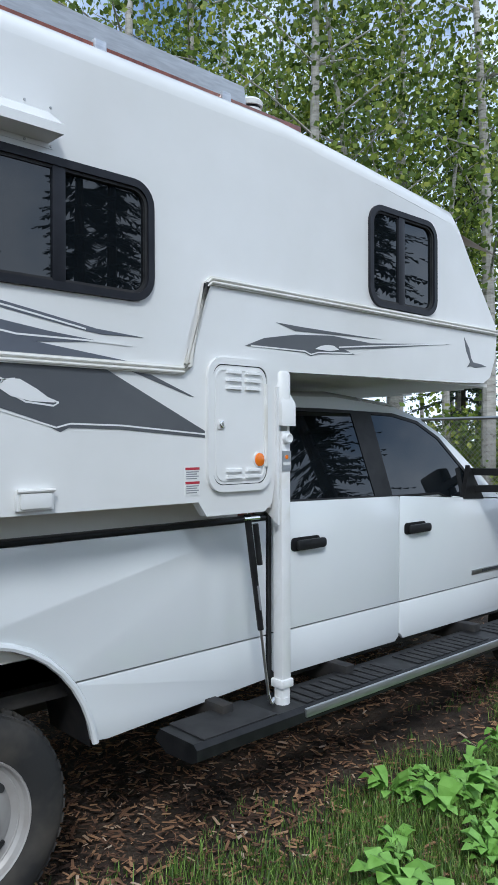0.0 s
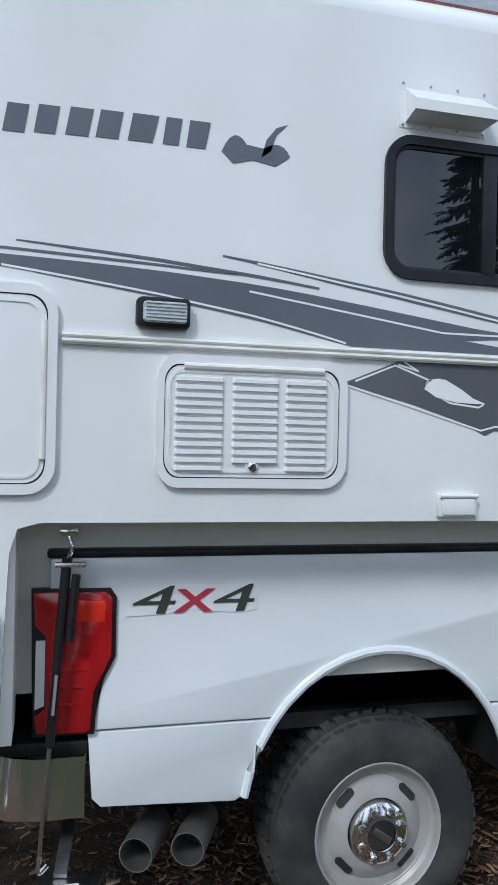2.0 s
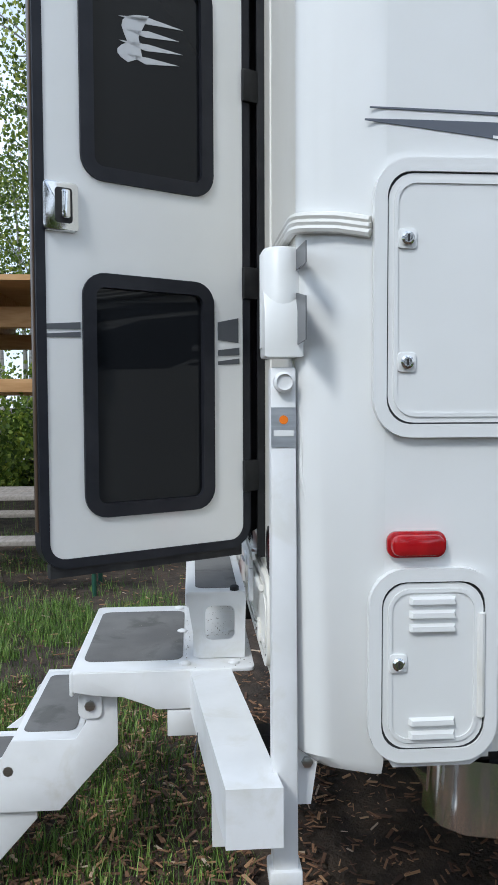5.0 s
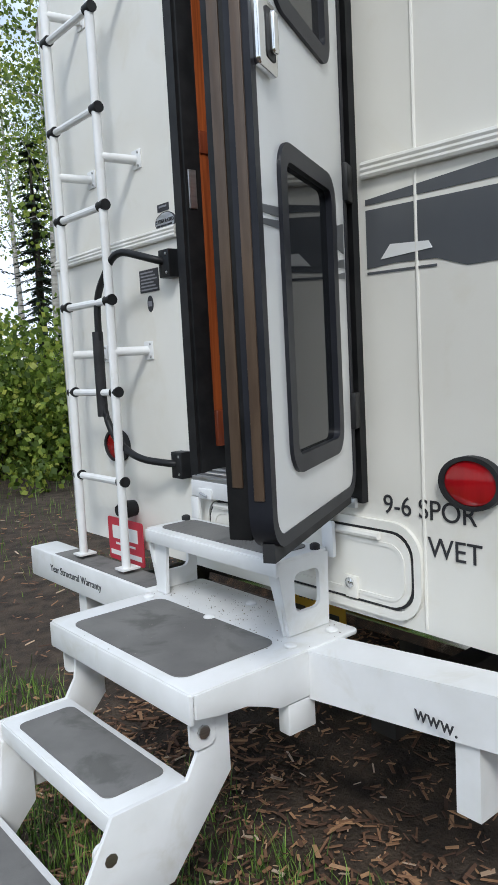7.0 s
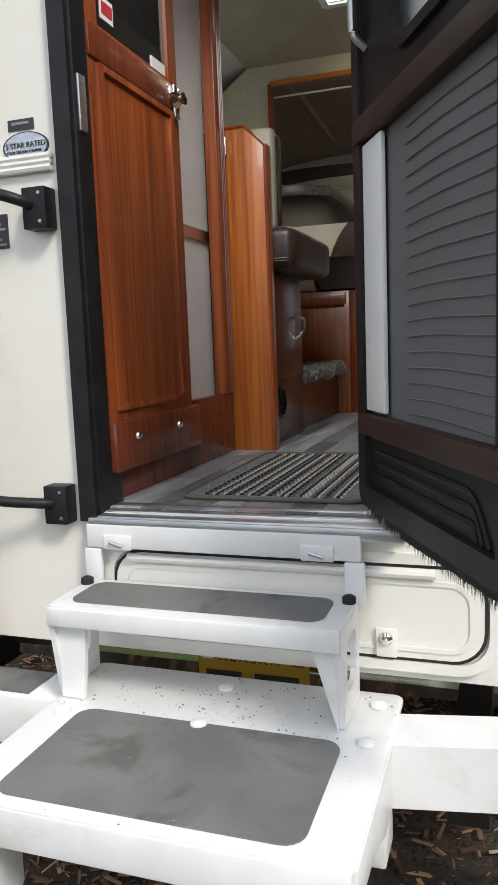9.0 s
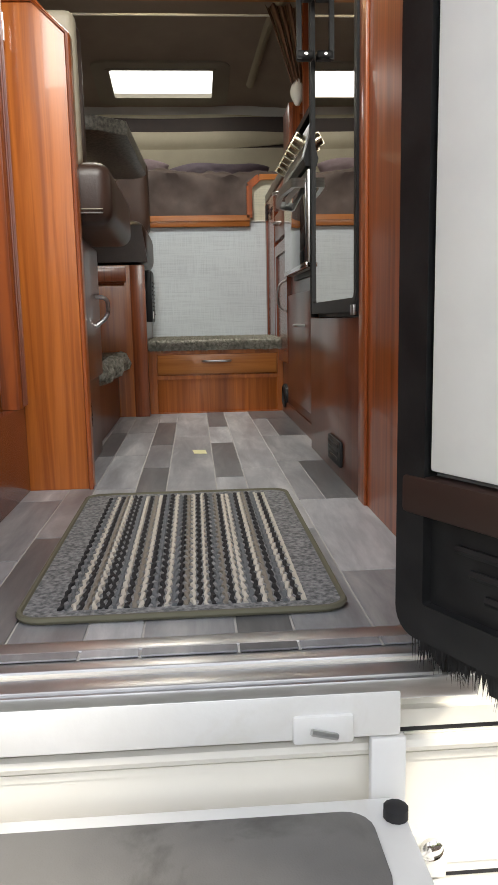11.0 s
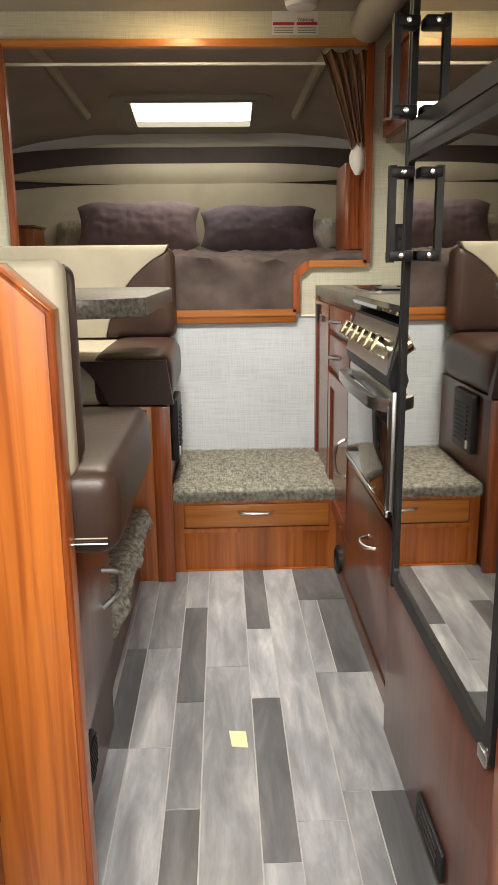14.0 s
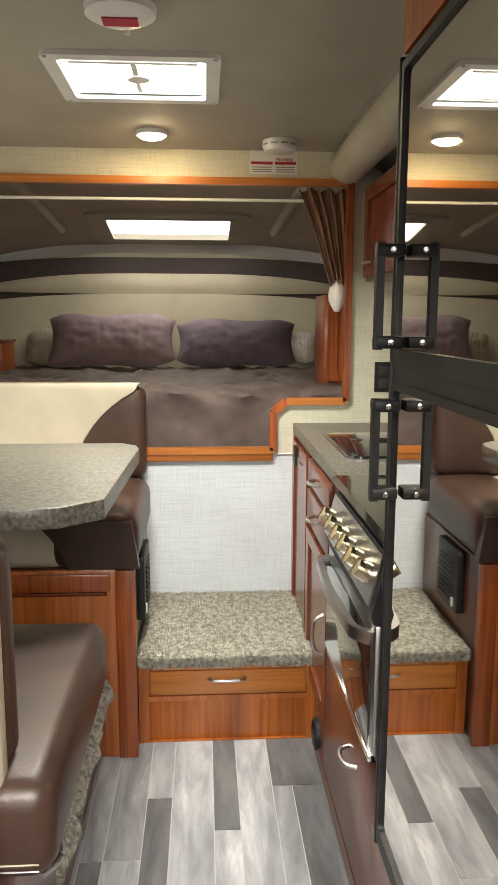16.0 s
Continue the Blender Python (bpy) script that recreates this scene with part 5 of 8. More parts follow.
# the 4x4 emblem
em = part("emblem_backing", slab(B(), "y", TR - .002, TR, [(0.655, 1.175), (0.72, 1.235), (0.79, 1.262), (1.045, 1.26), (1.045, 1.185), (0.99, 1.176), (0.84, 1.19), (0.76, 1.178)]), PAINT, truck)


# cab
def lean(bm, z0=1.40, k=0.26, s=1):
    for v in bm.verts:
        if v.co.z > z0:
            v.co.y += s * (v.co.z - z0) * k
    return bm


GUN = mottled("door_gap", (0.02, 0.02, 0.02), (0.03, 0.03, 0.03), 9, 0.8)
for y, s in ((TR, 1), (TL, -1)):
    part("cab_shell", slab(B(), "y", y + s * .022, y + s * .05, [(2.83, 0.66), (4.78, 0.66), (4.78, 1.36), (2.83, 1.42)]), GUN, truck)
    for x0, x1, zz0, zz1 in ((2.85, 3.752, 1.418, 1.40), (3.76, 4.78, 1.40, 1.33)):
        d = part("door", slab(B(), "y", y, y + s * .03, [(x0, 0.856), (x1, 0.856), (x1, zz1), (x0, zz0)], bev=0.007), PAINT, truck)
        part("door_lower", slab(B(), "y", y + s * .003, y + s * .03, [(x0, 0.69), (x0 + .03, 0.66), (x1 - .03, 0.655), (x1, 0.68), (x1, 0.851), (x0, 0.851)], bev=0.009), PAINT, d)
        hx = x0 + (.10 if x0 < 3 else .035)
        part("handle_cup", slab(B(), "y", y - s * .004, y + s * .01, rrect(hx, hx + .19, 1.195, 1.255, 0.02, 4)), BLACKP, d)
        part("door_handle", slab(B(), "y", y - s * .03, y - s * .012, rrect(hx + .02, hx + .21, 1.20, 1.245, 0.018, 4), bev=0.006), BLACKP, d)
    gh = [(2.83, 1.42), (3.75, 1.405), (4.78, 1.335), (4.62, 1.46), (4.30, 1.70), (4.10, 1.80), (3.90, 1.86), (3.4, 1.90), (2.83, 1.885)]
    wr = [(2.90, 1.425), (3.56, 1.41), (3.50, 1.82), (2.90, 1.825)]
    wf = [(3.70, 1.405), (4.12, 1.40), (4.20, 1.375), (4.30, 1.352), (4.50, 1.36), (4.42, 1.50), (4.22, 1.69), (4.05, 1.775), (3.85, 1.81), (3.66, 1.82)]
    part("greenhouse", lean(slab(B(), "y", y + s * .008, y + s * .04, gh, [wr, wf]), s=s), PAINT, truck)
    grow = lambda w, k: [(sum(p[0] for p in w) / len(w) + (x - sum(p[0] for p in w) / len(w)) * k, sum(p[1] for p in w) / len(w) + (z - sum(p[1] for p in w) / len(w)) * k) for x, z in w]
    part("window_trim", lean(slab(B(), "y", y + s * .002, y + s * .02, [(2.88, 1.41), (3.70, 1.392), (4.12, 1.388), (4.28, 1.34), (4.53, 1.345), (4.44, 1.51), (4.24, 1.70), (4.06, 1.79), (3.85, 1.828), (3.3, 1.84), (2.88, 1.84)], [wr, wf]), s=s), BLACKP, truck)
    part("rear_side_glass", lean(slab(B(), "y", y + s * .006, y + s * .012, wr), s=s), GLASS, truck)
    part("front_side_glass", lean(slab(B(), "y", y + s * .006, y + s * .012, wf), s=s), GLASS, truck)
    part("front_fender", slab(B(), "y", y + s * .0, y + s * .05, [(4.79, 0.70), (4.95, 0.62)] + [(5.42 - .45 * math.cos(t), 0.55 + .48 * math.sin(t)) for t in [math.pi * i / 14 for i in range(1, 14)]] + [(5.95, 0.65), (6.05, 0.9), (6.02, 1.2), (5.6, 1.28), (4.79, 1.335)], bev=0.01), PAINT, truck)
    # tow mirror
    m = part("mirror_head", box(B(), 4.52, 4.62, y - s * .33 if s > 0 else y + .15, y - s * .15 if s > 0 else y + .33, 1.36, 1.62, 0.02), BLACKP, truck)
    part("mirror_arm", tube(B(), [(4.50, y + s * .03, 1.50), (4.55, y - s * .2, 1.50)], 0, flat=(0.03, 0.02)), BLACKP, m)
    part("mirror_arm", tube(B(), [(4.50, y + s * .03, 1.40), (4.55, y - s * .2, 1.41)], 0, flat=(0.03, 0.02)), BLACKP, m)
    part("mirror_sail", slab(B(), "y", y - s * .006, y + s * .02, [(4.36, 1.35), (4.58, 1.34), (4.42, 1.54)]), BLACKP, m)
part("cab_roof", loft(B(), [[(x, TR + .14 + 0.0, z), (x, TR + .2, z + .035), (x, CY, z + .065), (x, TL - .2, z + .035), (x, TL - .14, z)] for x, z in ((3.025, 1.88), (3.4, 1.895), (3.9, 1.855), (4.12, 1.795))], closed=False, caps=False), PAINT, truck)
part("windscreen", loft(B(), [[(4.12, TR + .16, 1.79), (4.14, CY, 1.86), (4.12, TL - .16, 1.79)], [(4.78, TR + .05, 1.335), (4.95, CY, 1.36), (4.78, TL - .05, 1.335)]], closed=False, caps=False), GLASS, truck)
part("cab_rear", box(B(), 2.83, 2.86, TR + .03, TL - .03, 0.68, 1.42), PAINT, truck)
part("hood", loft(B(), [[(x, TR + .02, z - .02), (x, TR + .15, z + .03), (x, CY, z + .08), (x, TL - .15, z + .03), (x, TL - .02, z - .02)] for x, z in ((4.78, 1.335), (5.5, 1.29), (5.95, 1.22))], closed=False, caps=False), PAINT, truck)
part("grille", box(B(), 5.97, 6.06, TR + .05, TL - .05, 0.7, 1.22, 0.03), CHROME, truck)
part("floor_pan", box(B(), 2.85, 5.0, TR + .06, TL - .06, 0.62, 0.68), DARKMET, truck)
part("cab_interior", box(B(), 2.9, 4.5, TR + .12, TL - .12, 0.68, 1.2), DARKMET, truck)
bd = part("model_badge", box(B(), 4.45, 4.78, TR - .004, TR, 0.905, 0.935, 0.001), STEEL, truck)
part("badge_bar", box(B(), 4.56, 4.77, TR - .006, TR - .003, 0.913, 0.928), INK, bd)
# exhaust tips
for x in (0.70, 0.85):
    e = part("exhaust_tip", slab(B(), "y", 0, 0.2, [(0.05 * math.cos(2 * math.pi * i / 24), 0.05 * math.sin(2 * math.pi * i / 24)) for i in range(24)], [[(0.046 * math.cos(2 * math.pi * i / 24), 0.046 * math.sin(2 * math.pi * i / 24)) for i in range(24)]]), mottled("sooty_steel", (0.32, 0.31, 0.30), (0.2, 0.19, 0.18), 9, 0.45, 0.8), truck)
    e.matrix_local = pose(x + .058, TR - .01, 0.495, 0, 0, -24)
    e2 = part("exhaust_pipe", cyl(B(), "y", 0.19, 0.7, 0, 0, 0.04, 14), DARKMET, truck)
    e2.matrix_local = pose(x + .058, TR - .01, 0.495, 0, 0, -24)
    # near-black disc across the bore, its colour giving the shade inside
    part("soot", cyl(B(), "y", 0.12, 0.13, 0, 0, 0.046, 16), GUN, e)
# running board
rb = part("running_board", loft(B(), [[(x, -1.005 + d, z) for d, z in ((0.0, 0.565), (0.0, 0.605), (0.02, 0.622), (0.22, 0.622), (0.25, 0.58), (0.18, 0.545), (0.03, 0.55))] for x in (2.19, 2.22, 4.95)]), BLACKP, truck)
part("board_trim", box(B(), 2.76, 4.92, -1.013, -1.0, 0.582, 0.618, 0.003), ALU, rb)
part("board_pad", box(B(), 2.24, 2.62, -0.985, -0.775, 0.622, 0.628, 0.004), RUBBER, rb)
for i in range(34):
    if i % 13 in (11, 12):
        continue
    part("tread_slot", box(B(), 2.80 + i * .06, 2.845 + i * .06, -0.98, -0.825, 0.6235, 0.627, 0.001), RUBBER, rb)
for x in (2.45, 3.2, 4.3):
    part("board_bracket", box(B(), x, x + .06, -0.85, -0.45, 0.56, 0.66, 0.005), DARKMET, rb)


# wheels
TYRE = mottled("muddy_tyre", (0.022, 0.022, 0.022), (0.085, 0.075, 0.062), 5, 0.8, bmp=0.3, bscale=40, lo=0.45, hi=0.8)
RIM = mottled("dusty_rim", (0.46, 0.45, 0.44), (0.36, 0.34, 0.32), 6, 0.45, 0.15)


def wheel(x, y, s):
    w = part("wheel", lathe(B(), "y", x, WZ, [(0.205, y + s * .02), (0.212, y), (0.218, y - s * .004), (0.222, y + s * .002), (0.222, y + s * .03), (0.19, y + s * .03)], 44, False), RIM, truck)
    prof = [(0.215, y + s * .012), (0.222, y - s * .002), (0.245, y - s * .010), (0.29, y - s * .012), (0.325, y - s * .004), (0.345, y + s * .010), (0.358, y + s * .03), (WR - .012, y + s * .05), (WR - .012, y + s * .20), (0.34, y + s * .24), (0.25, y + s * .25), (0.2, y + s * .24)]
    part("tyre", lathe(B(), "y", x, WZ, prof, 56, False), TYRE, w)
    part("brake_drum", lathe(B(), "y", x, WZ, [(0.19, y + s * .10), (0, y + s * .10)], 24), DARKMET, w)
    tb = B()
    n = 46
    for i in range(n):
        a = 2 * math.pi * i / n
        for j, (c0, c1, r0, off) in enumerate(((.012, .05, .338, 0.0), (.058, .11, WR - .014, .5), (.118, .165, WR - .014, .2), (.17, .215, .345, .7))):
            b = a + off * 2 * math.pi / n
            q = B()
            box(q, -.016, .016, c0, c1, 0, .016)
            add(tb, q, Matrix.Translation((x, y if s > 0 else y, WZ)) @ Matrix.Rotation(b, 4, "Y") @ Matrix.Diagonal((1, s, 1, 1)) @ Matrix.Translation((0, 0, r0)))
    o = part("tread", tb, TYRE, w, soft=False)
    tagged(o, kind="stuff")
    part("disc", lathe(B(), "y", x, WZ, [(0.205, y + s * .018), (0.19, y + s * .035), (0.165, y + s * .040), (0.125, y + s * .012), (0.105, y + s * .010), (0.098, y + s * .03)], 44, False), RIM, w)
    part("hub_cover", lathe(B(), "y", x, WZ, [(0.098, y + s * .02), (0.096, y - s * .005), (0.080, y - s * .018), (0.050, y - s * .022), (0.046, y - s * .016), (0, y - s * .016)], 36), CHROME, w)
    part("hub_cap", lathe(B(), "y", x, WZ, [(0.045, y - s * .015), (0.044, y - s * .020), (0, y - s * .021)], 28), DARKMET, w)
    bar = part("hub_bar", box(B(), -.034, .034, -.003, .003, -.011, .011, 0.001), STEEL, w)
    bar.matrix_local = pose(lay_x(x), y - s * .022, WZ, 0, 35, 0)
    for i in range(8):
        a = 2 * math.pi * (i + .5) / 8
        part("lug_nut", lathe(B(), "y", x + .074 * math.cos(a), WZ + .074 * math.sin(a), [(0.0135, y - s * .005), (0.0135, y - s * .028), (0.009, y - s * .036), (0, y - s * .037)], 8), CHROME, w)
        if i % 2 == 0:
            a2 = a + math.pi / 8
            sl = part("rim_slot", slab(B(), "y", -.002, .004, rrect(-.035, .035, -.013, .013, 0.012, 4)), GUN, w)
            sl.matrix_local = Matrix.Translation((lay_x(x) + .150 * math.cos(a2), y + s * .0275, WZ + .150 * math.sin(a2))) @ Matrix.Rotation(-a2 + math.pi / 2, 4, "Y") @ Matrix.Rotation(radians(-28), 4, "X")


wheel(WX, TR + .015, 1)
wheel(5.42, TR + .015, 1)
wheel(WX, TL - .015, -1)
wheel(5.42, TL - .015, -1)
settle(truck)
LAY[:] = [None, 0.0]
OLIVE = material("olive_emblem", (0.05, 0.055, 0.04), 0.4)
SIDETEXT = lambda x, z, y=TR: Matrix.Translation((x, y - .004, z)) @ Matrix.Rotation(radians(90), 4, "X")
lettering("emblem_lettering", "4", 0.115, SIDETEXT(0.722, 1.182) @ Matrix.Diagonal((2.3, 1, 1, 1)), OLIVE, "olive figure 4 of the 4x4 emblem", 0.15, 0.001)
lettering("emblem_lettering", "x", 0.15, SIDETEXT(0.852, 1.183) @ Matrix.Diagonal((1.55, 1, 1, 1)), REDP, "red letter x of the 4x4 emblem", 0.1, 0.0015)
lettering("emblem_lettering", "4", 0.115, SIDETEXT(0.958, 1.182) @ Matrix.Diagonal((2.3, 1, 1, 1)), OLIVE, "olive figure 4 of the 4x4 emblem", 0.15, 0.001)
t = thing("licence_plate", (0.19, 0.3, 0.71), "yellow ALASKA licence plate with plain dark bars", "plate")
YEL = material("plate_yellow", (0.55, 0.33, 0.03), 0.4)
part("plate", box(B(), 0.185, 0.19, 0.085, 0.375, 0.63, 0.79), YEL, t)
part("number_bar", box(B(), 0.1835, 0.186, 0.11, 0.225, 0.665, 0.73), INK, t)
part("number_bar", box(B(), 0.1835, 0.186, 0.26, 0.355, 0.665, 0.73), INK, t)
part("month_tab", box(B(), 0.1835, 0.186, 0.335, 0.365, 0.758, 0.78), WHITEP, t)
part("year_tab", box(B(), 0.1835, 0.186, 0.095, 0.125, 0.758, 0.78), REDP, t)
settle(t)
lettering("plate_lettering", "ALASKA", 0.035, Matrix.Translation((0.1845, 0.32, 0.756)) @ Matrix.Rotation(radians(-90), 4, "Z") @ Matrix.Rotation(radians(90), 4, "X"), INK, "dark letters reading ALASKA on the plate", space=1.4)

# ---- ground, wood chips, grass ----
SOIL = mottled("dark_mulch_soil", (0.035, 0.025, 0.019), (0.09, 0.065, 0.046), 9, 0.95, bmp=0.8, bscale=60, bdist=0.02)
def sheet_ground():
    bm = B()
    n = 90
    xs = [(-1 if i < n / 2 else 1) * (abs(i - n / 2) / (n / 2)) ** 2.2 * 300 + 1 for i in range(n + 1)]
    vs = [[bm.verts.new((x, y - 1, GROUND + (0.03 * noise.noise(Vector((x * .7, y * .7, 0))) + (0.012 * noise.noise(Vector((x * 4, y * 4, 3)))) if abs(x) < 14 and abs(y) < 14 else 0.0) - 0.03)) for y in xs] for x in xs]
    for i in range(n):
        for j in range(n):
            bm.faces.new((vs[i][j], vs[i + 1][j], vs[i + 1][j + 1], vs[i][j + 1]))
    return bm


solo("ground", sheet_ground(), SOIL, "dark soil covered with wood chips and grass", "ground", kind="structure")


def gz(x, y):
    return GROUND - 0.028


CHIP = material("wood_chips", (0.2, 0.1, 0.05), 0.85)
gi = nd(CHIP, "ShaderNodeNewGeometry")
link(CHIP, ramp(CHIP, gi.outputs["Random Per Island"], [(0.0, (0.05, 0.03, 0.023)), (0.35, (0.16, 0.085, 0.052)), (0.7, (0.29, 0.155, 0.085)), (0.93, (0.50, 0.29, 0.15)), (1.0, (0.58, 0.46, 0.35))]), "Base Color")
LEAFG = material("grass_green", (0.08, 0.16, 0.03), 0.6)
gi = nd(LEAFG, "ShaderNodeNewGeometry")
link(LEAFG, ramp(LEAFG, gi.outputs["Random Per Island"], [(0.0, (0.035, 0.08, 0.012)), (0.5, (0.10, 0.19, 0.026)), (0.9, (0.22, 0.34, 0.06)), (1.0, (0.27, 0.26, 0.10))]), "Base Color")
LEAFG.node_tree.nodes["Principled BSDF"].inputs["Transmission Weight"].default_value = 0.0
WEED = mottled("weed_leaf", (0.16, 0.34, 0.05), (0.24, 0.46, 0.09), 14, 0.5, bmp=0.2)


rnd = random.Random(11)
V, F = [], []
def chip(x, y, s):
    a, tilt = rnd.uniform(0, 6.28), rnd.uniform(-.5, .5)
    l, w, h = s * rnd.uniform(.6, 1.6), s * rnd.uniform(.12, .4), s * .08
    ca, sa = math.cos(a), math.sin(a)
    z = gz(x, y) + rnd.uniform(.018, .036)
    k = len(V)
    for u, v, q in ((-l, -w * .6, h), (-l * .8, w, h), (l, w * .5, h), (l * .9, -w, h), (-l, -w * .6, -h), (-l * .8, w, -h), (l, w * .5, -h), (l * .9, -w, -h)):
        V.append((x + u * ca - v * sa, y + u * sa + v * ca, z + q + u * tilt * .5))
    F.extend([(k, k + 1, k + 2, k + 3), (k, k + 4, k + 5, k + 1), (k + 1, k + 5, k + 6, k + 2), (k + 2, k + 6, k + 7, k + 3), (k + 3, k + 7, k + 4, k)])


for i in range(52000):
    x, y = rnd.uniform(-1.6, 5.6), rnd.uniform(-2.3, 1.8)
    if noise.noise(Vector((x * .9, y * .9, 7))) < -0.25 and rnd.random() < .7:
        continue
    chip(x, y, rnd.choice((.006, .009, .012, .015, .022)))
for i in range(9000):
    chip(rnd.uniform(-5, 9), rnd.uniform(-3.2, 6), rnd.choice((.014, .02, .026)))
mesh_of("wood_chips", V, F, CHIP, "scattered brown bark and wood chips on the soil", "wood chips")

V, F = [], []
def blade(x, y, h, w):
    a, b = rnd.uniform(0, 6.28), rnd.uniform(.15, .7) * h
    ca, sa = math.cos(a), math.sin(a)
    z = gz(x, y)
    k = len(V)
    V.extend([(x - sa * w, y + ca * w, z), (x + sa * w, y - ca * w, z), (x + ca * b * .4 + sa * w * .7, y + sa * b * .4 - ca * w * .7, z + h * .6), (x + ca * b * .4 - sa * w * .7, y + sa * b * .4 + ca * w * .7, z + h * .6), (x + ca * b, y + sa * b, z + h)])
    F.extend([(k, k + 1, k + 2, k + 3), (k + 3, k + 2, k + 4)])


def turf(x0, x1, y0, y1, n, h, thr, seed):
    for i in range(n):
        x, y = rnd.uniform(x0, x1), rnd.uniform(y0, y1)
        if rnd.random() > min(x - x0, x1 - x, y - y0, y1 - y) / (.3 * min(x1 - x0, y1 - y0, 2.0)) + .5 * noise.noise(Vector((x * 3, y * 3, seed + 4))):
            continue
        if noise.noise(Vector((x * 1.3, y * 1.3, seed))) + 0.4 * noise.noise(Vector((x * 5, y * 5, seed))) > thr:
            blade(x, y, h * rnd.uniform(.4, 1.2), rnd.uniform(.0015, .003))


turf(2.0, 5.0, -2.3, -0.75, 52000, .085, -0.3, 1)
turf(4.2, 7.5, -3.0, -0.9, 9000, .12, -0.05, 2)
turf(0.4, 5.8, -1.3, -0.4, 9000, .05, 0.12, 3)
turf(-4.5, -0.55, -1.2, 7.0, 26000, .07, -0.12, 4)
turf(-2.9, 0.0, -0.4, 3.6, 56000, .085, -0.22, 5)
# mostly unseen turf, added so the chrome bumper mirrors green
turf(-2.5, 2.0, -4.5, -2.0, 14000, .09, -0.3, 7)
turf(-1.6, 0.0, -1.2, 0.2, 5000, .05, 0.1, 5)
turf(-9, 12, 2.5, 12, 16000, .12, -0.2, 6)
mesh_of("grass", V, F, LEAFG, "patchy short green grass on the wood chips", "grass")

# broad-leaved weeds
def weed_mesh(n, r, seed):
    q = random.Random(seed)
    leaves = []
    for i in range(n):
        V, F = [], []
        a, l = q.uniform(0, 6.28), r * q.uniform(.6, 1.2)
        up = q.uniform(.4, 1.3)
        w = l * .22
        ca, sa = math.cos(a), math.sin(a)
        bx, by, bz = q.uniform(-.02, .02), q.uniform(-.02, .02), q.uniform(0, .06)
        k = len(V)
        for u, ww, zz in ((.1, .15, .1), (.4, .9, .45), (.7, 1.0, .62), (1.0, .1, .60)):
            for sgn in (-1, 1):
                V.append((bx + ca * l * u - sa * w * ww * sgn, by + sa * l * u + ca * w * ww * sgn, bz + l * up * zz + .012 * (ww > .5)))
        for j in range(3):
            F.append((k + 2 * j, k + 2 * j + 1, k + 2 * j + 3, k + 2 * j + 2))
        me = bpy.data.meshes.new("leaf")
        me.from_pydata(V, [], F)
        me.materials.append(WEED)
        leaves.append(me)
    return leaves


def weed(leaves, m, label):
    root = new("weed")
    root.matrix_world = m
    for me in leaves:
        new("leaf", me).parent = root
    return tagged(root, label, "weed", "weeds in the grass")


weeds = [weed_mesh(16, .11, 1), weed_mesh(11, .075, 2), weed_mesh(22, .13, 3)]
for i in range(44):
    x, y = rnd.uniform(2.6, 4.5), rnd.uniform(-1.9, -0.98)
    if x < 3.3 and y > -1.12 - .25 * (3.3 - x):
        continue
    weed(weeds[i % 3], pose(x, y, gz(x, y), 0, 0, rnd.uniform(0, 360)) @ Matrix.Scale(rnd.uniform(.7, 1.2), 4), "bright green broad-leaved weed in the grass")
for x, y in ((-1.5, 1.3), (-0.9, 0.6), (-1.9, 2.2), (-0.7, 2.6), (-0.5, -0.6)):
    weed(weeds[1], pose(x, y, gz(x, y), 0, 0, rnd.uniform(0, 360)), "small green broad-leaved weed in the grass")

# ---- trees ----
BIRCH = material("birch_bark", (0.5, 0.48, 0.44), 0.8)
v = coords(BIRCH, (5, 5, 1.2))
link(BIRCH, ramp(BIRCH, noise_of(BIRCH, coords(BIRCH, (2, 2, 9)), 2.2, 5, .7), [(0.32, (0.05, 0.045, 0.04)), (0.42, (0.34, 0.32, 0.29)), (0.7, (0.56, 0.54, 0.50))]), "Base Color")
bump(BIRCH, noise_of(BIRCH, v, 6), 0.4, 0.01)
LEAF = material("aspen_leaf", (0.09, 0.16, 0.03), 0.55)
gi = nd(LEAF, "ShaderNodeNewGeometry")
col = ramp(LEAF, gi.outputs["Random Per Island"], [(0.0, (0.05, 0.085, 0.014)), (0.5, (0.15, 0.23, 0.035)), (0.85, (0.30, 0.38, 0.06)), (1.0, (0.46, 0.48, 0.09))])
link(LEAF, col, "Base Color")
tr = nd(LEAF, "ShaderNodeBsdfTranslucent")
LEAF.node_tree.links.new(col, tr.inputs["Color"])
mx = nd(LEAF, "ShaderNodeMixShader")
mx.inputs[0].default_value = 0.45
LEAF.node_tree.links.new(LEAF.node_tree.nodes["Principled BSDF"].outputs[0], mx.inputs[1])
LEAF.node_tree.links.new(tr.outputs[0], mx.inputs[2])
LEAF.node_tree.links.new(mx.outputs[0], LEAF.node_tree.nodes["Material Output"].inputs[0])
NEEDLE = mottled("spruce_needles", (0.012, 0.028, 0.012), (0.03, 0.055, 0.022), 3, 0.8)
DARKBARK = mottled("dark_bark", (0.05, 0.04, 0.032), (0.1, 0.085, 0.07), 12, 0.9, bmp=0.5, stretch=(4, 4, 1))


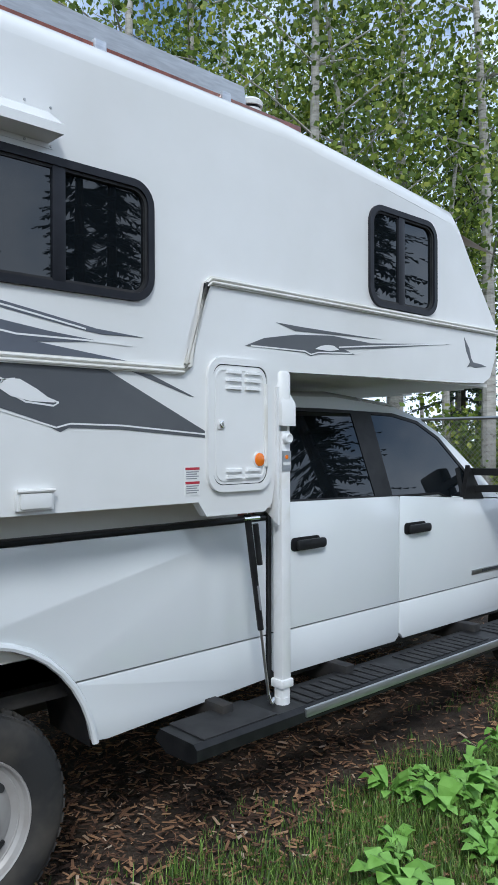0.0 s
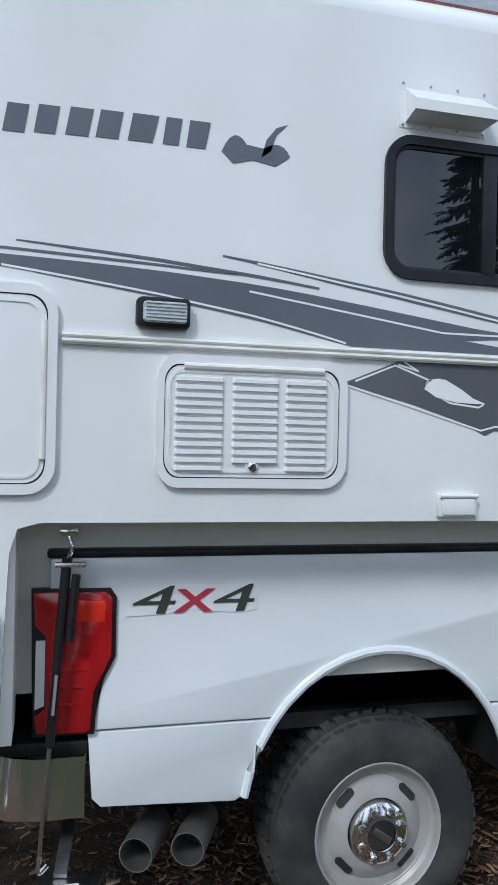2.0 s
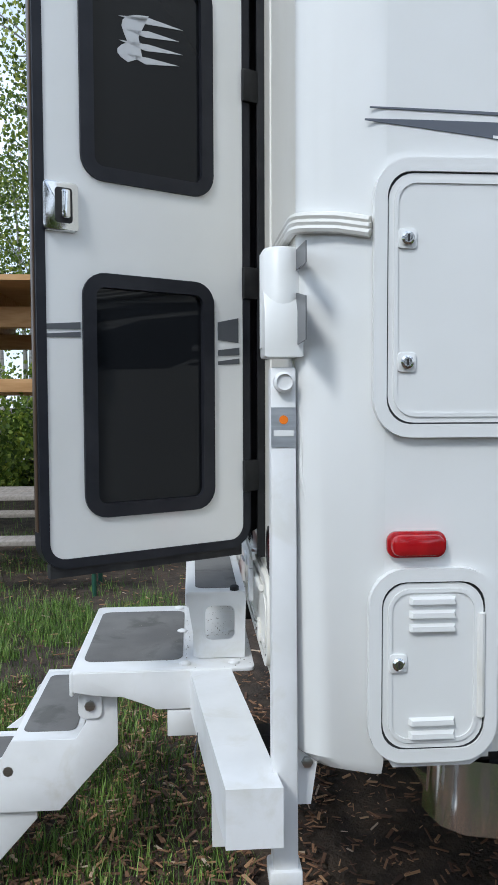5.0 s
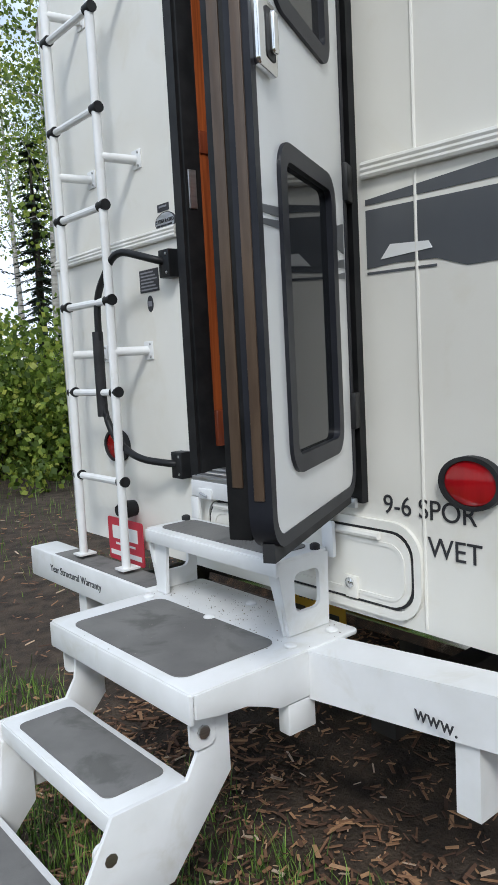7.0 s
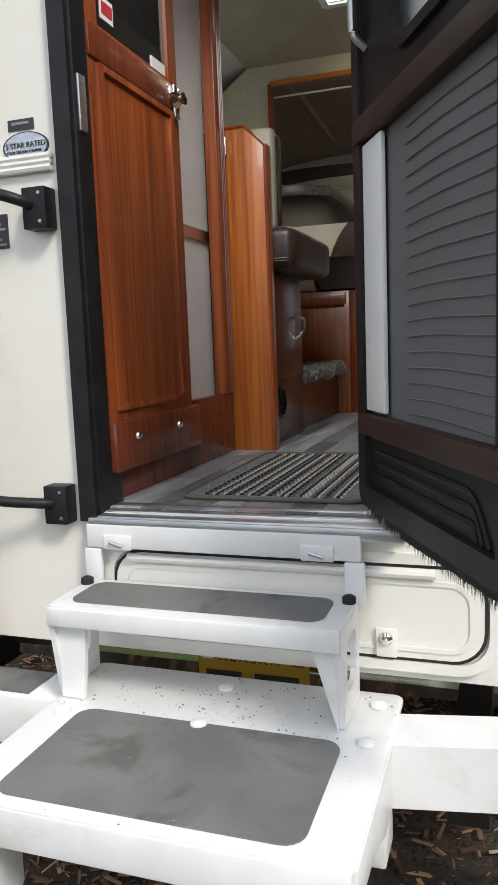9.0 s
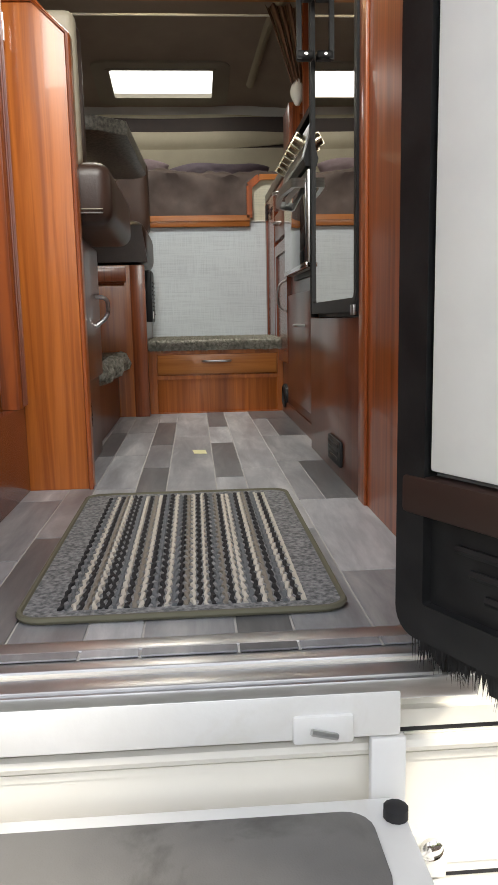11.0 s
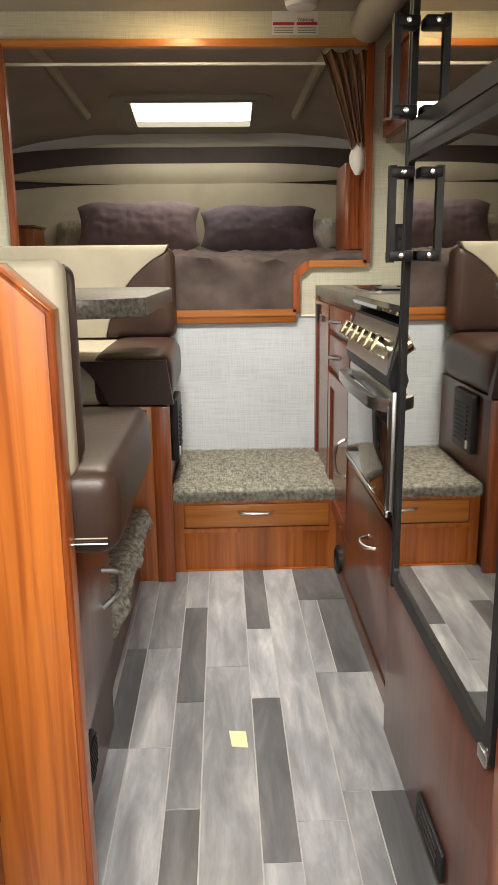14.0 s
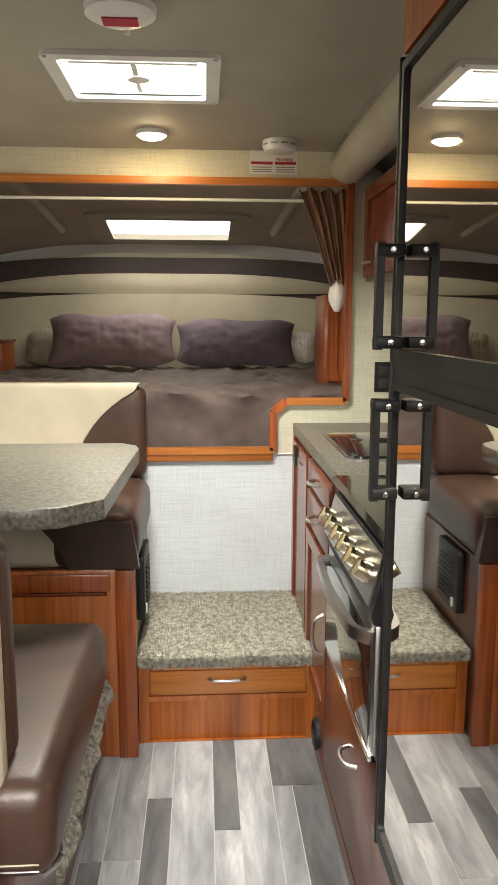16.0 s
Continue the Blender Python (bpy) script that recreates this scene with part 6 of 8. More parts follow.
def birch(seed, h, r):
    q = random.Random(seed)
    root = thing("birch_tree", (0, 0, 0), "slender pale birch tree with a thin green crown", "tree", "birches behind the camper")
    bm = B()
    pts, rad = [], []
    bx, by = q.uniform(-.5, .5), q.uniform(-.5, .5)
    for i in range(12):
        k = i / 11
        pts.append((bx * k * k + .06 * math.sin(5 * k + seed), by * k * k + .06 * math.cos(4 * k + seed), h * k))
        rad.append(r * (1 - .85 * k))
    tube(bm, pts, rad, 9)
    ends = []
    for i in range(18):
        k = q.uniform(.42, .98)
        p = Vector(pts[int(k * 11)])
        a, l = q.uniform(0, 6.28), (1.15 - k) * h * .24 + .3
        e = p + Vector((math.cos(a) * l, math.sin(a) * l, l * q.uniform(.2, .7)))
        m = p.lerp(e, .5) + Vector((0, 0, .08))
        tube(bm, [p, m, e], [r * .15, r * .10, r * .04], 5)
        ends += [m, e, p.lerp(e, .75), p.lerp(e, .3)]
    part("trunk", bm, BIRCH, root)
    V, F = [], []
    for e in ends:
        for _ in range(46):
            c = e + Vector((q.gauss(0, .46), q.gauss(0, .46), q.gauss(0, .42)))
            s = q.uniform(.028, .062)
            u = Vector((q.uniform(-1, 1), q.uniform(-1, 1), q.uniform(-1, 1))).normalized()
            w = u.cross(Vector((q.uniform(-1, 1), q.uniform(-1, 1), q.uniform(-.4, .4)))).normalized()
            n = len(V)
            V.extend([tuple(c - u * s), tuple(c + w * s * .8), tuple(c + u * s * 1.1), tuple(c - w * s * .8)])
            F.append((n, n + 1, n + 2, n + 3))
    mesh_of("crown", V, F, LEAF, "", "", parent=root)
    return root


def spruce(seed, h):
    q = random.Random(seed)
    root = thing("spruce_tree", (0, 0, 0), "tall dark spruce tree with drooping boughs", "tree", "spruces round the clearing")
    part("trunk", tube(B(), [(0, 0, 0), (0, 0, h * .5), (0, 0, h)], [.16, .1, .02], 8), DARKBARK, root)
    V, F = [], []
    z = h * .08
    while z < h * .99:
        k = z / h
        R = (1 - k) * h * .17 + .12
        for i in range(int(7 + 9 * (1 - k))):
            a = q.uniform(0, 6.28)
            l = R * q.uniform(.6, 1.1)
            for j in range(11):
                u = (j + 1) / 11
                for sgn in (-1, 1):
                    sl = .26 * (1.15 - u) + .05
                    aa = a + sgn * q.uniform(.5, .9)
                    px, py, pz = math.cos(a) * l * u, math.sin(a) * l * u, z - l * u * .32 + q.uniform(-.03, .03)
                    n = len(V)
                    V.extend([(px, py, pz), (px + math.cos(aa) * sl, py + math.sin(aa) * sl, pz - sl * .35), (px + math.cos(a) * .12, py + math.sin(a) * .12, pz - .03)])
                    F.append((n, n + 1, n + 2))
        z += .22 + .1 * (1 - k)
    mesh_of("crown", V, F, NEEDLE, "", "", parent=root)
    return root


rnd = random.Random(21)
kinds = [birch(1, 11, .13), birch(2, 9.5, .10), birch(3, 12.5, .15), birch(4, 8, .08)]
spr = [spruce(5, 11), spruce(6, 8)]
# the nearest row of birches behind the truck, by bearing and distance from the clearing
spots = [(0.58 + d * math.sin(radians(b)), -3.05 + d * math.cos(radians(b))) for b, d in ((34.2, 10.5), (35.7, 14), (38.8, 13), (44.1, 12), (47.4, 11), (51.0, 11.5), (53.8, 13.5), (57.3, 12.5), (60.5, 12.0), (32.0, 15), (41.5, 17))]
for i in range(50):
    a = radians(rnd.uniform(8, 118))
    d = rnd.uniform(11, 18) if i < 22 else rnd.uniform(15, 30)
    spots.append((0.6 + d * math.cos(a) * 1.15, -1.5 + d * math.sin(a) * 1.0 + 1.5))
first = set()
n = 0
for x, y in spots:
    if y < 2.6 and x < 8.2:
        continue
    if -5 < x < -0.3 and y < 9.5:
        continue
    k = n % 4
    m = pose(x, y, GROUND - .05, 0, 0, rnd.uniform(0, 360)) @ Matrix.Scale(1, 4)
    if k not in first:
        first.add(k)
        kinds[k].matrix_basis = m
    else:
        copy_thing(kinds[k], m)
    n += 1
for i, (x, y) in enumerate(((5.2, 9.5), (7.0, 12.0), (9.5, 15.0), (12.0, 10.0), (4.5, 16.0), (15.0, 13.0), (1.0, 18.0), (8.0, 19.0), (17.0, 7.0), (3.0, 13.0), (-7.0, 12), (-3, -9.5), (0.5, -11), (2.6, -9.0), (4.6, -10.5), (6.8, -9.5), (9, -12), (-6, -10), (11, -7), (-8.5, -6), (-10, 0), (-9.5, 5), (1.5, -13.5), (5.6, -13))):
    m = pose(x, y, GROUND - .05, 0, 0, rnd.uniform(0, 360))
    if i < 2:
        spr[i].matrix_basis = m
    else:
        copy_thing(spr[i % 2], m)


# shrubs and undergrowth behind
def shrub(seed, n, r):
    q = random.Random(seed)
    V, F = [], []
    clumps = [Vector((q.gauss(0, r * .5), q.gauss(0, r * .5), abs(q.gauss(r * .6, r * .45)))) for _ in range(26)]
    for i in range(n):
        c = q.choice(clumps) + Vector((q.gauss(0, .2), q.gauss(0, .2), q.gauss(0, .2)))
        c.z = max(c.z, .03)
        s = q.uniform(.03, .06)
        u = Vector((q.uniform(-1, 1), q.uniform(-1, 1), q.uniform(-1, 1))).normalized()
        w = u.cross(Vector((q.uniform(-1, 1), q.uniform(-1, 1), q.uniform(-.4, .4)))).normalized()
        k = len(V)
        V.extend([tuple(c - u * s), tuple(c + w * s * .8), tuple(c + u * s * 1.1), tuple(c - w * s * .8)])
        F.append((k, k + 1, k + 2, k + 3))
    root = thing("shrub", (0, 0, 0), "leafy green undergrowth shrub behind the clearing", "shrub", "undergrowth")
    mesh_of("leaves", V, F, LEAF, "", "", parent=root)
    bm = B()
    for c in clumps[:9]:
        tube(bm, [(0, 0, 0), c * .5, c], [.015, .01, .004], 5)
    part("stems", bm, DARKBARK, root)
    return root


sh = [shrub(31, 2600, 1.1), shrub(32, 3200, 1.5)]
k = 0
for i in range(62):
    a = radians(rnd.uniform(2, 124))
    d = rnd.uniform(8.0, 14)
    x, y = 0.6 + d * math.cos(a) * 1.1, 0.0 + d * math.sin(a)
    if -4.5 < x < 0.2 and y < 9.5:
        y += 4.5
    m = pose(x, y, GROUND - .05, 0, 0, rnd.uniform(0, 360)) @ Matrix.Scale(1, 4)
    if k < 2:
        sh[k].matrix_basis = m
    else:
        copy_thing(sh[k % 2], m)
    k += 1
for i in range(14):
    a = radians(rnd.uniform(180, 350))
    x, y = 1 + 9 * math.cos(a), -1.5 + 8.5 * math.sin(a)
    copy_thing(sh[i % 2], pose(x, y, GROUND - .05, 0, 0, rnd.uniform(0, 360)))

# chain-link fence
t = thing("chain_link_fence", (8.4, 2, GROUND), "galvanised chain-link fence with round posts", "fence")
FX = 8.4
for i in range(6):
    part("post", tube(B(), [(FX, -4 + i * 2.4, GROUND - .05), (FX, -4 + i * 2.4, 1.95)], 0.03, 10), STEEL, t)
part("top_rail", tube(B(), [(FX, -4, 1.93), (FX, 8, 1.93)], 0.02, 8), STEEL, t)
V, F = [], []
def wire(p, q):
    k = len(V)
    w = .0035
    for c in (p, q):
        V.extend([(c[0], c[1] - w, c[2]), (c[0], c[1] + w, c[2]), (c[0] - w, c[1], c[2] + w)])
    F.extend([(k, k + 1, k + 4, k + 3), (k + 1, k + 2, k + 5, k + 4), (k + 2, k, k + 3, k + 5)])
for i in range(-26, 200):
    y = -4 + i * .06
    for s in (1, -1):
        a, b = (y, 0.15), (y + s * 1.78, 1.93)
        if min(a[1 - 1], b[0]) < -4 or max(a[0], b[0]) > 8:
            continue
        wire((FX, a[0], a[1]), (FX, b[0], b[1]))
mesh_of("wire_mesh", V, F, STEEL, "", "", parent=t)
settle(t)
bpy.data.objects["wire_mesh"]["kind"] = "stuff"

# picnic shelter and table behind the camper
t = thing("picnic_shelter", (-2.5, 6.5, GROUND), "open timber picnic shelter with braced posts", "shelter")
for x, y in ((-0.75, 5.2), (-0.75, 8.2), (-4.2, 5.2), (-4.2, 8.2)):
    part("post", box(B(), x - .07, x + .07, y - .07, y + .07, GROUND - .05, 2.35, 0.006), TIMBER, t)
    part("post_base", box(B(), x - .16, x + .12, y - .12, y + .12, GROUND - .05, 0.22, 0.006), TIMBER, t)
    s = 1 if x < -2 else -1
    q = box(B(), -.45, .45, -.04, .04, -.05, .05)
    o = part("brace", q, TIMBER, t)
    o.matrix_basis = pose(x + s * .32, y, 2.05, 0, s * -45, 0)
for y in (5.2, 8.2):
    part("beam", box(B(), -4.6, -0.35, y - .07, y + .07, 2.35, 2.55, 0.006), TIMBER, t)
    part("beam", box(B(), -4.6, -0.35, y - .09, y - .02, 1.72, 1.85, 0.006), TIMBER, t)
for i in range(8):
    part("rafter", box(B(), -4.6 + i * .6, -4.52 + i * .6, 4.7, 8.7, 2.55, 2.72), TIMBER, t)
part("roof_deck", box(B(), -4.75, -0.2, 4.6, 8.8, 2.72, 2.77), TIMBER, t)
settle(t)
t = thing("picnic_table", (-1.5, 4.4, GROUND), "weathered plank picnic table on green and red steel legs", "picnic table")
GREENM = material("green_steel", (0.02, 0.08, 0.05), 0.5)
REDM = material("red_steel", (0.35, 0.03, 0.02), 0.5)
for i in range(5):
    part("plank", box(B(), -2.6, -0.85, 4.0 + i * .15, 4.142 + i * .15, 0.80, 0.84, 0.004), PLYWOOD, t)
for y in (3.55, 5.05):
    part("seat_plank", box(B(), -2.6, -0.85, y, y + .26, 0.50, 0.54, 0.004), PLYWOOD, t)
for x in (-2.4, -1.0):
    for y in (4.05, 4.68, 3.65, 5.18):
        zt = 0.80 if 3.9 < y < 5 else 0.50
        part("leg", tube(B(), [(x, y, GROUND - .04), (x, y, zt)], 0.02, 8), GREENM, t)
        part("leg_band", tube(B(), [(x, y, zt - .16), (x, y, zt - .06)], 0.023, 8), REDM, t)
settle(t)

# ---- inside the camper ----
GY = -0.218                    # face of the galley
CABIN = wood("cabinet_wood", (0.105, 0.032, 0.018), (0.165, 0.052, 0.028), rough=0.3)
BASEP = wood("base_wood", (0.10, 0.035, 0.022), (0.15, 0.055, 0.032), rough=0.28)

# floor planks
def plank_tone(name, shade):
    """Wood-look porcelain in one of the three shades, worn white in patches."""
    TILE = material(name, (0.3, 0.3, 0.3), 0.32)
    tv = coords(TILE, (1.2, 6, 1))
    oi = nd(TILE, "ShaderNodeObjectInfo")
    off = nd(TILE, "ShaderNodeVectorMath")
    off.operation = "ADD"
    TILE.node_tree.links.new(tv, off.inputs[0])
    mulv = nd(TILE, "ShaderNodeVectorMath")
    mulv.operation = "MULTIPLY"
    mulv.inputs[1].default_value = (17.0, 31.0, 0.0)
    comb = nd(TILE, "ShaderNodeCombineXYZ")
    for k in (0, 1):
        TILE.node_tree.links.new(oi.outputs["Random"], comb.inputs[k])
    TILE.node_tree.links.new(comb.outputs[0], mulv.inputs[0])
    TILE.node_tree.links.new(mulv.outputs[0], off.inputs[1])
    tf = noise_of(TILE, off.outputs[0], 2.6, 6, 0.62, 0.4)
    tone = ramp(TILE, tf, [(0.28, (0.20, 0.20, 0.21)), (0.46, (0.30, 0.31, 0.325)), (0.58, (0.42, 0.43, 0.44)), (0.70, (0.58, 0.58, 0.575)), (0.80, (0.86, 0.86, 0.84))])
    base = mix_random(TILE, ramp(TILE, tf, [(0.0, (shade, shade, shade * 1.02)), (1.0, (shade, shade, shade * 1.01))]), 0.12)
    mxt = nd(TILE, "ShaderNodeMix")
    mxt.data_type, mxt.blend_type = "RGBA", "MULTIPLY"
    mxt.inputs["Factor"].default_value = 1.0
    TILE.node_tree.links.new(tone, mxt.inputs["A"])
    TILE.node_tree.links.new(base, mxt.inputs["B"])
    link(TILE, mxt.outputs["Result"], "Base Color")
    bump(TILE, noise_of(TILE, coords(TILE, (3, 60, 1)), 4), 0.08, 0.001)
    return TILE


GROUT = mottled("pale_grout", (0.5, 0.49, 0.47), (0.42, 0.41, 0.4), 20, 0.8)
floor = solo("floor", box(B(), 0.03, XW, -0.66, 1.24, FLOOR - 0.05, FLOOR - 0.002), GROUT, "grey wood-look plank tiles with pale joints", "floor", kind="structure")
TONES = {"p": plank_tone("pale_plank", 1.02), "m": plank_tone("grey_plank", 0.72), "d": plank_tone("dark_plank", 0.36)}
plank_mesh = {}


def plank(x0, x1, y0, y1, tone):
    key = (round(x1 - x0, 3), round(y1 - y0, 3), tone)
    if key not in plank_mesh:
        me = finish(box(B(), 0, x1 - x0 - .003, 0, y1 - y0 - .003, -.006, 0.0, 0.0006, 1), "plank")
        me.materials.append(TONES[tone])
        plank_mesh[key] = me
    o = new("plank", plank_mesh[key])
    o.parent = floor
    o.location = (x0, y0, FLOOR)


# each run of planks from the step box back to the door: where each plank ends, and its tone
RUNS = [
    (0.283, 0.38, "m1.857 p1.40 p0.95 p0.50 m0.03"),
    (0.21, 0.283, "p2.11 d1.578 m1.196 d0.70 m0.35 p0.03"),
    (0.091, 0.21, "p1.745 m0.80 p0.40 m0.03"),
    (0.017, 0.091, "d1.96 p1.588 d1.047 p0.62 m0.25 d0.03"),
    (-0.085, 0.017, "p1.15 p0.55 m0.03"),
    (0.38, 0.44, "m1.857 d1.40 p1.0 m0.55 d0.03"),
    (0.44, 0.56, "p0.85 m0.42 p0.03"),
]
for y0, y1, run in RUNS:
    x = XW
    for w in run.split():
        plank(float(w[1:]), x, y0, y1, w[0])
        x = float(w[1:])
for x0, x1, y0, y1, tone in ((2.15, XW, -0.262, -0.085, "d"), (1.70, 2.15, -0.145, -0.085, "m"), (1.70, 2.15, -0.262, -0.145, "d"), (1.232, 1.70, -0.262, -0.085, "m"), (0.78, 1.232, -0.145, -0.085, "m"),
                             (0.78, 1.232, -0.262, -0.145, "d"), (0.30, 0.78, -0.262, -0.085, "p"), (0.03, 0.30, -0.262, -0.085, "m")):
    plank(x0, x1, y0, y1, tone)
# a small pale yellow four-sided patch just above the planks
t = thing("paper_note", (1.41, 0.12, FLOOR), "small pale yellow patch flat on the planks", "note")
part("sheet", slab(B(), "z", FLOOR + .001, FLOOR + .002, [(1.385, 0.105), (1.445, 0.108), (1.45, 0.148), (1.39, 0.142)]), material("pale_yellow", (0.75, 0.72, 0.42), 0.7), t)
settle(t)

# mat
MATB = mottled("grey_mat_border", (0.08, 0.085, 0.09), (0.26, 0.265, 0.27), 130, 0.95, bmp=0.6, bscale=200)
t = thing("door_mat", (0.48, 0.17, FLOOR), "striped woven door mat in black, cream and grey", "mat")
mx0, mx1, my0, my1 = 0.135, 0.855, -0.065, 0.38
part("mat_base", slab(B(), "z", FLOOR + .001, FLOOR + .007, rrect(mx0, mx1, my0, my1, 0.035, 5), bev=0.002), MATB, t)
stripe = [material("mat_" + nme, c, 0.95) for nme, c in (("black", (0.015, 0.015, 0.017)), ("cream", (0.5, 0.47, 0.41)), ("grey", (0.12, 0.13, 0.14)), ("taupe", (0.20, 0.18, 0.15)))]
for m_ in stripe:
    bump(m_, noise_of(m_, coords(m_), 150), 0.8, 0.003)
yy = my0 + .05
order = [1, 0, 1, 2, 0, 3, 1, 0, 2, 1, 1, 0, 3, 2, 0, 1, 0, 1, 3, 0, 2, 1, 0, 2, 0, 1, 3, 0, 1, 2, 0, 0, 1, 3, 0, 1, 2, 0]
for k, s in enumerate(order):
    w = (my1 - my0 - .10) / len(order)
    bm = B()
    n = 84
    rows = []
    for j in range(n + 1):
        x = mx0 + .03 + (mx1 - mx0 - .06) * j / n
        c = yy + w / 2 + w * .20 * math.sin(j * 1.55 + k * 2.1)
        h = w * (.40 + .13 * math.sin(j * 1.55 + k))
        z = FLOOR + .0095 + .002 * math.sin(j * 1.55 + k * .7)
        rows.append([(x, c - h, FLOOR + .006), (x, c - h * .6, z), (x, c + h * .6, z), (x, c + h, FLOOR + .006)])
    part("stripe", loft(bm, rows), stripe[s], t)
    yy += w
part("binding", tube(B(), [(a, b, FLOOR + .006) for a, b in rrect(mx0, mx1, my0, my1, 0.035, 5)] + [(mx1, my1 - .035, FLOOR + .006)], 0.005, 6), material("mat_binding", (0.12, 0.115, 0.08), 0.9), t)
settle(t)


def pull(parent, p, axis, l=0.09, out=0.025, n=(0, -1, 0)):
    """A bowed metal pull handle."""
    a = Vector(p)
    d = Vector({"x": (1, 0, 0), "y": (0, 1, 0), "z": (0, 0, 1)}[axis]) * l / 2
    o = Vector(n) * out
    return part("handle", tube(B(), bend([a - d, a - d * .8 + o * .8, a + o * 1.1, a + d * .8 + o * .8, a + d], 0.03, 4), 0.005, 8), STEEL, parent)


def panel_door(parent, axis, c, out, a0, a1, b0, b1, mat, rail=0.045, name="door"):
    """A framed cabinet door: c is the face of the cabinet, out the way it faces."""
    d = part(name, slab(B(), axis, c, c + out * .010, [(a0, b0), (a1, b0), (a1, b1), (a0, b1)]), mat, parent)
    part("door_frame", slab(B(), axis, c + out * .008, c + out * .018, [(a0, b0), (a1, b0), (a1, b1), (a0, b1)], [[(a0 + rail, b0 + rail), (a1 - rail, b0 + rail), (a1 - rail, b1 - rail), (a0 + rail, b1 - rail)]]), mat, d)
    return d


# bathroom wall beside the door
BY = 0.53
LAY[:] = [[(0.04, 0.045), (0.13, 0.165), (0.37, 0.412), (0.415, 0.485), (0.46, 0.545), (0.475, 0.57), (0.70, 0.86), (0.75, 0.90), (0.97, 0.953)], 0.0]
t = thing("bathroom_partition", (0.5, BY, FLOOR), "red wood bathroom wall with a sliding door half open", "partition")
part("base_panel", box(B(), 0.04, 0.97, BY, BY + .03, FLOOR, 1.385, 0.003), WOODD, t)
d = part("sliding_door", slab(B(), "y", BY - .016, BY + .012, [(0.045, 1.36), (0.46, 1.36), (0.46, CEIL - .02), (0.045, CEIL - .02)], [[(0.085, 2.275), (0.42, 2.275), (0.42, 2.95), (0.085, 2.95)]]), WOODR, t)
part("door_panel", box(B(), 0.085, 0.415, BY - .012, BY + .01, 1.41, 2.18, 0.004), WOODO, d)
part("panel_moulding", slab(B(), "y", BY - .024, BY - .014, [(0.075, 1.40), (0.425, 1.40), (0.425, 2.19), (0.075, 2.19)], [[(0.09, 1.415), (0.41, 1.415), (0.41, 2.175), (0.09, 2.175)]]), WOODR, d)
part("door_glass", box(B(), 0.085, 0.42, BY - .006, BY + .002, 2.275, 2.95), GLOSSB, d)
part("mid_rail", box(B(), 0.045, 0.46, BY - .022, BY - .014, 2.195, 2.265, 0.003), WOODD, d)
part("door_knob", lathe(B(), "y", 0.428, 2.222, [(0.02, BY - .022), (0.022, BY - .028), (0.012, BY - .045), (0.016, BY - .055), (0, BY - .058)], 16), CHROME, d)
part("door_lock", box(B(), 0.425, 0.452, BY - .028, BY - .02, 2.175, 2.265, 0.004), CHROME, d)
part("notice", box(B(), 0.11, 0.165, BY - .0075, BY - .006, 2.305, 2.355), WHITEP, d)
part("notice_print", box(B(), 0.115, 0.16, BY - .0085, BY - .007, 2.317, 2.345), REDP, d)
part("notice", box(B(), 0.36, 0.415, BY - .0085, BY - .006, 2.28, 2.31), WHITEP, d)
kb = part("kick_board", box(B(), 0.045, 0.475, BY - .032, BY - .002, 1.255, 1.375, 0.004), WOODD, t)
for x in (0.13, 0.37):
    part("screw", lathe(B(), "y", x, 1.332, [(0.011, BY - .032), (0.009, BY - .037), (0, BY - .038)], 12), CHROME, kb)
part("white_liner", box(B(), 0.40, 0.75, BY + .048, BY + .06, 1.2, CEIL), WHITEP, t)
part("liner_strip", box(B(), 0.40, 0.75, BY + .040, BY + .049, 1.885, 1.92), STEEL, t)
part("jamb", box(B(), 0.70, 0.745, BY - .01, BY + .03, 1.385, CEIL, 0.003), WOODR, t)
part("jamb_panel", box(B(), 0.745, 0.97, BY - .004, BY + .03, 1.385, CEIL, 0.003), WOODR, t)
for x in (0.755, 0.80, 0.86):
    part("jamb_moulding", tube(B(), [(x, BY - .006, 1.39), (x, BY - .006, CEIL)], 0.007, 6), WOODD, t)
part("strike", box(B(), 0.885, 0.915, BY - .014, BY - .003, 2.17, 2.23, 0.003), CHROME, t)
settle(t)
LAY[:] = [None, 0.0]

# dinette
DFL = 1.44
t = thing("dinette_end_panel", (1.0, 0.5, FLOOR), "orange wood end panel with a clipped upper corner", "panel")
part("panel", slab(B(), "x", 0.957, 1.012, [(0.385, FLOOR), (0.56, FLOOR), (0.56, 2.265), (0.455, 2.265), (0.385, 2.20)], bev=0.003), WOODO, t)
part("panel_edging", tube(B(), [(0.957, 0.388, FLOOR), (0.957, 0.388, 2.195), (0.957, 0.457, 2.262), (0.957, 0.56, 2.262)], 0.006, 6), WOODR, t)
part("return_panel", box(B(), 0.975, 1.012, 0.56, 1.22, FLOOR, 2.26), WOODO, t)
settle(t)


def cushion(bm, x0, x1, y0, y1, z0, z1, r=0.04, puff=0.015):
    q = B()
    box(q, x0, x1, y0, y1, z0, z1, r, 4)
    bmesh.ops.subdivide_edges(q, edges=[e for e in q.edges if e.calc_length() > .12], cuts=5, use_grid_fill=True)
    for v in q.verts:
        u, w = (v.co.x - x0) / (x1 - x0), (v.co.y - y0) / (y1 - y0)
        k = 16 * u * (1 - u) * w * (1 - w)
        if v.co.z > (z0 + z1) / 2:
            v.co.z += puff * min(1, k)
    return add(bm, q)


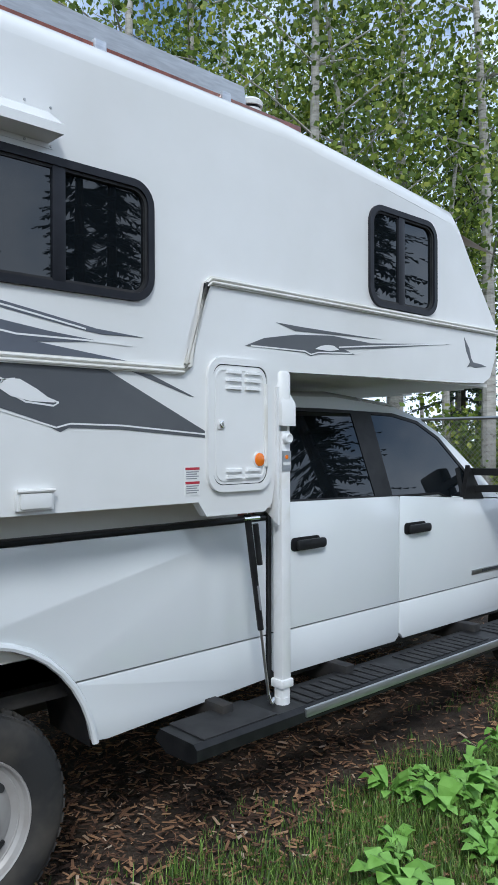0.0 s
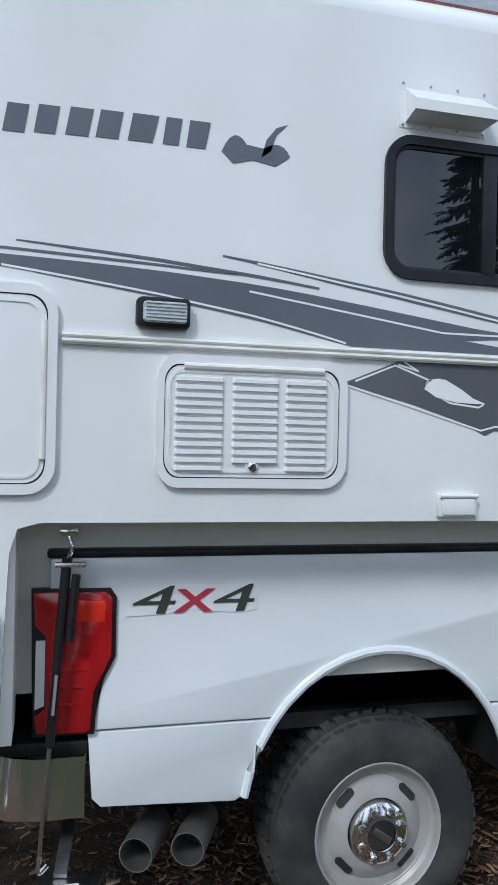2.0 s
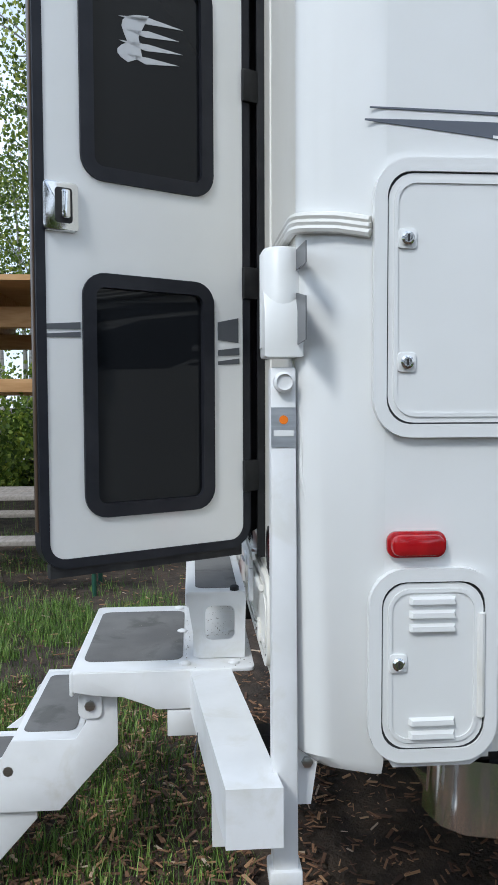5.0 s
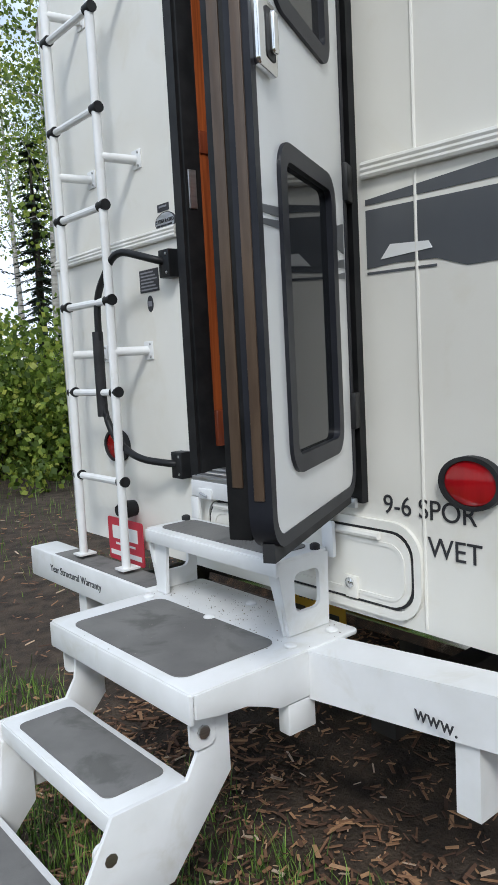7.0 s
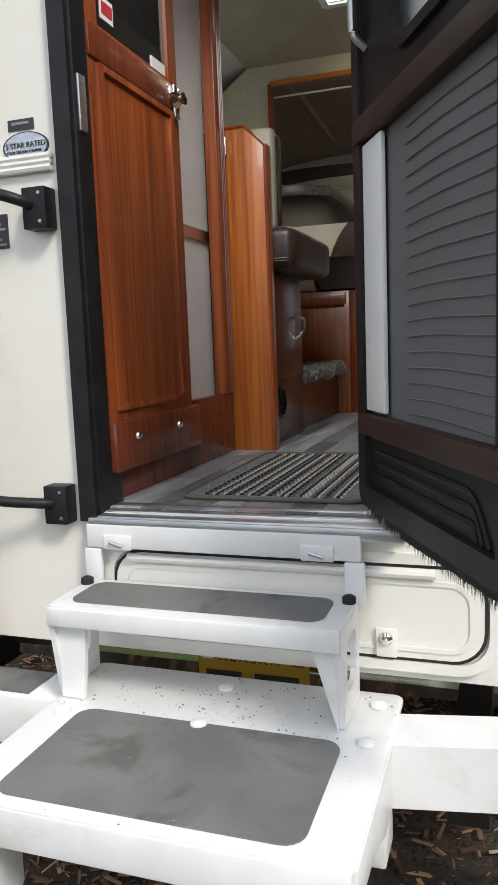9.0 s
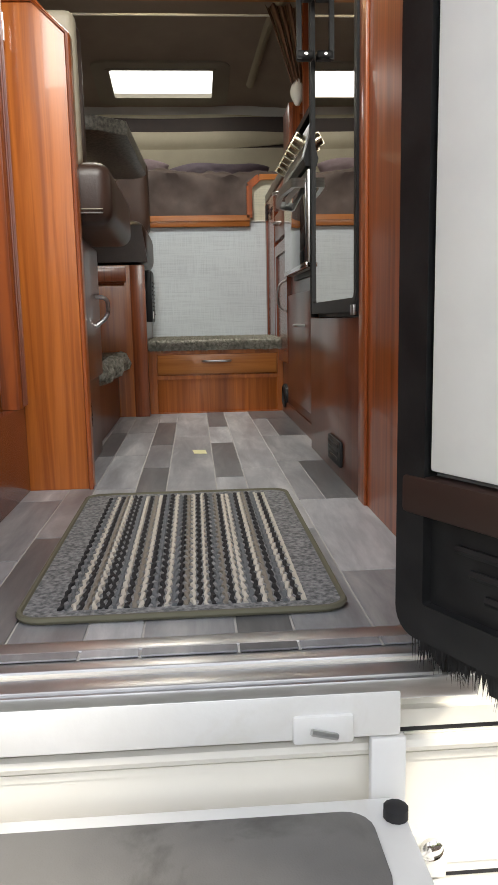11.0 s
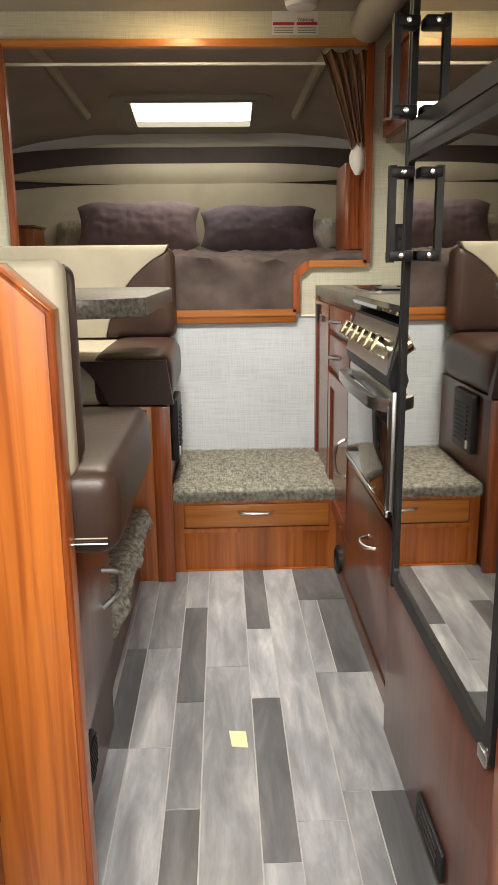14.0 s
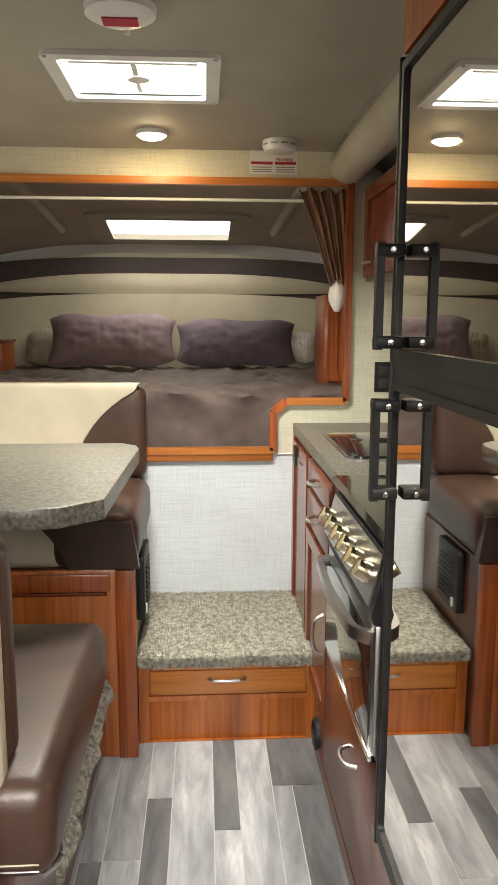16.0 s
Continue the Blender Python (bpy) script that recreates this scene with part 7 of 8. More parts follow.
t = thing("dinette_bench", (1.3, 0.9, FLOOR), "dinette bench with dark brown leather seat, cream back and wood base", "bench", "dinette benches")
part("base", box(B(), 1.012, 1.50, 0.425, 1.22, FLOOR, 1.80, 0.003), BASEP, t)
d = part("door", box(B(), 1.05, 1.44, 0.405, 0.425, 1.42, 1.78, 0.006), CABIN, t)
part("door_edge", box(B(), 1.045, 1.056, 0.398, 0.424, 1.42, 1.78, 0.003), WOODR, d)
part("handle", tube(B(), bend([(1.34, 0.408, 1.645), (1.35, 0.372, 1.64), (1.35, 0.370, 1.59), (1.34, 0.408, 1.56)], 0.03), 0.006, 8), STEEL, d)
part("round_vent", lathe(B(), "y", 1.16, 1.33, [(0.055, 0.425), (0.055, 0.415), (0.044, 0.410), (0.044, 0.418), (0, 0.418)], 24), BLACKP, t)
for i in range(6):
    part("vent_slat", box(B(), 1.16 - .038, 1.16 + .038, 0.409, 0.416, 1.298 + i * .012, 1.302 + i * .012), BLACKP, t)
c = part("seat_cushion", cushion(B(), 1.02, 1.60, 0.315, YL - .1, 1.80, 1.945, 0.035), LEATHER, t)
part("seam", tube(B(), [(1.019, 0.335, 1.835), (1.019, 0.6, 1.835), (1.019, 1.2, 1.835)], 0.0012, 6), CREAML, c)
part("zip", tube(B(), [(1.018, 0.335, 1.826), (1.018, 0.6, 1.826)], 0.0015, 6), STEEL, c)
part("backrest", cushion(B(), 1.018, 1.075, 0.38, YL - .1, 1.93, 2.27, 0.02, 0.0), CREAML, t)
part("backrest_face", cushion(B(), 1.068, 1.135, 0.378, YL - .1, 1.94, 2.265, 0.025, 0.0), LEATHER, t)
settle(t)

t = thing("dinette_platform", (1.8, 0.8, FLOOR), "raised dinette floor with shaggy grey carpet edge", "platform")
part("platform", box(B(), 1.50, 2.340, 0.45, 1.22, FLOOR, DFL - .03), BASEP, t)
part("carpet", box(B(), 1.50, 2.340, 0.43, 1.22, DFL - .04, DFL + .01, 0.015), CARPET, t)
bm = B()
tube(bm, [(1.50 + .84 * i / 40, 0.432 + .006 * math.sin(i * 2.1), 1.415 + .012 * math.sin(i * 1.3)) for i in range(41)], [0.03 + .006 * math.sin(i * 1.7) for i in range(41)], 8)
part("carpet_edge", bm, CARPET, t)
settle(t)

t = thing("dinette_bench", (2.65, 0.9, FLOOR), "forward dinette bench with brown and cream leather on a wood base", "bench", "dinette benches")
part("base", box(B(), 2.340, XW - .003, 0.335, 1.22, FLOOR, 1.80, 0.003), BASEP, t)
d = part("front_panel", box(B(), 2.328, 2.342, 0.330, 1.22, FLOOR, 1.80, 0.002), WOODO, t)
part("panel_rail", box(B(), 2.316, 2.330, 0.40, 1.2, 1.735, 1.79, 0.003), WOODR, d)
part("corner_post", box(B(), 2.318, 2.344, 0.325, 0.385, FLOOR, 1.80, 0.003), WOODR, d)
part("panel_moulding", tube(B(), [(2.318, 0.41, 1.728), (2.318, 1.2, 1.728)], 0.006, 6), WOODD, d)
h = part("heater_grille", slab(B(), "y", 0.308, 0.335, rrect(2.48, 2.70, 1.57, 1.79, 0.012, 3), bev=0.004), BLACKP, t)
for i in range(9):
    part("grille_slat", box(B(), 2.53, 2.67, 0.304, 0.309, 1.60 + i * .017, 1.607 + i * .017), BLACKP, h)
part("grille_switch", box(B(), 2.515, 2.53, 0.304, 0.309, 1.585, 1.615), WHITEP, h)
c = part("seat_cushion", cushion(B(), 2.310, 2.90, 0.312, 0.58, 1.80, 1.975, 0.05), LEATHER, t)
part("seat_centre", cushion(B(), 2.325, 2.90, 0.53, YL - .1, 1.802, 1.97, 0.04), CREAML, t)
part("seat_wing", slab(B(), "x", 2.306, 2.340, curve((0.52, 1.81), (0.55, 1.90), (0.62, 1.955), 6) + [(0.33, 1.955), (0.31, 1.81)]), LEATHER, c)
part("backrest", cushion(B(), 2.84, 2.945, 0.325, 0.62, 1.97, 2.32, 0.04, 0.0), LEATHER, t)
part("backrest_centre", slab(B(), "x", 2.832, 2.90, [(0.345, 2.328)] + curve((0.36, 2.30), (0.55, 2.20), (0.60, 1.98), 8) + [(1.46, 1.98), (1.46, 2.33)], bev=0.006), CREAML, t)
settle(t)

t = thing("dinette_table", (2.0, 0.7, DFL), "grey stone-look laminate dinette table with clipped corners", "table")
part("tabletop", slab(B(), "z", 2.142, 2.186, [(2.335, 0.312), (2.38, 0.36), (2.38, 1.46), (1.56, 1.46), (1.56, 0.50), (1.58, 0.40), (1.65, 0.32), (2.28, 0.30)], bev=0.004), COUNTER, t)
part("table_leg", tube(B(), [(1.95, 0.95, DFL), (1.95, 0.95, 2.145)], 0.03, 14), STEEL, t)
part("leg_base", lathe(B(), "z", 1.95, 0.95, [(0.09, DFL + .009), (0.08, DFL + .02), (0.03, DFL + .03), (0, DFL + .03)], 20), STEEL, t)
settle(t)

# fridge and wardrobe on the right
t = thing("wardrobe", (0.4, -0.6, FLOOR), "orange wood wardrobe with an upper panelled door beside the entrance", "wardrobe")
part("carcass", box(B(), 0.05, 0.755, -0.64, GY - .003, FLOOR, CEIL - .005), WOODR, t)
d = panel_door(t, "y", GY - .003, 1, 0.30, 0.735, 2.28, 3.06, WOODR, 0.06)
part("side_strip", box(B(), 0.70, 0.758, GY - .003, GY + .004, FLOOR, 2.24, 0.002), WOODR, t)
settle(t)
t = thing("refrigerator", (1.1, -0.6, 1.585), "black refrigerator with mirrored dark glass doors and bar handles", "refrigerator")
part("cabinet", box(B(), 0.758, 1.375, -0.84, GY - .014, 1.575, 2.975), BLACKP, t)
for z0, z1 in ((1.585, 2.455), (2.48, 2.965)):
    d = part("door", box(B(), 0.765, 1.37, GY - .016, GY + .0, z0, z1, 0.003), BLACKP, t)
    part("door_rim", slab(B(), "y", GY - .002, GY + .008, [(0.765, z0), (1.37, z0), (1.37, z1), (0.765, z1)], [rrect(0.79, 1.358, z0 + .03, z1 - .014, 0.012, 3)]), BLACKP, d)
    part("door_glass", slab(B(), "y", GY - .001, GY + .002, rrect(0.785, 1.361, z0 + .025, z1 - .012, 0.012, 3)), MIRRORB, d)
part("divider", box(B(), 0.76, 1.372, GY - .01, GY + .006, 2.453, 2.482, 0.003), BLACKP, t)
for z0, z1 in ((2.258, 2.43), (2.51, 2.68)):
    h = part("handle", tube(B(), [(1.318, GY + .046, z0), (1.318, GY + .046, z1)], 0, flat=(0.0065, 0.008)), BLACKP, t)
    for z in (z0 + .012, z1 - .012):
        part("handle_mount", box(B(), 1.308, 1.345, GY + .006, GY + .05, z - .010, z + .010, 0.004), BLACKP, h)
        part("mount_screw", lathe(B(), "x", GY + .028, z, [(0.006, 1.308), (0.005, 1.304), (0, 1.303)], 8), CHROME, h)
part("edge_strip", box(B(), 1.371, 1.381, GY - .012, GY + .010, 1.575, 2.975, 0.003), BLACKP, t)
part("foot_hinge", box(B(), 0.768, 0.80, GY + .006, GY + .014, 1.578, 1.60, 0.002), STEEL, t)
settle(t)
t = thing("fridge_plinth_cabinet", (1.1, -0.6, FLOOR), "dark red wood panel below the refrigerator with a black vent", "cabinet")
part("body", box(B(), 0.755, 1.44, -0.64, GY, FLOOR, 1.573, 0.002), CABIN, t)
v_ = part("vent", slab(B(), "y", GY, GY + .008, rrect(0.945, 1.11, 1.212, 1.275, 0.008, 3), bev=0.002), BLACKP, t)
for i in range(3):
    part("vent_slot", box(B(), 0.97, 1.085, GY + .0075, GY + .010, 1.226 + i * .016, 1.233 + i * .016), DARKMET, v_)
part("upper_panel", box(B(), 0.755, 1.372, -0.72, GY + .005, 2.978, CEIL - .005), WOODO, t)
settle(t)

# galley
GY = -0.245
t = thing("galley_base", (2.2, -0.6, FLOOR), "dark red wood galley cabinets with drawers and bow handles", "cabinet")
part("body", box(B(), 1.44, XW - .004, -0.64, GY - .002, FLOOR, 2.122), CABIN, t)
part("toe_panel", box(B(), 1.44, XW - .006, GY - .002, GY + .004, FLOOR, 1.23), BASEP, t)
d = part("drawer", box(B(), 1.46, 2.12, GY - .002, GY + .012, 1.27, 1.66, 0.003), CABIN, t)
pull(d, (1.70, GY + .012, 1.55), "x", 0.09, 0.03, (0, 1, 0))
lv = part("round_vent", lathe(B(), "y", 2.30, 1.255, [(0.05, GY - .002), (0.05, GY + .010), (0.04, GY + .014), (0.04, GY + .006), (0, GY + .006)], 20), BLACKP, t)
for z0, z1, x0, x1 in ((2.03, 2.11, 2.10, 2.52), (1.90, 2.01, 2.10, 2.52)):
    d = part("drawer", box(B(), x0, x1, GY - .002, GY + .014, z0, z1, 0.003), CABIN, t)
    pull(d, ((x0 + x1) / 2, GY + .014, (z0 + z1) / 2), "x", 0.08, 0.028, (0, 1, 0))
d = panel_door(t, "y", GY - .002, 1, 2.10, 2.52, 1.40, 1.88, WOODD)
pull(d, (2.14, GY + .016, 1.66), "z", 0.12, 0.03, (0, 1, 0))
d = panel_door(t, "y", GY - .002, 1, 2.54, 2.93, 1.24, 2.11, WOODD)
part("corner_trim", box(B(), 2.93, XW - .004, GY - .002, GY + .012, FLOOR, 2.122), WOODR, t)
part("switch_plate", box(B(), 2.78, 2.84, GY + .016, GY + .024, 2.03, 2.10, 0.003), BLACKP, t)
settle(t)
t = thing("worktop", (2.2, -0.6, 2.166), "grey stone-look laminate galley worktop", "worktop")
part("top", box(B(), 1.945, XW - .003, YR + .08, GY + .012, 2.126, 2.166, 0.004), COUNTER, t)
part("top_behind", box(B(), 1.38, 1.945, YR + .08, -0.80, 2.126, 2.166, 0.004), COUNTER, t)
settle(t)
t = thing("sink_cover", (2.4, -0.45, 2.166), "black glass sink cover with a finger hole", "sink cover")
part("cover", slab(B(), "z", 2.167, 2.178, rrect(2.16, 2.62, -0.68, -0.30, 0.04), bev=0.003), GLOSSB, t)
part("cover_rim", slab(B(), "z", 2.166, 2.172, rrect(2.15, 2.63, -0.69, -0.29, 0.045), [rrect(2.165, 2.615, -0.675, -0.305, 0.04)]), STEEL, t)
part("finger_hole", lathe(B(), "z", 2.46, -0.38, [(0.018, 2.178), (0.018, 2.180), (0, 2.180)], 16), DARKMET, t)
settle(t)
t = thing("cooker", (1.7, -0.5, 1.68), "stainless steel gas cooker with black glass top and six knobs", "cooker")
part("body", box(B(), 1.445, 1.98, -0.80, GY + .02, 1.67, 2.06), BLACKP, t)
q = loft(B(), [[(x, -0.80, 2.135), (x, GY + .035, 2.135), (x, GY + .045, 2.125), (x, GY + .04, 2.115), (x, -0.80, 2.10)] for x in (1.44, 1.985)])
part("glass_lid", q, GLOSSB, t)
q = loft(B(), [[(x, GY + .0, 2.10), (x, GY + .03, 2.095), (x, GY + .06, 1.985), (x, GY + .055, 1.965), (x, GY - .01, 1.965)] for x in (1.444, 1.98)])
cp = part("control_panel", q, BLACKP, t)
part("panel_face", loft(B(), [[(x, GY + .034, 2.09), (x, GY + .037, 2.091), (x, GY + .062, 1.993), (x, GY + .058, 1.991)] for x in (1.47, 1.975)]), STEEL, cp)
nrm = Vector((0, 0.87, 0.49))
BRASSY = mottled("worn_nickel", (0.62, 0.55, 0.38), (0.5, 0.45, 0.34), 20, 0.25, 1.0)
for i in range(6):
    x = 1.515 + i * .082
    c0 = Vector((x, GY + .049, 2.04))
    k = part("knob", tube(B(), [c0, c0 + nrm * .012, c0 + nrm * .032], [.021, .021, .018], 16), BRASSY, cp)
    part("knob_grip", tube(B(), [c0 + nrm * .02, c0 + nrm * .036], 0, flat=(0.005, 0.019)), BRASSY, k)
od = part("oven_door", box(B(), 1.45, 1.975, GY + .02, GY + .05, 1.685, 1.96, 0.005), STEEL, t)
part("oven_glass", box(B(), 1.475, 1.972, GY + .049, GY + .054, 1.70, 1.925, 0.002), GLOSSB, od)
part("oven_rail", box(B(), 1.45, 1.975, GY + .040, GY + .057, 1.685, 1.70, 0.003), CHROME, od)
part("oven_handle", tube(B(), bend([(1.48, GY + .05, 1.925), (1.50, GY + .082, 1.930), (1.71, GY + .095, 1.934), (1.93, GY + .082, 1.930), (1.95, GY + .05, 1.925)], 0.06), 0, flat=(0.007, 0.013)), STEEL, od)
for o in t.children_recursive:
    o.data.transform(Matrix.Translation((-0.045, -0.01, 0.036)))
settle(t)
t = thing("overhead_cabinet", (2.2, -0.8, 2.65), "dark red wood overhead cabinet with a panelled door", "cabinet")
part("body", box(B(), 1.44, XW - .004, -0.82, -0.50, 2.70, 3.04, 0.003), WOODD, t)
for x0, x1 in ((1.5, 2.2), (2.24, 2.92)):
    d = panel_door(t, "y", -0.50, 1, x0, x1, 2.715, 3.03, WOODD, 0.05)
    pull(d, (x1 - .1, -0.48, 2.76), "x", 0.08, 0.02, (0, 1, 0))
settle(t)
solo("ceiling_cove", tube(B(), [(0.05, -0.42, 3.115), (1.6, -0.42, 3.115), (XW - .005, -0.42, 3.115)], 0.066, 16), LINER, "rounded padded cove along the ceiling edge", "cove", kind="structure")

# step box and bed opening
t = thing("step_box", (2.7, 0.08, FLOOR), "orange wood step box with a drawer and carpeted top", "step box")
part("body", box(B(), 2.412, XW - .004, -0.258, 0.328, FLOOR, 1.448, 0.002), WOODO, t)
part("face_frame", slab(B(), "x", 2.402, 2.412, [(-0.258, FLOOR), (0.328, FLOOR), (0.328, 1.448), (-0.258, 1.448)], [[(-0.222, 1.342), (0.295, 1.342), (0.295, 1.432), (-0.222, 1.432)], [(-0.222, FLOOR + .004), (0.295, FLOOR + .004), (0.295, 1.325), (-0.222, 1.325)]]), WOODO, t)
d = part("drawer", box(B(), 2.398, 2.41, -0.217, 0.290, 1.347, 1.43, 0.003), WOODOY, t)
pull(d, (2.398, 0.04, 1.402), "y", 0.12, 0.02, (-1, 0, 0))
part("side_mouldings", box(B(), 2.398, 2.406, 0.313, 0.328, FLOOR, 1.448), WOODO, t)
cp = part("carpet_top", box(B(), 2.385, XW - .003, -0.258, 0.334, 1.448, 1.492, 0.014), CARPET, t)
rnd = random.Random(4)
V, F = [], []
for i in range(15000):
    x, y = rnd.uniform(2.39, 2.95), rnd.uniform(-0.255, 0.33)
    z = 1.488
    a = rnd.uniform(0, 6.28)
    s, l = .0028, rnd.uniform(.006, .013)
    k = len(V)
    V.extend([(x - s, y, z), (x + s, y + s, z), (x + l * .8 * math.cos(a), y + l * .8 * math.sin(a), z + l)])
    F.append((k, k + 1, k + 2))
for i in range(3000):
    y, z = rnd.uniform(-0.255, 0.33), rnd.uniform(1.452, 1.488)
    l = rnd.uniform(.006, .012)
    k = len(V)
    V.extend([(2.387, y - .003, z), (2.387, y + .003, z), (2.387 - l, y + rnd.uniform(-.008, .008), z + rnd.uniform(-.01, .003))])
    F.append((k, k + 1, k + 2))
cf = mesh_of("carpet_nap", V, F, CARPET, "", "", parent=t)
cf["kind"] = "stuff"
settle(t)

t = thing("bed_opening_trim", (XW, 0.3, 2.0), "orange wood trim framing the bed opening", "trim", kind="structure")
edge = opening
for (a, b), (c, d_) in zip(edge, edge[1:] + edge[:1]):
    part("trim_board", tube(B(), [(XW - .004, a, b), (XW - .004, c, d_)], 0, flat=(0.016, 0.013) if abs(b - d_) < .01 else (0.013, 0.016)), WOODOY if abs(b - d_) < .01 else WOODR, t)
part("lower_board", box(B(), XW - .016, XW + .0, -0.155, 0.95, 2.02, 2.062, 0.003), WOODOY, t)
part("chair_rail", tube(B(), [(XW - .002, -0.42, 2.045), (XW - .002, -0.17, 2.045)], 0.004, 6), WHITEP, t)
settle(t)
t = thing("wall_socket", (XW, -0.5, 2.3), "black double power socket on the wall", "socket")
part("plate", box(B(), XW - .008, XW, -0.62, -0.545, 2.285, 2.40, 0.003), BLACKP, t)
for z in (2.318, 2.367):
    part("outlet", box(B(), XW - .011, XW - .007, -0.605, -0.56, z - .018, z + .018, 0.003), DARKMET, t)
settle(t)
t = thing("warning_label", (XW, -0.1, 3.1220), "white warning label with red headers", "label")
part("sheet", box(B(), XW - .0015, XW, -0.235, -0.062, 3.0840, 3.1660), WHITEP, t)
for y0, y1 in ((-0.146, -0.066), (-0.232, -0.154)):
    part("header_bar", box(B(), XW - .0025, XW - .001, y0, y1, 3.1170, 3.1270), REDP, t)
    for i in range(3):
        part("text_bar", box(B(), XW - .0025, XW - .001, y0 + .004, y1 - .004, 3.0900 + i * .008, 3.0935 + i * .008), GREYP, t)
settle(t)
lettering("label_lettering", "Warning", 0.018, Matrix.Translation((XW - .002, -0.156, 3.1300)) @ Matrix.Rotation(radians(-90), 4, "Z") @ Matrix.Rotation(radians(90), 4, "X"), REDP, "red word Warning on the label")

# ceiling fittings
t = thing("roof_hatch", (2.14, 0.27, CEIL), "white framed roof hatch with a crank and a glowing pane", "roof hatch")
part("flange", slab(B(), "z", CEIL - .012, CEIL + .002, rrect(1.955, 2.335, 0.065, 0.485, 0.02, 3), [rrect(1.99, 2.30, 0.10, 0.45, 0.012, 3)]), WHITEP, t)
part("well", slab(B(), "z", CEIL - .002, CEIL + .09, rrect(1.985, 2.305, 0.095, 0.455, 0.012, 3), [rrect(1.99, 2.30, 0.10, 0.45, 0.012, 3)]), WHITEP, t)
part("dome_pane", box(B(), 1.986, 2.304, 0.096, 0.454, CEIL + .003, CEIL + .009), SKYGLOW, t, "milky acrylic pane that glows in place of daylight")
part("crank_knob", lathe(B(), "z", 2.14, 0.27, [(0.0, CEIL - .012), (0.028, CEIL - .010), (0.03, CEIL + .012), (0.012, CEIL + .02), (0.012, CEIL + .04)], 16), WHITEP, t)
for x, y in ((1.968, 0.078), (2.322, 0.078), (1.968, 0.472), (2.322, 0.472)):
    part("screw", lathe(B(), "z", x, y, [(0.006, CEIL - .012), (0.004, CEIL - .015), (0, CEIL - .015)], 8), STEEL, t)
settle(t)
for x0, x1, y0, y1 in ((2.02, 2.035, 0.12, 0.43), (2.25, 2.265, 0.12, 0.43), (2.035, 2.25, 0.268, 0.282)):
    part("dome_bar", box(B(), x0, x1, y0, y1, CEIL - .006, CEIL + .001, 0.002), WHITEP, bpy.data.objects["roof_hatch"])
settle(bpy.data.objects["roof_hatch"])
t = thing("ceiling_light", (2.70, 0.275, CEIL), "round glowing white ceiling light", "lamp")
part("rim", lathe(B(), "z", 2.70, 0.275, [(0.052, CEIL - .001), (0.052, CEIL - .012), (0.046, CEIL - .016), (0.046, CEIL - .01)], 28), WHITEP, t)
part("diffuser", lathe(B(), "z", 2.70, 0.275, [(0.046, CEIL - .012), (0.036, CEIL - .022), (0.018, CEIL - .027), (0, CEIL - .028)], 24), LAMPE, t)
settle(t)
t = thing("smoke_detector", (2.9, -0.12, CEIL), "round white smoke detector with vent slots", "smoke detector")
part("body", lathe(B(), "z", 2.80, -0.155, [(0.058, CEIL - .001), (0.06, CEIL - .018), (0.052, CEIL - .036), (0.03, CEIL - .042), (0, CEIL - .042)], 28), WHITEP, t)
for i in range(10):
    a = 2 * math.pi * i / 10
    part("slot", tube(B(), [(2.80 + .0585 * math.cos(a + d), -0.155 + .0585 * math.sin(a + d), CEIL - .018) for d in (0, .15, .3, .42)], 0.0025, 6), GREYP, t)
settle(t)
t = thing("gas_alarm", (1.72, 0.27, CEIL), "round white ceiling alarm with a red label", "alarm")
part("body", lathe(B(), "z", 1.71, 0.27, [(0.072, CEIL - .001), (0.07, CEIL - .016), (0.05, CEIL - .026), (0, CEIL - .028)], 28), WHITEP, t)
part("label_bar", box(B(), 1.69, 1.73, 0.235, 0.305, CEIL - .030, CEIL - .027), REDP, t)
part("button", lathe(B(), "z", 1.765, 0.262, [(0.006, CEIL - .02), (0.005, CEIL - .032), (0, CEIL - .033)], 8), WHITEP, t)
settle(t)

# bed and the space above the cab
t = thing("bed", (3.5, 0.3, 1.98), "bed with a rumpled dark brown duvet over the cab", "bed")
part("mattress", box(B(), 3.05, 4.30, -0.85, 1.48, 1.99, 2.21, 0.05), LEATHER, t)
bm = B()
nx, ny = 80, 120
G = []
for i in range(nx + 1):
    row = []
    for j in range(ny + 1):
        u = i / nx
        y = -0.86 + 2.35 * j / ny
        s = u * 1.60
        w = 0.026 * noise.noise(Vector((s * 6, y * 5, 1))) + 0.016 * noise.noise(Vector((s * 11, y * 17, 5))) + 0.007 * noise.noise(Vector((s * 30, y * 34, 9)))
        if s < 0.22:
            p = (2.99 - .012 * math.sin(y * 22) - w * .6 + .02 * (1 - s / .22) * 0, y, 2.045 + s + w * .3)
        elif s < 0.30:
            k = (s - .22) / .08
            p = (2.99 + .06 * k * k - w * (1 - k) * .6, y, 2.265 + .03 * math.sin(k * 1.57) + w)
        else:
            p = (3.05 + (s - .30), y, 2.295 + w * 1.1)
        row.append(bm.verts.new(p))
    G.append(row)
for i in range(nx):
    for j in range(ny):
        bm.faces.new((G[i][j], G[i + 1][j], G[i + 1][j + 1], G[i][j + 1]))
part("duvet", bm, BEDDING, t)
settle(t)


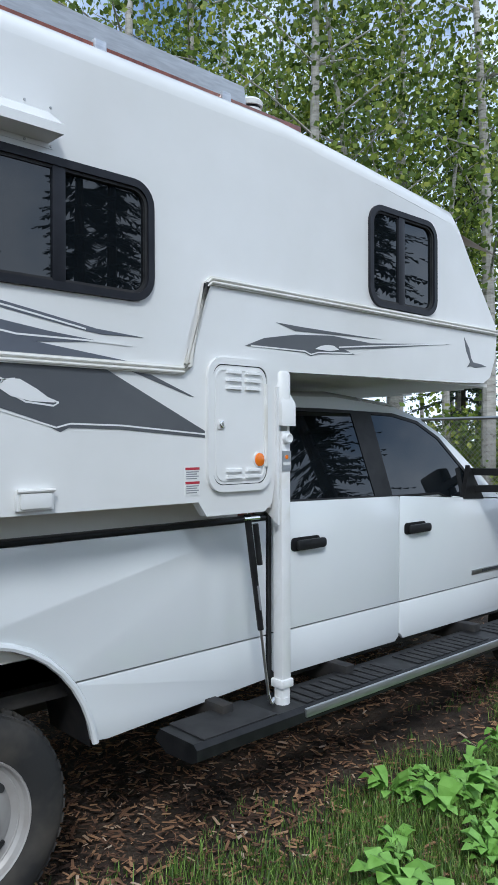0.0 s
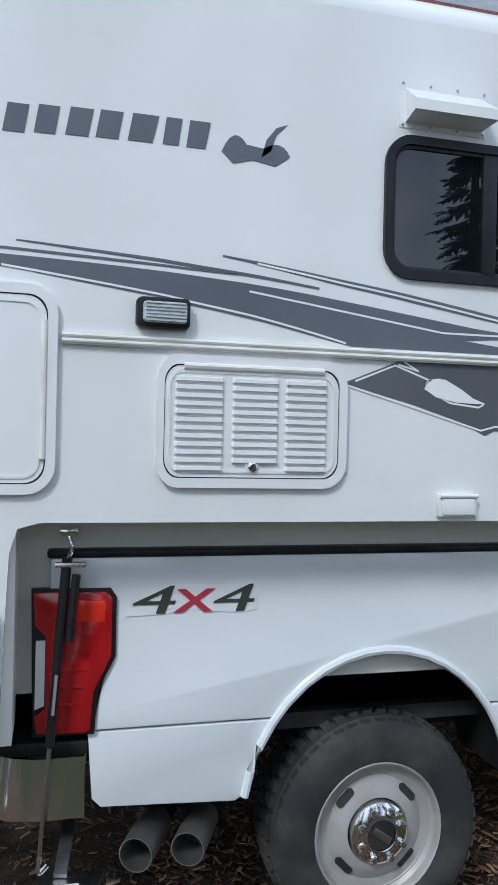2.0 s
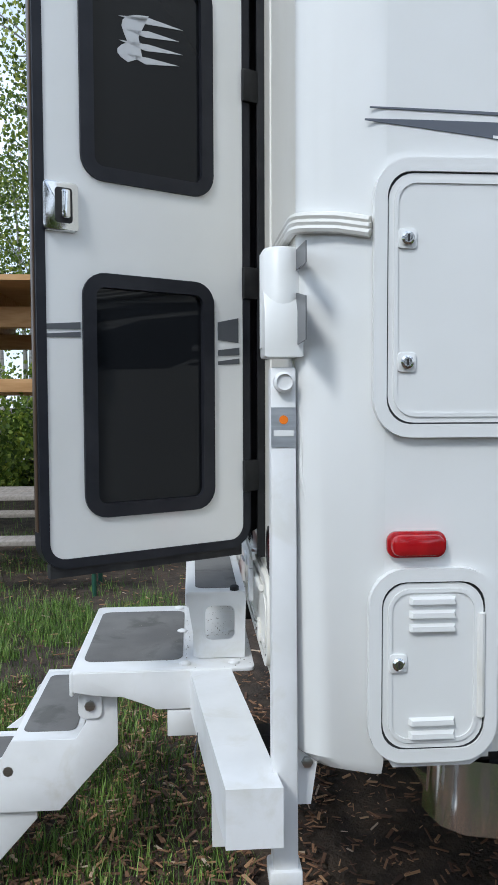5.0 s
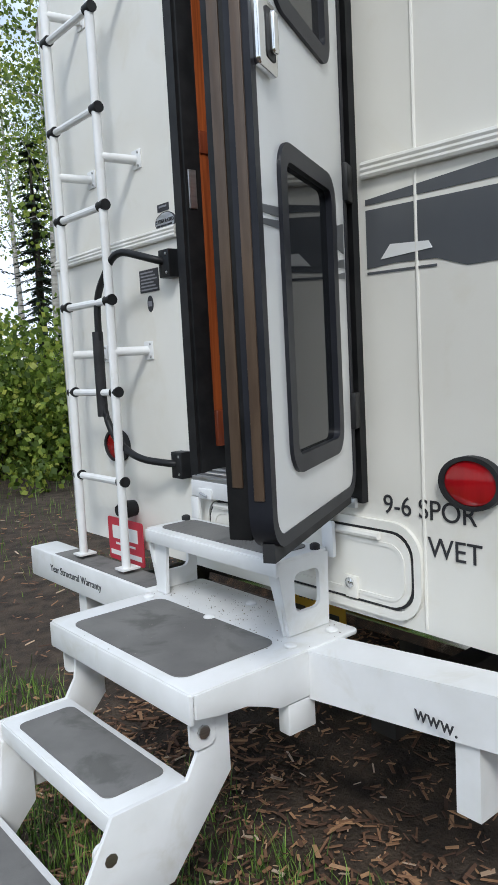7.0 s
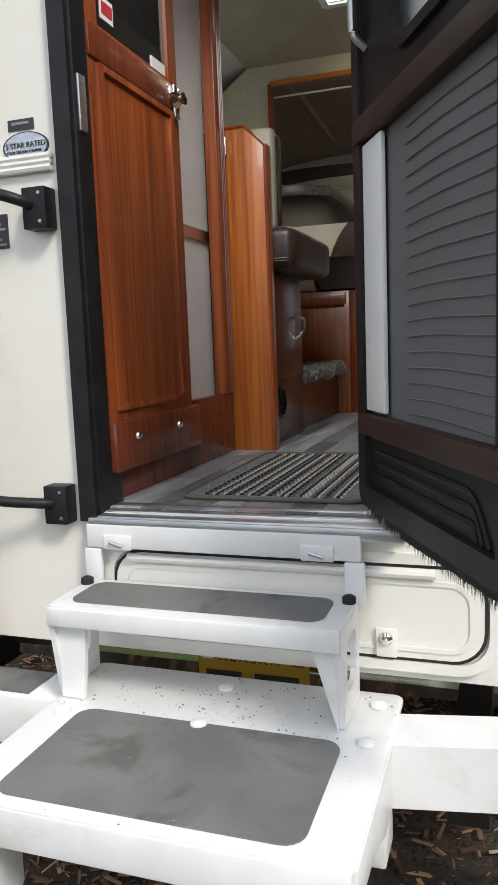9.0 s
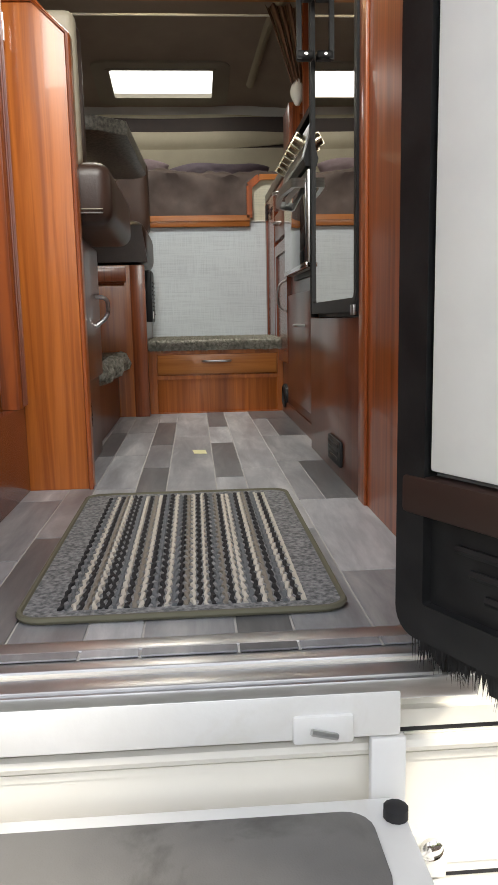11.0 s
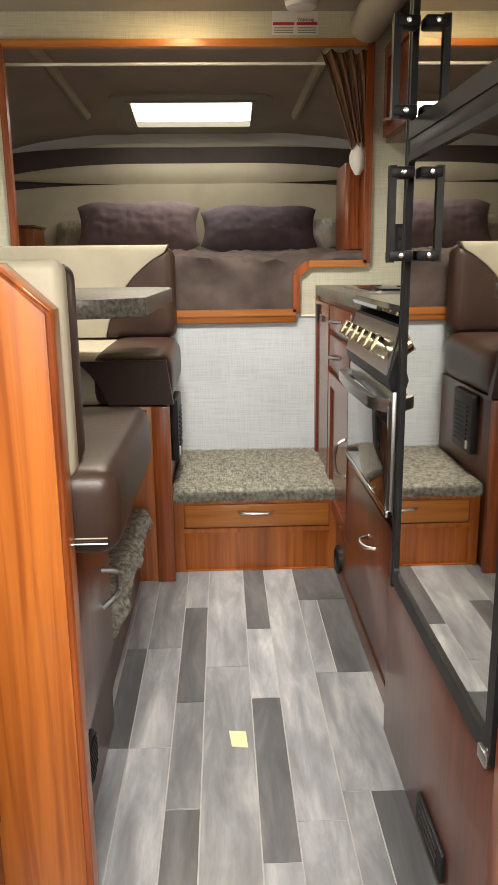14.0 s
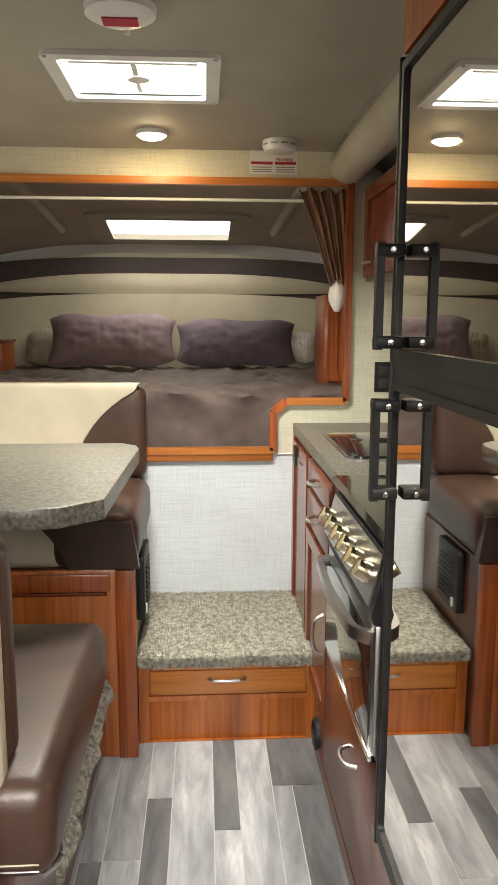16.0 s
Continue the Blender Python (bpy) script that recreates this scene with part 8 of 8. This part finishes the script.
def pillow(cx, cy, cz, w, h, d, mat, label, tilt=-22, turn=0):
    bm = B()
    n, m = 54, 26
    for side in (1, -1):
        g = []
        for i in range(n + 1):
            r = []
            for j in range(m + 1):
                u, v = 2 * i / n - 1, 2 * j / m - 1
                e = max(0, (1 - abs(u) ** 3) * (1 - abs(v) ** 2.4)) ** .65
                wr = (.008 * noise.noise(Vector((u * 4 + cy * 9, v * 3, side))) + .004 * noise.noise(Vector((u * 11 + cy * 9, v * 7, side))) - .004 * max(0, 1 - abs((u * 3) % 1 - .5) * 6)) * e
                r.append(bm.verts.new(((e * d / 2 + wr) * side, u * w / 2 * (1 - .07 * (1 - v * v) * u * u), v * h / 2 * (1 - .13 * (1 - u * u) * 0 - .22 * abs(u) ** 5 + .05 * math.sin(u * 5 + cy * 7)))))
            g.append(r)
        for i in range(n):
            for j in range(m):
                bm.faces.new((g[i][j], g[i + 1][j], g[i + 1][j + 1], g[i][j + 1]))
    bmesh.ops.remove_doubles(bm, verts=bm.verts, dist=1e-4)
    o = solo("pillow", bm, mat, label, "pillow", "pillows on the bed")
    o.matrix_world = pose(cx, cy, cz, 0, -tilt, turn)
    return o


pillow(4.15, 0.59, 2.45, 0.67, 0.29, 0.16, PILLOW, "mauve grey quilted pillow leaning at the head of the bed")
pillow(4.16, -0.065, 2.435, 0.64, 0.265, 0.15, mottled("plum_pillow", (0.10, 0.07, 0.09), (0.135, 0.10, 0.12), 12, 0.8, bmp=0.2, bscale=50), "dark plum quilted pillow leaning at the head of the bed")
pillow(4.27, 0.92, 2.41, 0.3, 0.2, 0.12, CREAML, "cream pillow peeking out behind a mauve one")
pillow(4.22, -0.40, 2.41, 0.24, 0.17, 0.12, WHITEP, "white crumpled pillow behind the plum one")

def liner_z(x, y):
    """The padded ceiling over the bed falls to the nose and to both sides."""
    return 3.062 - 0.155 * (x - 3.956) - 0.035 * max(0, 3.4 - x) - 0.30 * abs((y - 0.3) / 1.25) ** 3


SKYL_X, SKYL_Y = (3.956, 4.313), (-0.03, 0.59)
bm = B()
xs = [XW + .03 + (SKYL_X[0] - XW - .03) * i / 8 for i in range(9)] + [SKYL_X[1] + (4.56 - SKYL_X[1]) * i / 3 for i in range(4)]
ys = [-0.86 + (SKYL_Y[0] + .86) * i / 10 for i in range(11)] + [SKYL_Y[1] + (1.5 - SKYL_Y[1]) * i / 10 for i in range(11)]
G = [[bm.verts.new((x, y, liner_z(x, y))) for y in ys] for x in xs]
for i in range(len(xs) - 1):
    for j in range(len(ys) - 1):
        if not (i == 8 and j == 10):
            bm.faces.new((G[i][j], G[i][j + 1], G[i + 1][j + 1], G[i + 1][j]))
solo("cabover_ceiling", bm, LINERB, "brownish taupe liner sloping down over the bed", "ceiling", kind="structure")


def on_liner(q):
    for v in q.verts:
        v.co.z += 3.062 - 0.155 * (v.co.x - 3.956)
    return q


t = thing("bed_skylight", (4.13, 0.28, 3.03), "rectangular skylight over the bed in a moulded frame", "skylight")
part("frame", on_liner(slab(B(), "z", -.018, 0.002, rrect(3.87, 4.42, -0.13, 0.69, 0.06), [rrect(3.956, 4.313, -0.03, 0.59, 0.012, 2)])), LINER, t)
part("inner_rim", on_liner(slab(B(), "z", -.022, -.010, rrect(3.94, 4.33, -0.05, 0.61, 0.02, 3), [rrect(3.958, 4.311, -0.028, 0.588, 0.012, 2)])), LINER, t)
part("dome_pane", on_liner(slab(B(), "z", 0.010, 0.014, [(3.95, -0.036), (4.32, -0.036), (4.32, 0.596), (3.95, 0.596)])), SKYGLOW, t, "milky acrylic pane that glows in place of daylight")
settle(t)


def nose_x(y):
    return 4.50 - 0.42 * ((y - 0.3) / 1.2) ** 2


def nose_band(z0, z1, d, fall=0.0, bulge=0.0):
    """A strip of the curved wall at the head of the bed."""
    rows = []
    for i in range(25):
        y = -0.87 + 2.36 * i / 24
        k = fall * abs((y - 0.3) / 1.2) ** 3
        x = nose_x(y)
        rows.append([(x + .02, y, z0), (x - d, y, z0)] + [(x - d - bulge * math.sin(math.pi * q / 5), y, z0 + (z1 - k - z0) * q / 5) for q in range(1, 5)] + [(x - d, y, z1 - k), (x + .02, y, z1 - k)])
    return loft(B(), rows)


solo("cabover_front", nose_band(2.0, 2.93, 0.0, 0.25), BEIGE, "beige padded wall at the head of the bed", "wall", kind="structure")
t = thing("head_shelf", (4.48, 0.3, 2.78), "dark recessed shelf band above a padded beige headboard", "shelf")
part("dark_band", nose_band(2.62, 2.905, 0.006, 0.12), BROWNM, t)
part("headboard_roll", nose_band(2.70, 2.815, 0.022, 0.16, 0.012), BEIGE, t)
part("headboard", nose_band(2.18, 2.702, 0.030, 0.10, 0.02), BEIGE, t)
settle(t)
for y in (-0.66, 1.26):
    tb = thing("bedside_cabinet", (4.05, y, 2.27), "small orange wood bedside cabinet", "cabinet", "bedside cabinets")
    part("body", box(B(), 3.90, 4.14, y - .16, y + .16, 2.20, 2.44, 0.004), WOODR, tb)
    part("top", box(B(), 3.89, 4.145, y - .17, y + .17, 2.44, 2.455, 0.004), WOODD, tb)
    settle(tb)
t = thing("corner_cabinet", (3.2, -0.55, 2.3), "narrow orange wood cabinet beside the bed", "cabinet")
part("body", box(B(), 3.20, 3.45, -0.80, -0.385, 2.28, 2.66, 0.004), WOODR, t)
d = panel_door(t, "x", 3.20, -1, -0.79, -0.40, 2.31, 2.64, WOODR, 0.04)
settle(t)
for y0, y1 in ((-0.36, -0.26), (0.93, 0.83)):
    solo("ceiling_rib", tube(B(), [(3.03, y0, liner_z(3.03, y0) - .004), (3.45, y0 * .5 + y1 * .5, liner_z(3.45, y1) - .006), (4.1, y1, liner_z(4.1, y1) - .008)], 0.024, 10), BEIGE, "pale padded seam rib in the liner over the bed", "rib")
solo("curtain_rail", tube(B(), [(3.02, -0.425, 3.0), (3.02, 0.95, 3.0)], 0.006, 8), WHITEP, "thin white curtain rail across the bed opening", "rail")
STRIPEC = material("striped_curtain", (0.3, 0.18, 0.1), 0.8)
wv = nd(STRIPEC, "ShaderNodeTexWave", Scale=5.0, Distortion=1.0)
STRIPEC.node_tree.links.new(coords(STRIPEC, (1, 3, .2)), wv.inputs["Vector"])
link(STRIPEC, ramp(STRIPEC, wv.outputs["Fac"], [(0.25, (0.20, 0.075, 0.035)), (0.5, (0.44, 0.34, 0.22)), (0.8, (0.16, 0.08, 0.05))]), "Base Color")
bm = B()
rows = []
for i in range(19):
    k = i / 18
    z = 3.035 - .345 * k
    lo, hi = -0.436, -0.245 - .125 * k ** 0.9
    rows.append([(2.99 + .016 * math.sin(j * 1.25 + k * 2) * (1 - .4 * k), lo + (hi - lo) * j / 24, z + .008 * math.sin(j * .8)) for j in range(25)])
loft(bm, rows, closed=False, caps=False)
t = thing("curtain", (3.0, -0.3, 2.5), "brown and cream striped curtain tied back", "curtain")
part("drape", bm, STRIPEC, t)
bm = B()
rows = []
for i in range(12):
    k = i / 11
    rows.append([(3.0 + (.014 * math.sin(math.pi * k) + .012) * math.cos(a), -0.402 + (.022 * math.sin(math.pi * k) + .010) * math.sin(a) * (1 + .1 * math.sin(a * 5)), 2.71 - .12 * k) for a in [2 * math.pi * j / 16 for j in range(16)]])
loft(bm, rows)
part("gathered_end", bm, WHITEP, t, "white lining gathered below the tie")
settle(t)
